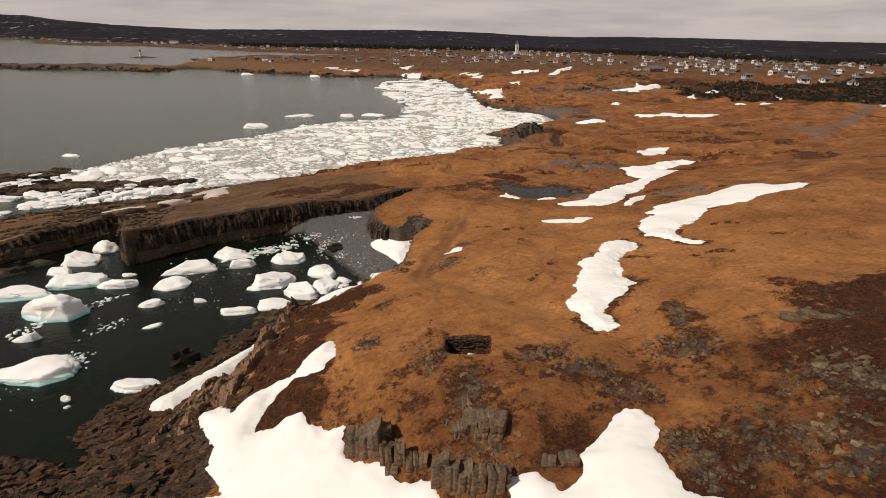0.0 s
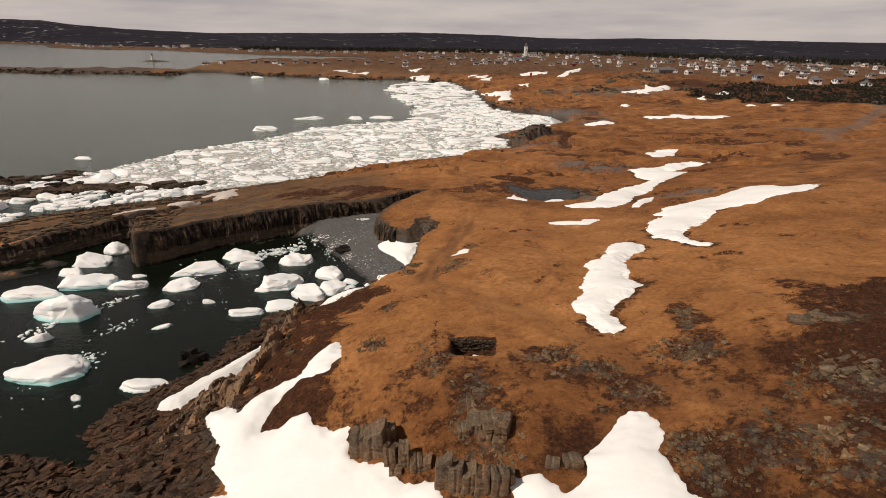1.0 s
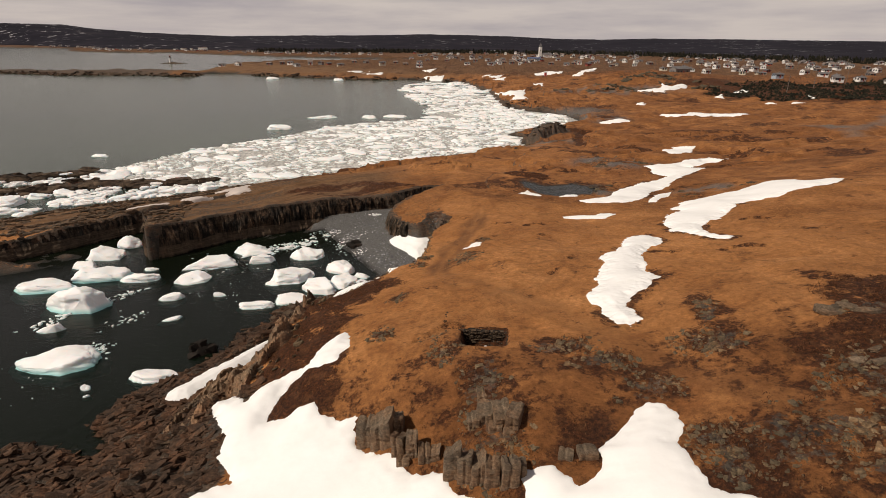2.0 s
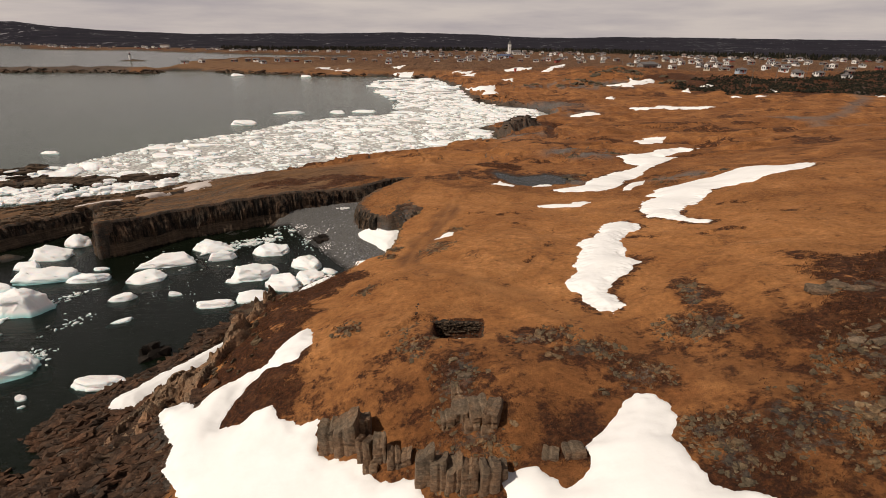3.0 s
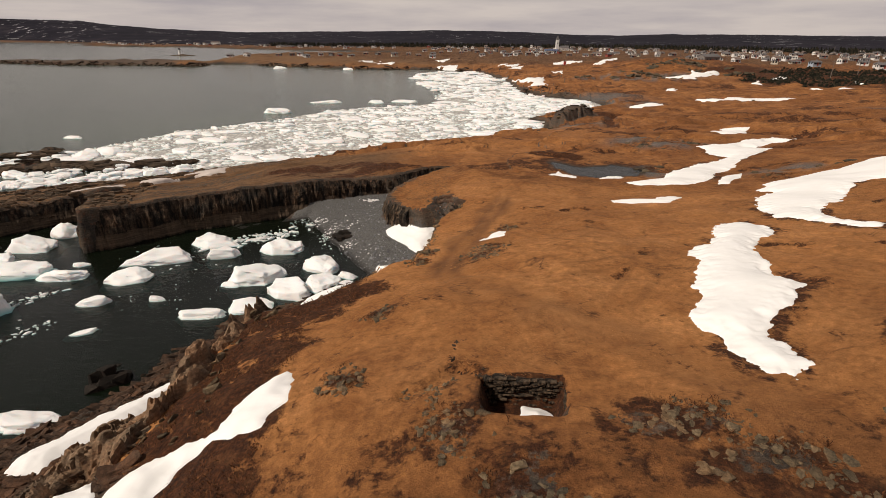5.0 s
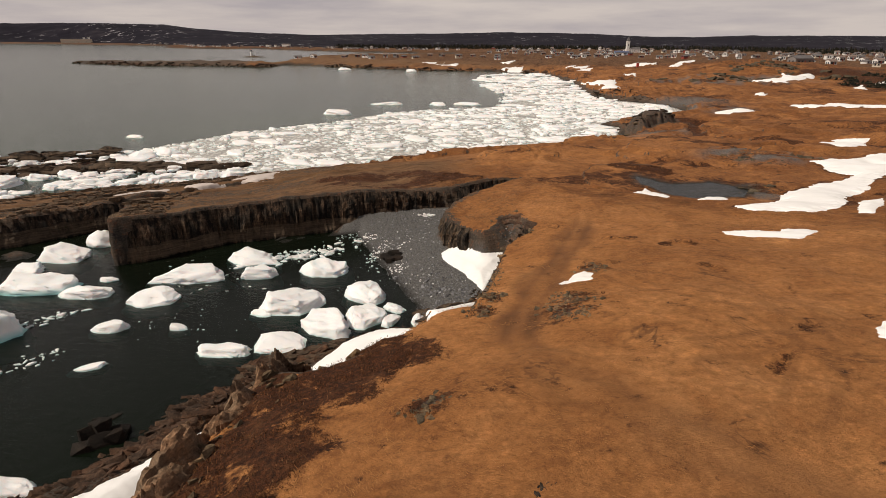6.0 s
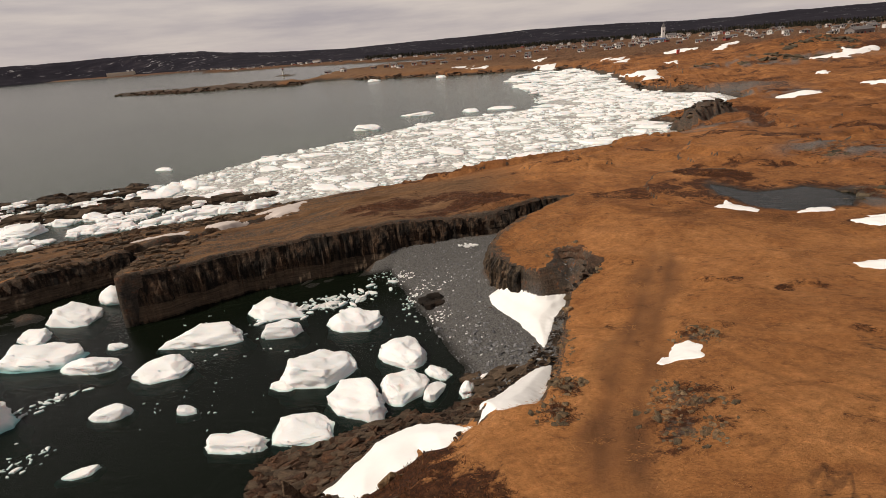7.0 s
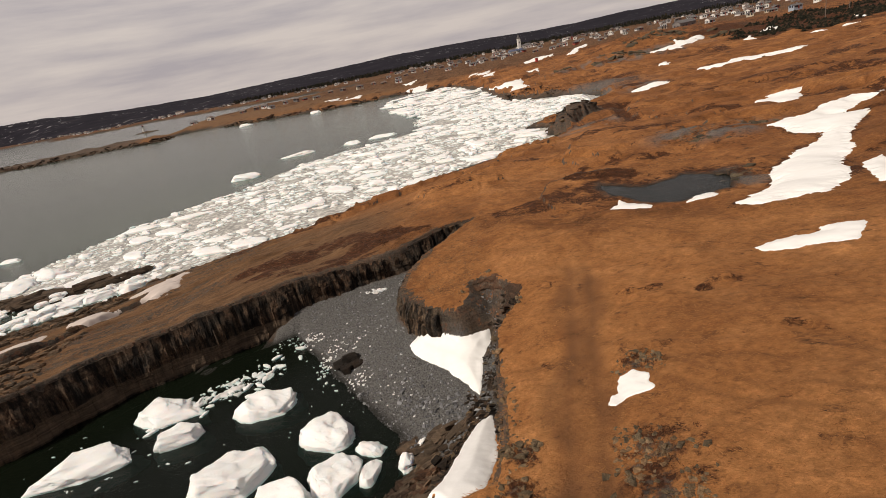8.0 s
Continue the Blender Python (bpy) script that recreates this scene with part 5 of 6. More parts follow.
def scatter(name, count, choose, meshes, low, high, seed, label, category, lean=20.0, turn=None, power=2.0, sink=0.12):
    """Many stones joined into one mesh; choose(x, y arrays) keeps those that lie right. The ground carries them."""
    rng = np.random.default_rng(seed)
    box, test = choose
    xs, ys = rng.uniform(box[0], box[2], count), rng.uniform(box[1], box[3], count)
    z, a, b, o, *_ = ground(xs, ys, True)
    ok = test(xs, ys, z, a, b, o)
    clear = np.full(count, 9.0)
    for ring, grow in zip(SNOWS, GROWN):
        clear = np.minimum(clear, -signed(xs, ys, ring) - grow)
    ok &= clear > 0.15
    shapes = [(np.array([v.co[:] for v in me.vertices]), [tuple(p.vertices) for p in me.polygons]) for me in meshes]
    verts, faces, base = [], [], 0
    for x, y, h, room in zip(xs[ok], ys[ok], z[ok], clear[ok]):
        co, fs = shapes[rng.integers(len(shapes))]
        w = min(low + (high - low) * rng.random() ** power, max(low, 1.3 * room))
        spin = rng.uniform(0, 360) if turn is None else turn + rng.normal() * 14
        m = np.array(Euler([radians(rng.uniform(-lean, lean)), radians(rng.uniform(-lean, lean)), radians(spin)]).to_matrix())
        verts.append((co * w) @ m.T + np.array([x, y, h - sink * w]))
        faces += [tuple(i + base for i in f) for f in fs]
        base += len(co)
    ob = new(name, mesh_of(name, np.concatenate(verts), faces, meshes[0].materials[0], False))
    return tagged(ob, label, category, kind="stuff")


scatter("shore_rubble", 22000, ((-36, 40, -12, 80), lambda x, y, z, a, b, o: ((a > 3.6) & (b < 0.5)) | ((y < 51) & (x < -14) & (a > -6) & (b < 0.5))), REDS, 0.10, 1.0, 31,
        "broken slabs of dark reddish rock along the shore", "rocks", 32, 32, 3.0)
scatter("bluff_crags", 2200, ((-26, 46, -8, 84), lambda x, y, z, a, b, o: (a > 0.2) & (a < 6) & (y < 83) & (vnoise(x / 2.0, y / 2.0, 501) > 0.5)), CRAGS, 0.10, 0.5, 33,
        "jutting brown crags on a heathy bluff", "rocks", 25, 55, 3.2)
scatter("moor_rubble", 52000, ((-12, 36, 34, 84), lambda x, y, z, a, b, o: (a < 0) & (np.max([np.exp(-(np.hypot(x - sx, y - sy) / sr) ** 2) for sx, sy, sr in STONY[:20]], axis=0)
        * (vnoise(x / 0.7, y / 0.7, 505) > 0.5) > 0.3)), STONES, 0.05, 0.42, 35, "scattered grey rubble among dry grass and heath", "rocks", 25, None, 2.0, 0.2)
scatter("bank_rocks", 4200, ((-100, 100, 34, 270), lambda x, y, z, a, b, o: (o > -2.2) & (o < 0.8)), STONES, 0.3, 1.4, 37, "dark rocks along the waterline of the bay", "rocks", 30, None, 2.0)
scatter("skerry_rocks", 5000, ((-140, 84, -58, 132), lambda x, y, z, a, b, o: (o > 0) & (z > 0.1)), DARKS, 0.6, 3.6, 39, "dark broken rock ledges awash offshore", "rocks", 7, 32, 2.0)
scatter("spit_rocks", 9000, ((-430, 380, -150, 450), lambda x, y, z, a, b, o: (o > -5) & (o < 1.5) & (vnoise(x / 9, y / 9, 513) > 0.3)), DARKS, 0.8, 3.4, 85, "dark rocks along the edge of a low spit", "rocks", 25, None, 2.0)
scatter("strip_rocks", 8000, ((-80, 76, -40, 122), lambda x, y, z, a, b, o: (a < 0) & (o < -0.3) & (vnoise((0.64 * y + 0.77 * x) / 7, (0.77 * y - 0.64 * x) / 1.2, 507) > 0.5) & (x + 0.3 * y < -18)), CRAGS, 0.15, 0.75, 41,
        "thin slabs of brown rock on a grassy ledge", "rocks", 8, 40, 2.0)
scatter("alcove_rocks", 2600, ((-16, 74, -5, 100), lambda x, y, z, a, b, o: (a > -0.4) & (a < 2.6) & (vnoise(x / 1.3, y / 1.3, 509) > 0.35) & ((x > -10) | (y < 82)) & (np.hypot(x + 7.6, y - 91.5) > 2.4)), STONES, 0.06, 0.6, 43, "loose rocks along a crumbling cliff edge", "rocks", 30, None, 3.0)


def shingle_material():
    s = Shade("shingle")
    c = s.ramp(s.island(), (0.0, (0.07, 0.07, 0.075)), (0.6, (0.14, 0.14, 0.145)), (0.93, (0.24, 0.24, 0.25)), (1.0, (0.5, 0.5, 0.5)))
    return s.done(c, 0.8)


PEBBLES = [hull_rock("pebble", 300 + k, 1.0, 0.8, 0.6, 9, 0.2) for k in range(6)]
for me in PEBBLES:
    me.materials[0] = shingle_material() if me is PEBBLES[0] else PEBBLES[0].materials[0]
scatter("beach_shingle", 16000, ((-28, 79, -7, 106), lambda x, y, z, a, b, o: (a > 0.9) & (b < 0.6) & (y > 80.5)), PEBBLES, 0.05, 0.3, 45, "grey shingle of a small steep beach", "shingle", 40, None, 4.0)


WET_ROCK = rock_material("wet_black_rock", 0.17, (1.0, 0.97, 0.95))


def beach_boulder(x, y, wide, deep, high, turn, label):
    """A large rock of several fused, bedded blocks."""
    ob = new("shore_boulder", None)
    ob.matrix_world = pose(x, y, max(height_at(x, y), -0.3) - 0.15, 0, 0, turn)
    rng = random.Random(int(x * 10))
    for k in range(6):
        bm = bmesh.new()
        bm.from_mesh(hull_rock("block", 400 + k + int(abs(x)), wide * rng.uniform(0.45, 0.8), deep * rng.uniform(0.4, 0.8), high * rng.uniform(0.5, 1.05), 16, 0.6))
        bmesh.ops.translate(bm, verts=bm.verts, vec=((k % 3 - 1) * wide * 0.27, (k // 3 - 0.5) * deep * 0.45, rng.uniform(-0.1, 0.05)))
        part("block", bm, WET_ROCK, ob)
    return tagged(ob, label, "boulder")


beach_boulder(-19.8, 92.4, 2.2, 1.9, 1.1, 30, "dark weathered boulder on a shingle beach")
beach_boulder(-27.8, 63.4, 2.4, 1.7, 2.1, 40, "dark low rock awash near the shore")
beach_boulder(-29.2, 65.0, 1.6, 0.9, 0.9, 50, "small dark rock awash near the shore")
beach_boulder(-11.8, 80.4, 1.6, 1.2, 0.7, 50, "dark boulder at the edge of a shingle beach")


def joint_column(bm, w, d, h, seed):
    """An upright block with rounded arrises, a split top and a few open cracks."""
    off, rng = Vector((seed * 1.7, seed * 0.9, seed * 2.3)), random.Random(seed)
    bmesh.ops.create_cube(bm, size=2.0)
    bmesh.ops.subdivide_edges(bm, edges=bm.edges[:], cuts=6, use_grid_fill=True)
    split, tilt_x, tilt_y = rng.uniform(-0.35, 0.35), rng.uniform(-0.16, 0.16), rng.uniform(-0.2, 0.1)
    cracks = [rng.uniform(-0.3, 0.75) for _ in range(2)]
    for v in bm.verts:
        c = v.co.copy()
        r = max(abs(c.x), abs(c.y))
        edge = (abs(c.x) * abs(c.y)) ** 3
        up = 0.5 + 0.5 * c.z
        slim = (1.0 - 0.10 * up - 0.06 * edge - 0.10 * max(0, c.z - 0.6)) * (1 + 0.07 * noise.noise(c * 1.3 + off))
        notch = sum(max(0, 1 - abs(c.z - z - 0.15 * c.x) / 0.16) for z in cracks) * 0.07 + max(0, 1 - abs(c.x - split) / 0.2) * 0.16 * (c.y < -0.9 or c.z > 0.9)
        top = tilt_x * c.x + tilt_y * c.y + (0.10 if c.x > split else 0.0)
        rough = 0.028 * noise.noise(c * 3.1 + off) + 0.016 * noise.noise(c * 7.0 + off)
        v.co = Vector((c.x * (slim - notch * (abs(c.x) > 0.9)) * w / 2 + rough * w, c.y * (slim - notch) * d / 2 + rough * d, (0.5 * c.z + 0.5 + top * max(0, c.z) - notch * (c.z > 0.9) * 0.5 + rough) * h))


def crag(label, blocks, stone=None):
    """An outcrop of upright, jointed blocks: x, y, width, depth, height, turn, lean."""
    x0, y0 = blocks[0][0], blocks[0][1]
    ob = new("rock_outcrop", None)
    ob.matrix_world = pose(x0, y0, height_at(x0, y0))
    for k, (x, y, w, d, h, turn, lean) in enumerate(blocks):
        bm = bmesh.new()
        joint_column(bm, w * 1.02, d * 1.08, h * (1.0 if h > 1.3 else 0.72), 900 + 7 * k + int(abs(x0) * 10))
        bm.transform(pose(x - x0, y - y0, height_at(x, y) - height_at(x0, y0) - 0.35, lean, 0, turn))
        part("block", bm, stone or ROCK, ob)
    return tagged(ob, label, "rock outcrop")


crag("jointed grey rock blocks standing out of a snowy bank", [
    (-6.4, 44.8, 1.1, 1.2, 1.7, 5, 8), (-5.3, 44.5, 1.3, 1.4, 1.9, -4, 8), (-4.6, 44.9, 0.8, 1.1, 1.4, 6, 8), (-4.2, 43.6, 0.8, 1.0, 1.5, -8, 10),
    (-3.5, 43.3, 0.7, 0.9, 1.5, 4, 10), (-2.8, 42.9, 0.7, 0.9, 1.3, 10, 10), (-3.9, 42.8, 0.8, 0.7, 0.9, 0, 6), (-2.2, 42.9, 0.6, 0.8, 1.0, 0, 8)])
crag("row of jointed grey rock columns above the snow", [
    (-1.2, 41.7, 0.95, 1.0, 1.9, 4, 8), (-0.5, 41.3, 0.8, 0.9, 1.7, -6, 8), (0.1, 41.1, 0.75, 0.9, 1.6, 5, 10), (0.8, 40.9, 0.8, 1.0, 1.5, 0, 10), (1.6, 40.7, 0.9, 1.0, 1.6, 8, 8),
    (2.1, 41.0, 0.6, 0.8, 1.3, 4, 8)])
crag("cluster of leaning grey rock slabs on brown turf", [
    (-0.3, 44.3, 0.7, 1.0, 0.9, 10, 6), (0.3, 44.5, 1.0, 1.2, 1.1, -5, 6), (1.15, 44.3, 1.05, 1.4, 1.15, 14, 12), (1.9, 44.0, 0.8, 1.6, 1.25, -14, 10), (0.9, 43.6, 0.8, 0.7, 0.7, 0, 4),
    (1.7, 43.2, 0.9, 0.5, 0.5, 5, 4)])
crag("low ridge of grey bedrock in brown turf", [
    (0.1, 46.4, 0.7, 1.3, 0.5, 5, 0), (0.5, 47.3, 0.8, 1.1, 0.45, -5, 0), (0.2, 45.6, 0.8, 1.0, 0.5, 8, 0), (-0.5, 47.6, 0.5, 0.8, 0.4, 20, 0)])
crag("grey rocks at the edge of a snow drift", [(5.3, 41.7, 1.0, 0.9, 0.9, 5, 5), (4.3, 41.6, 0.8, 0.7, 0.7, -10, 5)])
scatter("heath_slabs", 900, ((15.5, 42, 30, 56), lambda x, y, z, a, b, o: np.max([np.exp(-(np.hypot((x - sx) / 2, y - sy) / sr) ** 2) for sx, sy, sr in ((21.5, 51, 0.9), (19.5, 46, 1.0), (24, 47, 1.0), (21, 43.5, 0.8))], axis=0)
        * vnoise(x, y, 511) > 0.3), SLABS, 0.2, 1.1, 47, "bare grey rock slabs among dark red heath", "rocks", 8, 12, 2.0)
scatter("outcrop_rubble", 12000, ((-3, 35, 27, 58), lambda x, y, z, a, b, o: (a < 0) & (np.minimum.reduce([np.hypot((x - sx) / rx, (y - sy) / ry) for sx, sy, rx, ry in BARE]) + 0.6 * fbm(x / 0.9, y / 0.9, 2, 157) < 0.95) & (vnoise(x / 0.45, y / 0.45, 159) > 0.42)),
        STONES, 0.10, 0.58, 71, "fractured grey lichen-covered bedrock in thin turf", "rocks", 7, 25, 2.6, 0.20)
scatter("head_rocks", 1500, ((-10, 174, 34, 282), lambda x, y, z, a, b, o: np.minimum.reduce([line_distance(x, y, [(10.6, 181.5), (13.5, 187), (19, 195)], False), 1.5 + line_distance(x, y, [(1.5, 187), (5, 183), (8.5, 179)], False), line_distance(x, y, [(-4, 276), (7, 268), (22, 257)], False)]) < 3.6),
        DARKS, 0.3, 1.6, 49, "dark broken rocks of a low headland", "rocks", 25, None, 2.0)


FINS = [hull_rock("rock_fin", 320 + k, 1.5, 0.5, 0.9, 14, 0.5) for k in range(8)]
for me in FINS:
    me.materials[0] = MOOR_STONE


def heathy_bluff(x, y):
    return smooth(0.5 + (signed(x, y, HEATHS[3]) + 1.6 * fbm(x / 3, y / 3, 4, 103)) / 3.5)


scatter("heather_fins", 420, ((-20, 50, -8, 72), lambda x, y, z, a, b, o: (a > -1.5) & (a < 3.5) & (heathy_bluff(x, y) > 0.4) & (vnoise(x / 1.6, y / 1.6, 529) > 0.45)), FINS, 0.15, 0.7, 63, "pale tan rock fins jutting out of dark heather", "rocks", 35, 50, 2.0)
def fractured_bluff():
    """Jointed bedrock breaking through the slope between heath and shore, stepped along two sets of joints."""
    px, py = np.meshgrid(np.arange(-28, -9, 0.1), np.arange(46, 73, 0.1))
    z, a, b, _, _, _, _, south, _ = ground(px, py, True)
    strike = radians(66)
    u = math.cos(strike) * px + math.sin(strike) * py + 0.5 * fbm(px / 1.5, py / 1.5, 3, 551)
    w = -math.sin(strike) * px + math.cos(strike) * py + 0.5 * fbm(px / 1.7, py / 1.7, 3, 553)
    lift = 0.0
    for long, wide, high, seed in ((1.7, 0.75, 0.95, 561), (0.8, 0.42, 0.50, 571), (0.36, 0.22, 0.24, 581)):
        i = np.floor(w / wide)
        j = np.floor(u / long + 0.5 * i + 0.3 * vnoise(w, u, seed))
        k = vnoise(i * 7.3 + 0.5, j * 5.1 + 0.5, seed + 1)
        lift = lift + high * (k - 0.45) + 0.55 * high * (vnoise(i * 3.7 + 0.5, j * 9.1 + 0.5, seed + 2) - 0.35) * (w / wide - i - 0.5)
    cliff = 0.35 + south * 4.95 * (1 - 0.40 * smooth((py - 64) / 4))
    drop = a / cliff
    clear = np.full(px.shape, 9.0)
    for ring, grow in zip(SNOWS, GROWN):
        clear = np.minimum(clear, -signed(px, py, ring) - grow)
    band = smooth((drop + 0.05) / 0.25) * smooth((1.35 - drop) / 0.3) * smooth((clear - 0.1) / 0.6) * (b < 0.4) * smooth((py - 47 + 2.2 * fbm(px / 2, py / 2, 3, 595)) / 2.5)
    band = band * smooth((vnoise(px / 2.1, py / 2.1, 591) + 0.8 * smooth((drop - 0.15) / 0.3) - 0.42) / 0.2)
    butt = 0.9 * np.exp(-(line_distance(px, py, [(-17.2, 62.2), (-17.9, 64), (-18, 65.4)], False) / 1.1) ** 2) + 0.6 * np.exp(-(line_distance(px, py, [(-16.9, 58), (-16.4, 55), (-15.7, 52)], False) / 0.7) ** 2)
    top = z - 0.25 + band * (0.60 + butt + (1.2 - 0.35 * smooth((py - 65) / 3)) * np.maximum(lift, -0.2)) + 0.05 * fbm(px / 0.3, py / 0.3, 2, 593)
    keep = (top > z - 0.12) & (band > 0.02)
    c = keep[:-1, :-1] | keep[1:, :-1] | keep[:-1, 1:] | keep[1:, 1:]
    me, _ = sheet("bluff", px, py, top, c, BLUFF_ROCK, False)
    return tagged(new("bluff", me), "rugged fractured brown bedrock bluff above the shore", "cliff", kind="structure")


fractured_bluff()
scatter("edge_crags", 5200, ((-24, 50, -10, 79), lambda x, y, z, a, b, o: (a > 1.2) & (a < 6.5) & (z > 0.4) & (y < 72) & (vnoise(x / 1.4, y / 1.4, 525) > 0.3 + 0.25 * (a < 2.2))), CRAGS, 0.08, 0.5, 57,
        "steep fractured brown crags at the edge of a bluff", "rocks", 22, 58, 2.6)
scatter("moor_blocks", 3600, ((-9, 64, 2, 85), lambda x, y, z, a, b, o: (a < 0) & (np.minimum.reduce([np.hypot((x - sx) / rx, (y - sy) / ry) for sx, sy, rx, ry in ((-2.4, 71.2, 1.5, 1.8), (-2.2, 68.8, 1.3, 1.1), (-1.0, 76.8, 1.4, 1.3), (-7.0, 76.0, 0.4, 7.0), (-7.3, 70.8, 0.7, 1.4))]) + 0.5 * fbm(x, y, 2, 527) < 0.8)), STONES, 0.06, 0.34, 59,
        "angular grey-green rubble half sunk in turf", "rocks", 20, None, 2.0, 0.24)
scatter("brow_rocks", 5200, ((-18, 66, -5, 91), lambda x, y, z, a, b, o: (a > -0.15) & (a < 2.4) & (vnoise(x / 0.9, y / 0.9, 531) > 0.25 + 0.3 * (a < 0.3))), DARKS, 0.10, 0.65, 65, "dark crumbling rocks under a turf brow", "rocks", 25, None, 2.2)
scatter("cove_ledges", 4200, ((-26, 70, -8, 83), lambda x, y, z, a, b, o: (a > 1.0) & (b < 0.5) & (z < 4.2)), DARKS, 0.15, 1.1, 61, "dark fractured ledges above the water", "rocks", 18, 30, 2.4)
scatter("beach_stones", 900, ((-20, 80.5, -8, 90), lambda x, y, z, a, b, o: (a > 0.9) & (b < 0.3) & (vnoise(x / 2, y / 2, 533) + 0.06 * (84 - y) > 0.45)), PEBBLES, 0.15, 0.5, 67, "larger grey stones on the shingle", "stones", 30, None, 2.0)
scatter("knoll_crags", 2600, ((20, 290, 130, 392), lambda x, y, z, a, b, o: (fbm(x / 12, y / 7, 3, 521) > 0.12) & (np.minimum.reduce([np.hypot((x - sx) / rx, (y - sy) / ry) for sx, sy, rx, ry in ((62, 322, 36, 12), (85, 350, 20, 12), (105, 345, 18, 22))]) < 1)),
        GREYS, 0.6, 3.2, 53, "grey-green crags on a low knoll of the moor", "rocks", 20, 10, 2.0)
scatter("hollow_slabs", 1500, ((14, 98, 46, 140), lambda x, y, z, a, b, o: (fbm(x / 4, y / 2.5, 3, 523) > 0.1) & (np.minimum.reduce([np.hypot((x - sx) / rx, (y - sy) / ry) for sx, sy, rx, ry in ((24.5, 131, 8.5, 6), (18, 108.5, 3.4, 4), (35, 104, 6, 3), (29.5, 99.5, 3.5, 1.6))]) < 1)),
        GREYS, 0.15, 0.9, 55, "low slabs of grey rock in a wet hollow", "rocks", 8, 10, 2.5)


# ---- cliff faces round the cove ----
def cliff_face(name, line, label, depth=0.45, seed=0, step=0.11, stone=None, drop=None):
    """A ribbed rock face hung along a stretch of the cliff top: upright joints above, level beds below."""
    pts = [Vector((*p, 0)) for p in line]
    for _ in range(2):
        pts = [pts[0]] + [q for a, b in zip(pts, pts[1:]) for q in (a.lerp(b, 0.25), a.lerp(b, 0.75))] + [pts[-1]]
    run = [0.0]
    for a, b in zip(pts, pts[1:]):
        run.append(run[-1] + (b - a).length)
    s = np.arange(0, run[-1], step)
    x, y = np.interp(s, run, [p.x for p in pts]), np.interp(s, run, [p.y for p in pts])
    tx, ty = np.gradient(x), np.gradient(y)
    for _ in range(6):
        tx, ty = (tx + np.roll(tx, 1) + np.roll(tx, -1)) / 3, (ty + np.roll(ty, 1) + np.roll(ty, -1)) / 3
    n = np.hypot(tx, ty) + 1e-9
    nx, ny = ty / n, -tx / n
    z1 = ground(x - nx * 0.8, y - ny * 0.8) - 0.14
    z0 = np.minimum(ground(x + nx * 1.5, y + ny * 1.5), z1) - 0.35
    z0 = np.maximum(z0, z1 - drop) if drop else z0
    rows = 26
    v = np.linspace(0, 1, rows)[:, None]
    warp = s[None, :] + 0.35 * fbm(s[None, :] / 2 + 0 * v, v * 2 + 0 * s[None, :], 2, seed + 1)
    wide = np.floor(warp / 0.85 + 0.5 * vnoise(warp / 3, 0 * warp, seed + 2))
    thin = np.floor(warp / 0.31)
    ribs = vnoise(wide * 7.7 + 0.5, 0 * wide + 0.5, seed + 3) - 0.5 + 0.45 * (vnoise(thin * 5.3 + 0.5, 0 * thin + np.floor(v * 5) + 0.5, seed + 4) - 0.5)
    cleft = np.maximum(0, vnoise(warp / 0.55, v * 0.6, seed + 6) - 0.72) * 2.2
    beds = np.floor(v * 9 + 0.6 * vnoise(s[None, :] / 6, 0 * s[None, :], seed + 8))
    ledge = (vnoise(0 * s[None, :] + 0.5 + 0 * v, beds * 3.1 + 0.5, seed + 5) - 0.5) * 0.22
    out = 0.5 + depth * (ribs * (0.35 + 0.65 * smooth((v - 0.25) / 0.3)) - cleft * smooth((v - 0.2) / 0.3)) + ledge + 0.5 * (1 - v) ** 2 + 0.10 * fbm(s[None, :] / 0.4 + 0 * v, v * 9 + 0 * s[None, :], 2, seed + 7) + 0.32 * fbm(s[None, :] / 1.7 + 0 * v, v * 2.5 + 0 * s[None, :], 2, seed + 14)
    out = out * (1 - 0.8 * smooth((v - 0.66) / 0.3)) + 0.25 * (vnoise(s[None, :] / 0.6 + 0 * v, v * 5 + 0 * s[None, :], seed + 12) - 0.5) * smooth((v - 0.7) / 0.2)
    out = np.where(v > 0.97, -0.9, out)
    px, py = x + nx * out, y + ny * out
    pz = z0 + (z1 - z0) * np.minimum(v * 1.02, 1) * (1 + 0 * out) + 0.08 * fbm(s[None, :] / 0.8 + 0 * v, v * 3 + 0 * s[None, :], 2, seed + 9) * (v < 0.95)
    me, _ = sheet(name, px, py, pz, np.ones((rows - 1, len(s) - 1), bool), stone or ROCK, False)
    return tagged(new(name, me), label, "cliff", kind="structure")


def stretch_of(a, b):
    return CREST[CREST.index(a):CREST.index(b) + 1]


cliff_face("cliff_1", stretch_of((-75, 73), (-53.5, 95)), "dark low rock cliff of a ledge by the sea", 0.5, 601, stone=SLATE)
cliff_face("cliff_2", stretch_of((-53.5, 95), (-12.4, 110.4)), "dark upright jointed rock wall above the cove", 0.85, 621, stone=SLATE)
cliff_face("cliff_3", stretch_of((-12.4, 110.4), (-10.4, 91.2)), "grey rock face of a small headland above a beach", 1.3, 641, stone=HEAD_ROCK)
cliff_face("cliff_4", stretch_of((-9.6, 92.4), (-6.4, 88)), "low crumbling scarp under overhanging turf", 0.4, 661, stone=REDROCK, drop=0.8)


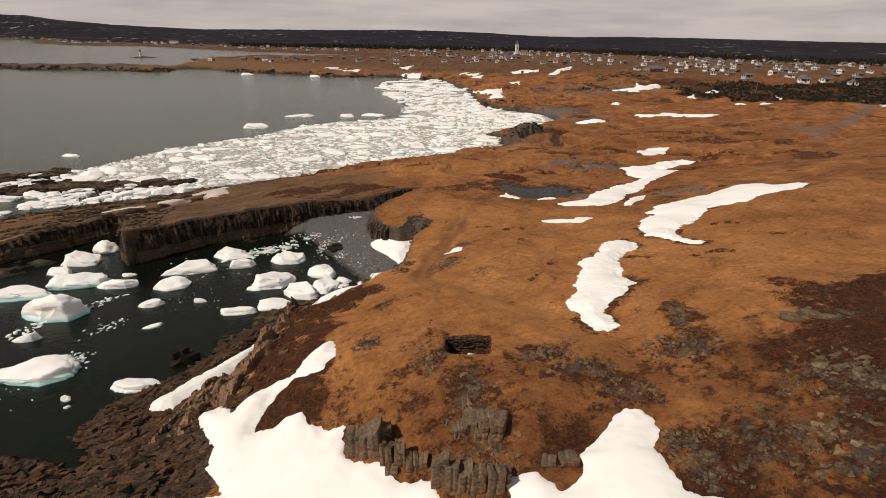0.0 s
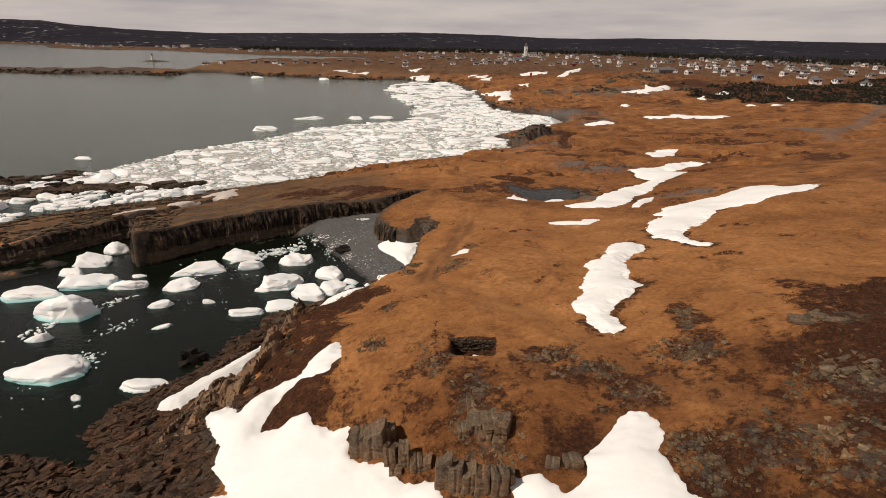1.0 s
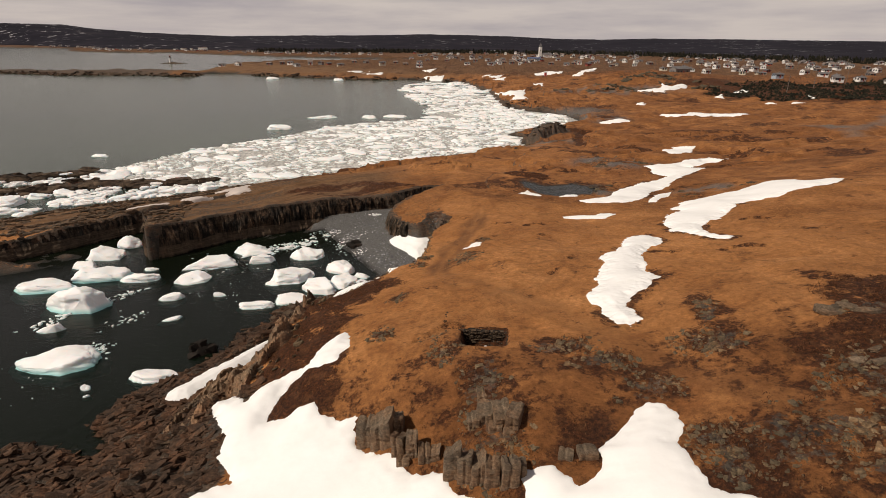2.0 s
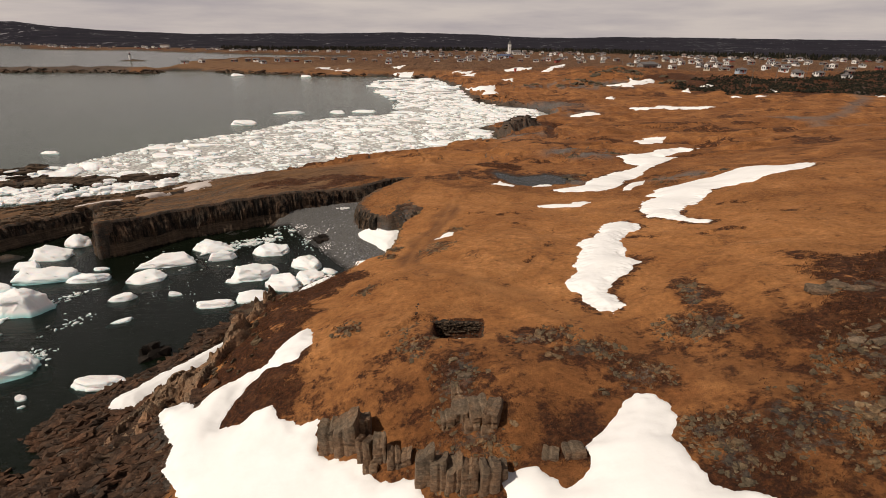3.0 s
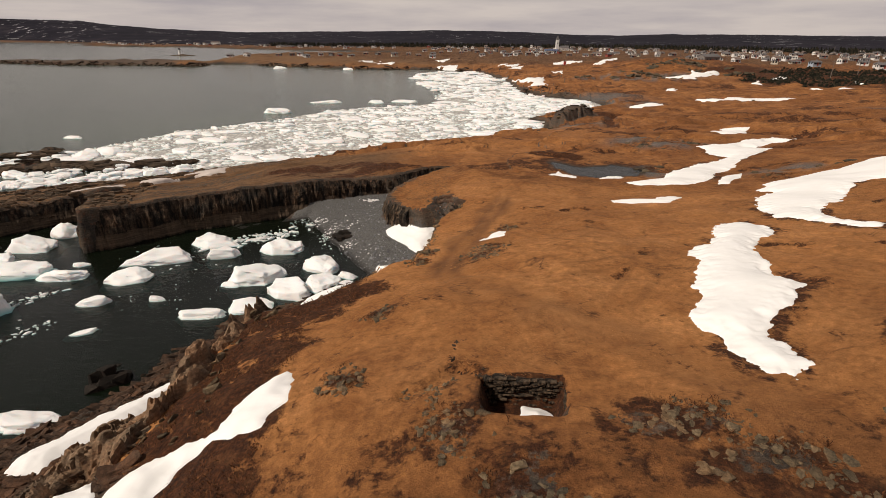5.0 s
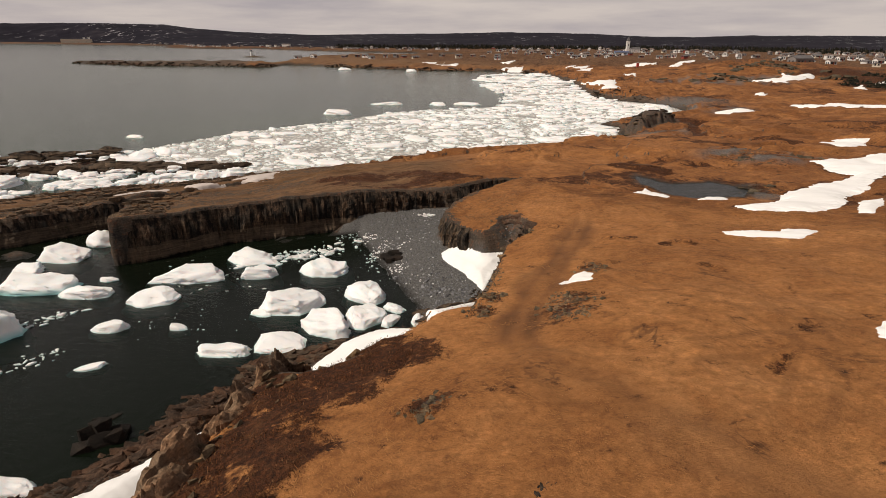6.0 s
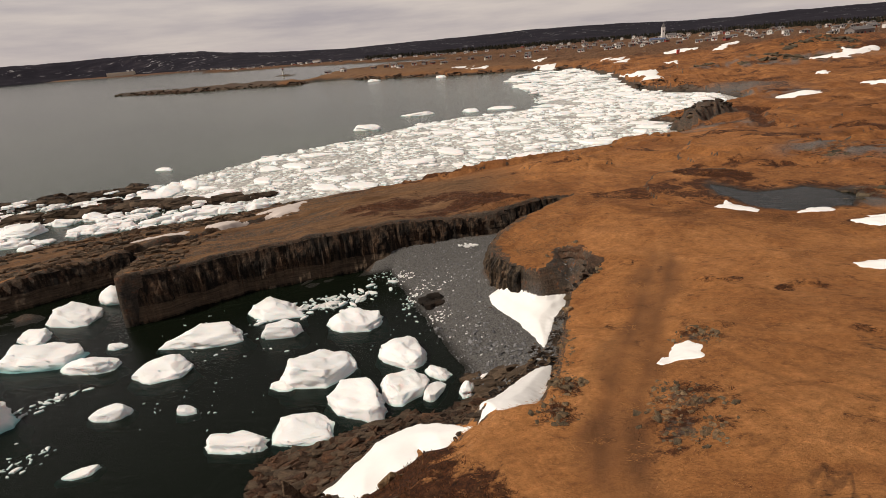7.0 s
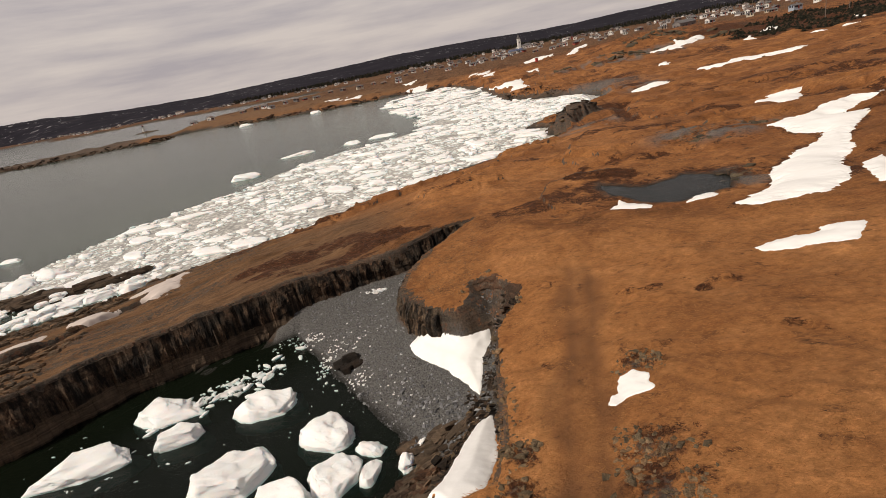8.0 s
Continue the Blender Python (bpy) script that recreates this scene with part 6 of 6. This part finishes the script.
# ---- the old stone-walled pit in the turf ----
def stone_pit(x, y, wide, turn):
    """A dry-stone wall in courses, set into the bank, each stone a part."""
    ob = new("stone_wall", None)
    z = height_at(x, y + 0.5)
    ob.matrix_world = pose(x, y, z - 1.15, 0, 0, turn)
    rng = random.Random(77)
    blocks = [hull_rock("stone", 700 + k, 1.0, 1.0, 1.0, 26, 0.85) for k in range(8)]
    for me in blocks:
        me.materials[0] = HEAD_ROCK
    for _, length, px, py, rot in (("back", wide, -wide / 2, 0.0, 0), ("end", 1.5, wide / 2 + 0.2, -1.5, 84)):
        level = 0.0
        while level < 1.06:
            high, at = rng.uniform(0.055, 0.115), rng.uniform(-0.2, 0)
            while at < length:
                w = rng.uniform(0.14, 0.62)
                st = new("stone", blocks[rng.randrange(8)])
                st.parent = ob
                c, s_ = math.cos(radians(rot)), math.sin(radians(rot))
                st.matrix_local = pose(px + (at + w / 2) * c, py + (at + w / 2) * s_ + rng.uniform(-0.09, 0.07), level + rng.uniform(-0.015, 0.015), rng.uniform(-4, 4), rng.uniform(-5, 5), rot + rng.uniform(-9, 9)) @ Matrix.Diagonal((w * 1.05, 0.42, high * rng.uniform(0.9, 1.3), 1))
                at += w
            level += high
    return tagged(ob, "old dry-stone wall of a sunken pit in turf", "stone wall")


stone_pit(0.05, 53.42, 2.9, 1)
scatter("pit_rubble", 2600, ((-5, 50, 0, 58), lambda x, y, z, a, b, o: np.minimum(line_distance(x, y, [(-1.1, 53.6), (-1.9, 54.0), (-2.6, 54.2)], False), 0.2 + line_distance(x, y, [(-2.8, 54.4), (-3.0, 55.4), (-2.9, 56.2), (-2.0, 56.8)], False)) + 0.3 * fbm(x / 0.5, y / 0.5, 2, 541) < 0.24),
        DARKS, 0.04, 0.24, 81, "dark rubble spilled beside a sunken pit", "rocks", 25, None, 2.0, 0.1)
scatter("turf_rubble", 2600, ((-5, 50, 0, 58), lambda x, y, z, a, b, o: np.minimum(line_distance(x, y, [(-2.9, 53.0), (-3.5, 52.7), (-4.4, 52.5)], False), 0.12 + line_distance(x, y, [(-3.0, 52.8), (-3.2, 51.8), (-3.4, 50.8)], False)) + 0.25 * fbm(x / 0.5, y / 0.5, 2, 543) < 0.26),
        STONES, 0.04, 0.26, 83, "grey rubble in torn turf", "rocks", 20, None, 2.0, 0.15)
snow_patch([(0.0, 52.3), (0.15, 53.0), (0.8, 53.1), (1.25, 52.7), (1.2, 51.9), (0.5, 51.7)], 0.25, 0.08, "small heap of snow on the floor of a pit", 0.1)


# ---- the village, the far shore, woods ----
WHITE_WALL = plain("white_clapboard", (0.78, 0.76, 0.73), 0.7, 0.1, 0.8)
CREAM_WALL = plain("cream_clapboard", (0.62, 0.55, 0.44), 0.7, 0.12, 0.8)
GREY_WALL = plain("weathered_boards", (0.20, 0.18, 0.17), 0.85, 0.25, 0.8)
BLUE_WALL = plain("pale_blue_boards", (0.35, 0.42, 0.50), 0.7, 0.12, 0.8)
RED_WALL = plain("red_ochre_boards", (0.30, 0.06, 0.04), 0.75, 0.2, 0.8)
DARK_ROOF = plain("grey_felt_roof", (0.13, 0.12, 0.12), 0.85, 0.3, 0.6)
BROWN_ROOF = plain("brown_shingle_roof", (0.20, 0.15, 0.125), 0.85, 0.3, 0.6)
BLUE_ROOF = plain("blue_metal_roof", (0.09, 0.115, 0.20), 0.5, 0.15, 0.6)
PANE = plain("dark_window_glass", (0.03, 0.035, 0.045), 0.12, 0.1, 0.6)
POLE_WOOD = plain("grey_pole_wood", (0.16, 0.13, 0.11), 0.9, 0.3, 3.0)


def box_bm(x, y, z, sx, sy, sz):
    bm = bmesh.new()
    bmesh.ops.create_cube(bm, size=1.0, matrix=Matrix.Translation((x, y, z + sz / 2)) @ Matrix.Diagonal((sx, sy, sz, 1)))
    return bm


def house(name, wide, deep, eave, ridge, wall_m, roof_m, label, category="house", group="houses of the village"):
    """A gabled wooden house: walls with gables, an overhanging roof, door, windows and chimney."""
    ob = new(name, None)
    w, d, eave, ridge = 0.34 * wide, 0.34 * deep, 0.78 * eave, 0.78 * eave + 0.42 * (ridge - eave)
    bm = bmesh.new()
    v = [bm.verts.new(c) for c in ((-w, -d, -1), (w, -d, -1), (w, d, -1), (-w, d, -1), (-w, -d, eave), (w, -d, eave), (w, d, eave), (-w, d, eave), (-w, 0, ridge), (w, 0, ridge))]
    for f in ((0, 1, 5, 4), (2, 3, 7, 6), (1, 2, 6, 9, 5), (3, 0, 4, 8, 7)):
        bm.faces.new([v[i] for i in f])
    part("wall", bm, wall_m, ob)
    bm = bmesh.new()
    o = 0.35
    drop = (ridge - eave) / d * o
    rows = []
    for x in (-w - o, w + o):
        rows.append([bm.verts.new(c) for c in ((x, -d - o, eave - drop), (x, 0, ridge + 0.05), (x, d + o, eave - drop), (x, d + o, eave - drop + 0.2), (x, 0, ridge + 0.27), (x, -d - o, eave - drop + 0.2))])
    for k in range(6):
        n = (k + 1) % 6
        bm.faces.new((rows[0][k], rows[0][n], rows[1][n], rows[1][k]))
    bm.faces.new(rows[0][::-1]), bm.faces.new(rows[1])
    part("roof", bm, roof_m, ob)
    part("chimney", box_bm(w * 0.4, 0.3, ridge - 0.4, 0.6, 0.6, 1.3), GREY_WALL, ob)
    part("door", box_bm(w * 0.1, -d - 0.02, 0.1, 0.95, 0.08, 2.05), RED_WALL, ob)
    for x in (-w * 0.62, -w * 0.22, w * 0.6):
        part("window", box_bm(x, -d - 0.02, 1.0, 1.0, 0.08, 1.2), PANE, ob)
    for y in (-d * 0.4, d * 0.4):
        part("window", box_bm(w + 0.02, y, 1.0, 0.08, 0.9, 1.2), PANE, ob)
        part("window", box_bm(-w - 0.02, y, 1.0, 0.08, 0.9, 1.2), PANE, ob)
    return tagged(ob, label, category, group)


def set_down(ob, x, y, turn, first=False):
    z = max(height_at(x, y), 0.6)
    if first:
        ob.matrix_world = pose(x, y, z, 0, 0, turn)
        return ob
    return copy_thing(ob, pose(x, y, z, 0, 0, turn))


KINDS = [house("house", 8, 6, 2.6, 4.4, WHITE_WALL, DARK_ROOF, "white clapboard house with a dark gabled roof"),
         house("house", 7, 6, 3.8, 5.6, WHITE_WALL, BROWN_ROOF, "tall white clapboard house with a brown roof"),
         house("house", 9, 6, 2.5, 4.0, CREAM_WALL, DARK_ROOF, "low cream wooden house with a dark roof"),
         house("house", 7, 5.5, 2.6, 4.3, GREY_WALL, BROWN_ROOF, "weathered grey wooden house with a brown roof"),
         house("house", 8, 6, 2.6, 4.3, BLUE_WALL, DARK_ROOF, "pale blue wooden house with a dark roof"),
         house("house", 6, 5, 2.5, 4.1, RED_WALL, DARK_ROOF, "red wooden house with a dark roof")]
FIRSTS = [(-252, 508), (152, 450), (177, 449), (-222, 543), (177, 396), (-170, 566)]
for ob, (x, y), turn in zip(KINDS, FIRSTS, (10, 20, 70, 0, 15, 40)):
    set_down(ob, x, y, turn, True)
village = random.Random(41)
placed = FIRSTS[:]
for kind, x, y, turn in ((1, -243, 521, 80), (3, -215, 558, 20), (0, -204, 551, 0), (0, -189, 527, 60), (1, -187, 560, 20), (3, -174, 553, 85), (2, -149, 534, 30), (3, -153, 600, 10), (3, -142, 606, 60), (2, -114, 558, 25),
                         (3, -110, 608, 0), (3, -93, 568, 20), (0, -73, 526, 0), (2, 185, 438, 5), (0, 217, 380, 25), (0, 194, 362, 0), (2, 284, 453, 20), (0, 252, 481, 0), (0, 278, 556, 20), (1, 206, 535, 30), (0, 220, 358, 80)):
    set_down(KINDS[kind], x, y, turn)
    placed.append((x, y))
while len(placed) < 385:
    zone = village.random()
    if zone < 0.36:
        k, r = radians(village.uniform(-9, 14)), village.uniform(560, 1040)
    elif zone < 0.72:
        k, r = radians(village.uniform(15, 44)), 430 + 440 * village.random() ** 0.8
    else:
        k = radians(village.uniform(-42, -11))
        r = float(np.interp(math.degrees(k), [-42, -39, -36, -30, -22, -11], [1640, 1600, 1230, 1170, 945, 850])) + village.uniform(12, 110)
    x, y = r * math.sin(k), r * math.cos(k)
    if any(math.hypot(x - a, y - b) < 12 for a, b in placed) or float(signed(np.array(x), np.array(y), BAY)) > -8:
        continue
    placed.append((x, y))
    set_down(KINDS[village.choice((0, 0, 0, 0, 1, 1, 1, 2, 3, 3, 3, 5))], x, y, village.choice((0, 20, 75, 95)) + village.uniform(-12, 12))

set_down(house("hall", 22, 11, 3.6, 6.2, BLUE_WALL, BLUE_ROOF, "large hall with pale walls and a blue roof", "hall", ""), 40, 700, 5, True)
plant = house("fish_plant", 118, 30, 12.5, 14, CREAM_WALL, GREY_WALL, "long pale fish plant with two stacks on the far shore", "plant", "")
for x in (20, 33):
    part("stack", box_bm(x, 0, 0, 6, 6, 15), WHITE_WALL, plant)
set_down(plant, -1492, 1452, 45, True)
set_down(house("old_house", 17, 9, 4.2, 7.4, GREY_WALL, DARK_ROOF, "large weathered dark house with a steep roof", "house", ""), 118, 402, 25, True)
set_down(house("hall", 24, 12, 6, 9, WHITE_WALL, BROWN_ROOF, "large white hall on a rise by the far shore", "hall", ""), -600, 1110, 10, True)


def church(x, y):
    ob = house("church", 18, 9, 5, 10, WHITE_WALL, DARK_ROOF, "white wooden church with a tall tower", "church", "")
    part("tower", box_bm(-10.5, 0, -1, 4, 4, 15), WHITE_WALL, ob)
    bm = bmesh.new()
    bmesh.ops.create_cone(bm, cap_ends=True, segments=4, radius1=3.1, radius2=0.1, depth=6, matrix=Matrix.Translation((-10.5, 0, 17)) @ Matrix.Rotation(radians(45), 4, "Z"))
    part("spire", bm, DARK_ROOF, ob)
    part("window", box_bm(-10.5, -2.02, 8, 1.0, 0.08, 2.4), PANE, ob)
    return set_down(ob, x, y, 15, True)


church(68, 862)


def lighthouse(x, y):
    """A white beacon tower on a rocky islet."""
    px, py = np.meshgrid(np.linspace(-17, 17, 60), np.linspace(-7, 7, 30))
    d = 1 - np.hypot(px / 16, py / 6)
    z = 1.6 * np.clip(d, -0.4, 1) + 0.35 * fbm(px / 3, py / 3, 3, 801)
    me, _ = sheet("islet", px + x, py + y, z, d[:-1, :-1] > -0.3, SLATE)
    tagged(new("islet", me), "low dark rocky islet", "islet", kind="structure")
    ob = new("lighthouse", None)
    ob.matrix_world = pose(x - 3, y, 1.2)
    for name, r1, r2, z0, h, m in (("tower", 1.5, 1.1, -0.5, 5.5, WHITE_WALL), ("gallery", 1.6, 1.6, 5.0, 0.25, DARK_ROOF), ("lantern", 0.8, 0.8, 5.25, 1.3, PANE), ("cap", 1.0, 0.05, 6.55, 0.8, RED_WALL)):
        bm = bmesh.new()
        bmesh.ops.create_cone(bm, cap_ends=True, segments=16, radius1=r1, radius2=r2, depth=h, matrix=Matrix.Translation((0, 0, z0 + h / 2)))
        part(name, bm, m, ob)
    tagged(ob, "small white lighthouse with a red cap on an islet", "lighthouse")


lighthouse(-369, 622)


def utility_pole(x, y, first=None):
    if first:
        return copy_thing(first, pose(x, y, height_at(x, y)))
    ob = new("utility_pole", None)
    bm = bmesh.new()
    bmesh.ops.create_cone(bm, cap_ends=True, segments=8, radius1=0.17, radius2=0.11, depth=10, matrix=Matrix.Translation((0, 0, 4)))
    part("pole", bm, POLE_WOOD, ob)
    part("crossarm", box_bm(0, 0, 8.1, 2.2, 0.12, 0.14), POLE_WOOD, ob)
    ob.matrix_world = pose(x, y, height_at(x, y))
    return tagged(ob, "wooden utility pole with a crossarm", "utility pole", "poles along the village road")


pole = utility_pole(165, 330)
for x, y in ((195, 355), (228, 372), (262, 385), (300, 398), (140, 305), (120, 470), (160, 490), (205, 505), (250, 520), (300, 540)):
    utility_pole(x, y, pole)


def small_red_object(x, y):
    """A small red object of unknown kind, given a hut's body, roof and door."""
    ob = new("trail_shelter", None)
    ob.matrix_world = pose(x, y, height_at(x, y) - 0.1, 0, 0, 10)
    paint = plain("bright_red_paint", (0.50, 0.03, 0.02), 0.6, 0.15, 1.0)
    part("body", box_bm(0, 0, 0, 1.5, 1.0, 2.3), paint, ob)
    bm = box_bm(0, 0, 2.3, 1.8, 1.3, 0.12)
    part("roof", bm, DARK_ROOF, ob)
    part("door", box_bm(0.1, -0.51, 0.1, 0.7, 0.05, 1.9), RED_WALL, ob)
    tagged(ob, "small bright red upright object on the open moor", "hut")


small_red_object(32, 414)


def spruce_material():
    s = Shade("spruce_green")
    c = s.ramp(s.island(), (0.0, (0.009, 0.010, 0.007)), (0.7, (0.022, 0.021, 0.014)), (1.0, (0.05, 0.036, 0.024)))
    return s.done(c, 0.95, Specular_IOR_Level=0.1)


def spruces(name, spots, low, high, seed, label, fat=1.0):
    """Small spruces: each a few ragged tiers round a stem."""
    rng = random.Random(seed)
    pieces = []
    for x, y, z in spots:
        h = rng.uniform(low, high)
        r = fat * h * rng.uniform(0.22, 0.36)
        v, f = [], []
        for k in range(3):
            base, n = len(v), 7
            top = z + h * (0.45 + 0.275 * k)
            foot = z + h * (0.04 + 0.28 * k)
            for i in range(n):
                a = 2 * math.pi * (i + rng.uniform(-0.3, 0.3)) / n
                q = r * (1 - 0.28 * k) * rng.uniform(0.6, 1.15)
                v.append((x + q * math.cos(a), y + q * math.sin(a), foot + rng.uniform(-0.06, 0.06) * h))
            v.append((x + rng.uniform(-0.1, 0.1) * r, y + rng.uniform(-0.1, 0.1) * r, top))
            f += [(base + i, base + (i + 1) % n, base + n) for i in range(n)]
        pieces.append((v, f))
    return tagged(joined(name, pieces, spruce_material()), label, "trees", kind="stuff")


def wooded(seed, count, box, keep):
    rng = np.random.default_rng(seed)
    xs, ys = rng.uniform(box[0], box[2], count), rng.uniform(box[1], box[3], count)
    z, a, b, o, *_ = ground(xs, ys, True)
    ok = keep(xs, ys) & (o < -4)
    return list(zip(xs[ok], ys[ok], z[ok]))


spruces("spruce_scrub", wooded(61, 15000, (100, 255, 330, 460), lambda x, y: (vnoise(x / 12, y / 8, 811) > 0.30) & (signed(x, y, HEATHS[6]) + 6 * fbm(x / 9, y / 9, 4, 103) > 0)), 0.3, 1.4, 63, "low dark spruce scrub on the moor", 3.4)
spruces("spruce_wood", wooded(65, 15000, (-450, 620, 800, 1150), lambda x, y: (vnoise(x / 40, y / 25, 813) > 0.25) & (np.hypot(x, y) > wood_edge(np.degrees(np.arctan2(x, y))) - 60) & (np.hypot(x, y) < wood_edge(np.degrees(np.arctan2(x, y))) + 40)), 4, 8, 67, "dark belt of spruces behind the village")
scatter("spit_rocks", 3000, ((-412, 405, -15, 450), lambda x, y, z, a, b, o: (o > -5) & (o < 3)), REDS, 0.8, 3.6, 69, "dark rocks along a low spit", "rocks", 20, None, 2.0)


# ---- dry grass and heath ----
def tuft_material(name, stops):
    s = Shade(name)
    return s.done(s.ramp(s.island(), *stops), 0.9, Specular_IOR_Level=0.15)


def tufts(name, count, box, keep, length, width, rise, material, label, category, seed, blades=3, spread=0.5):
    """Very many thin leaning blades, combed by the wind, in one mesh."""
    rng = np.random.default_rng(seed)
    xs, ys = rng.uniform(box[0], box[2], count), rng.uniform(box[1], box[3], count)
    z, a, b, o, p, t, *_ = ground(xs, ys, True)
    ok = keep(xs, ys, a, b, o, t) & (p < -0.3)
    for ring, grow in zip(SNOWS, GROWN):
        ok &= signed(xs, ys, ring) < -0.45 - grow
    xs, ys, z = np.repeat(xs[ok], blades), np.repeat(ys[ok], blades), np.repeat(z[ok], blades)
    n = len(xs)
    way = radians(205) + 1.3 * fbm(xs / 9, ys / 9, 2, 901) + 0.5 * fbm(xs / 2, ys / 2, 2, 903) + rng.normal(0, spread, n)
    size = length * rng.uniform(0.5, 1.3, n)
    up = rise * rng.uniform(0.5, 1.4, n)
    xs, ys = xs + rng.normal(0, 0.1, n), ys + rng.normal(0, 0.1, n)
    cx, cy = np.cos(way), np.sin(way)
    w = width * rng.uniform(0.6, 1.3, n) / 2
    base = np.stack([xs, ys, z - 0.02], -1)
    side = np.stack([-cy * w, cx * w, np.zeros(n)], -1)
    mid = base + np.stack([cx * size * 0.5, cy * size * 0.5, size * up], -1)
    tip = base + np.stack([cx * size, cy * size, size * up * 0.9], -1)
    co = np.stack([base - side, base + side, mid + side * 0.7, mid - side * 0.7, tip], 1).reshape(-1, 3)
    k = (np.arange(n) * 5)[:, None]
    me = bpy.data.meshes.new(name)
    me.vertices.add(n * 5)
    me.vertices.foreach_set("co", co.astype(np.float32).ravel())
    loops = np.concatenate([k + np.array([[0, 1, 2, 3]]), k + np.array([[3, 2, 4]])], 1)
    me.loops.add(n * 7)
    me.loops.foreach_set("vertex_index", loops.astype(np.int32).ravel())
    me.polygons.add(n * 2)
    me.polygons.foreach_set("loop_start", (np.arange(n)[:, None] * 7 + np.array([[0, 4]])).astype(np.int32).ravel())
    me.materials.append(material)
    me.update(calc_edges=True)
    return tagged(new(name, me), label, category, kind="stuff")


def heathy(x, y):
    return np.max([smooth(0.5 + (signed(x, y, ring) + 1.6 * fbm(x / 3, y / 3, 4, 103)) / 3.5) for ring in HEATHS[:6]]
                  + [0.6 * np.exp(-(np.hypot(x - sx, y - sy) / (1.7 * sr)) ** 2) for sx, sy, sr in STONY[:20]], axis=0)


STRAW = tuft_material("dry_straw", ((0.0, (0.24, 0.102, 0.036)), (0.3, (0.38, 0.168, 0.060)), (0.8, (0.47, 0.217, 0.080)), (1.0, (0.53, 0.265, 0.108))))
BROWN = tuft_material("dull_brown_grass", ((0.0, (0.07, 0.040, 0.022)), (0.6, (0.17, 0.105, 0.058)), (1.0, (0.30, 0.19, 0.11))))
HEATH = tuft_material("dark_heather", ((0.0, (0.020, 0.010, 0.005)), (0.5, (0.080, 0.027, 0.010)), (0.85, (0.14, 0.054, 0.020)), (1.0, (0.20, 0.11, 0.05))))
tufts("dry_grass", 135000, (-16, 36, 40, 112), lambda x, y, a, b, o, t: (a < -0.2) & (heathy(x, y) < 0.45) & ((t > 1.5) | (vnoise(x, y, 911) > 0.72)) & (vnoise(x / 2.2, y / 2.2, 909) > 0.25) & (y > 52 + 4 * vnoise(x / 3, y / 3, 917)),
      0.20, 0.020, 0.15, STRAW, "long dry straw-brown grass combed by the wind", "grass", 71)
tufts("strip_grass", 16000, (-60, 84, -8, 125), lambda x, y, a, b, o, t: (a < -0.2) & (o < -1.5) & (vnoise(x / 2, y / 2, 913) > 0.35), 0.30, 0.03, 0.22, BROWN, "dry brown grass on a rock ledge", "grass", 73)
tufts("heather", 130000, (-20, 36, 42, 120), lambda x, y, a, b, o, t: (a < 5) & (heathy(x, y) > 0.22 + 0.45 * vnoise(x / 0.5, y / 0.5, 919)) & (vnoise(x / 0.9, y / 0.9, 915) > 0.42 + 0.22 * (a > 0)), 0.12, 0.03, 0.8, HEATH, "dark red-brown heather", "heather", 75, 4, 2.0)
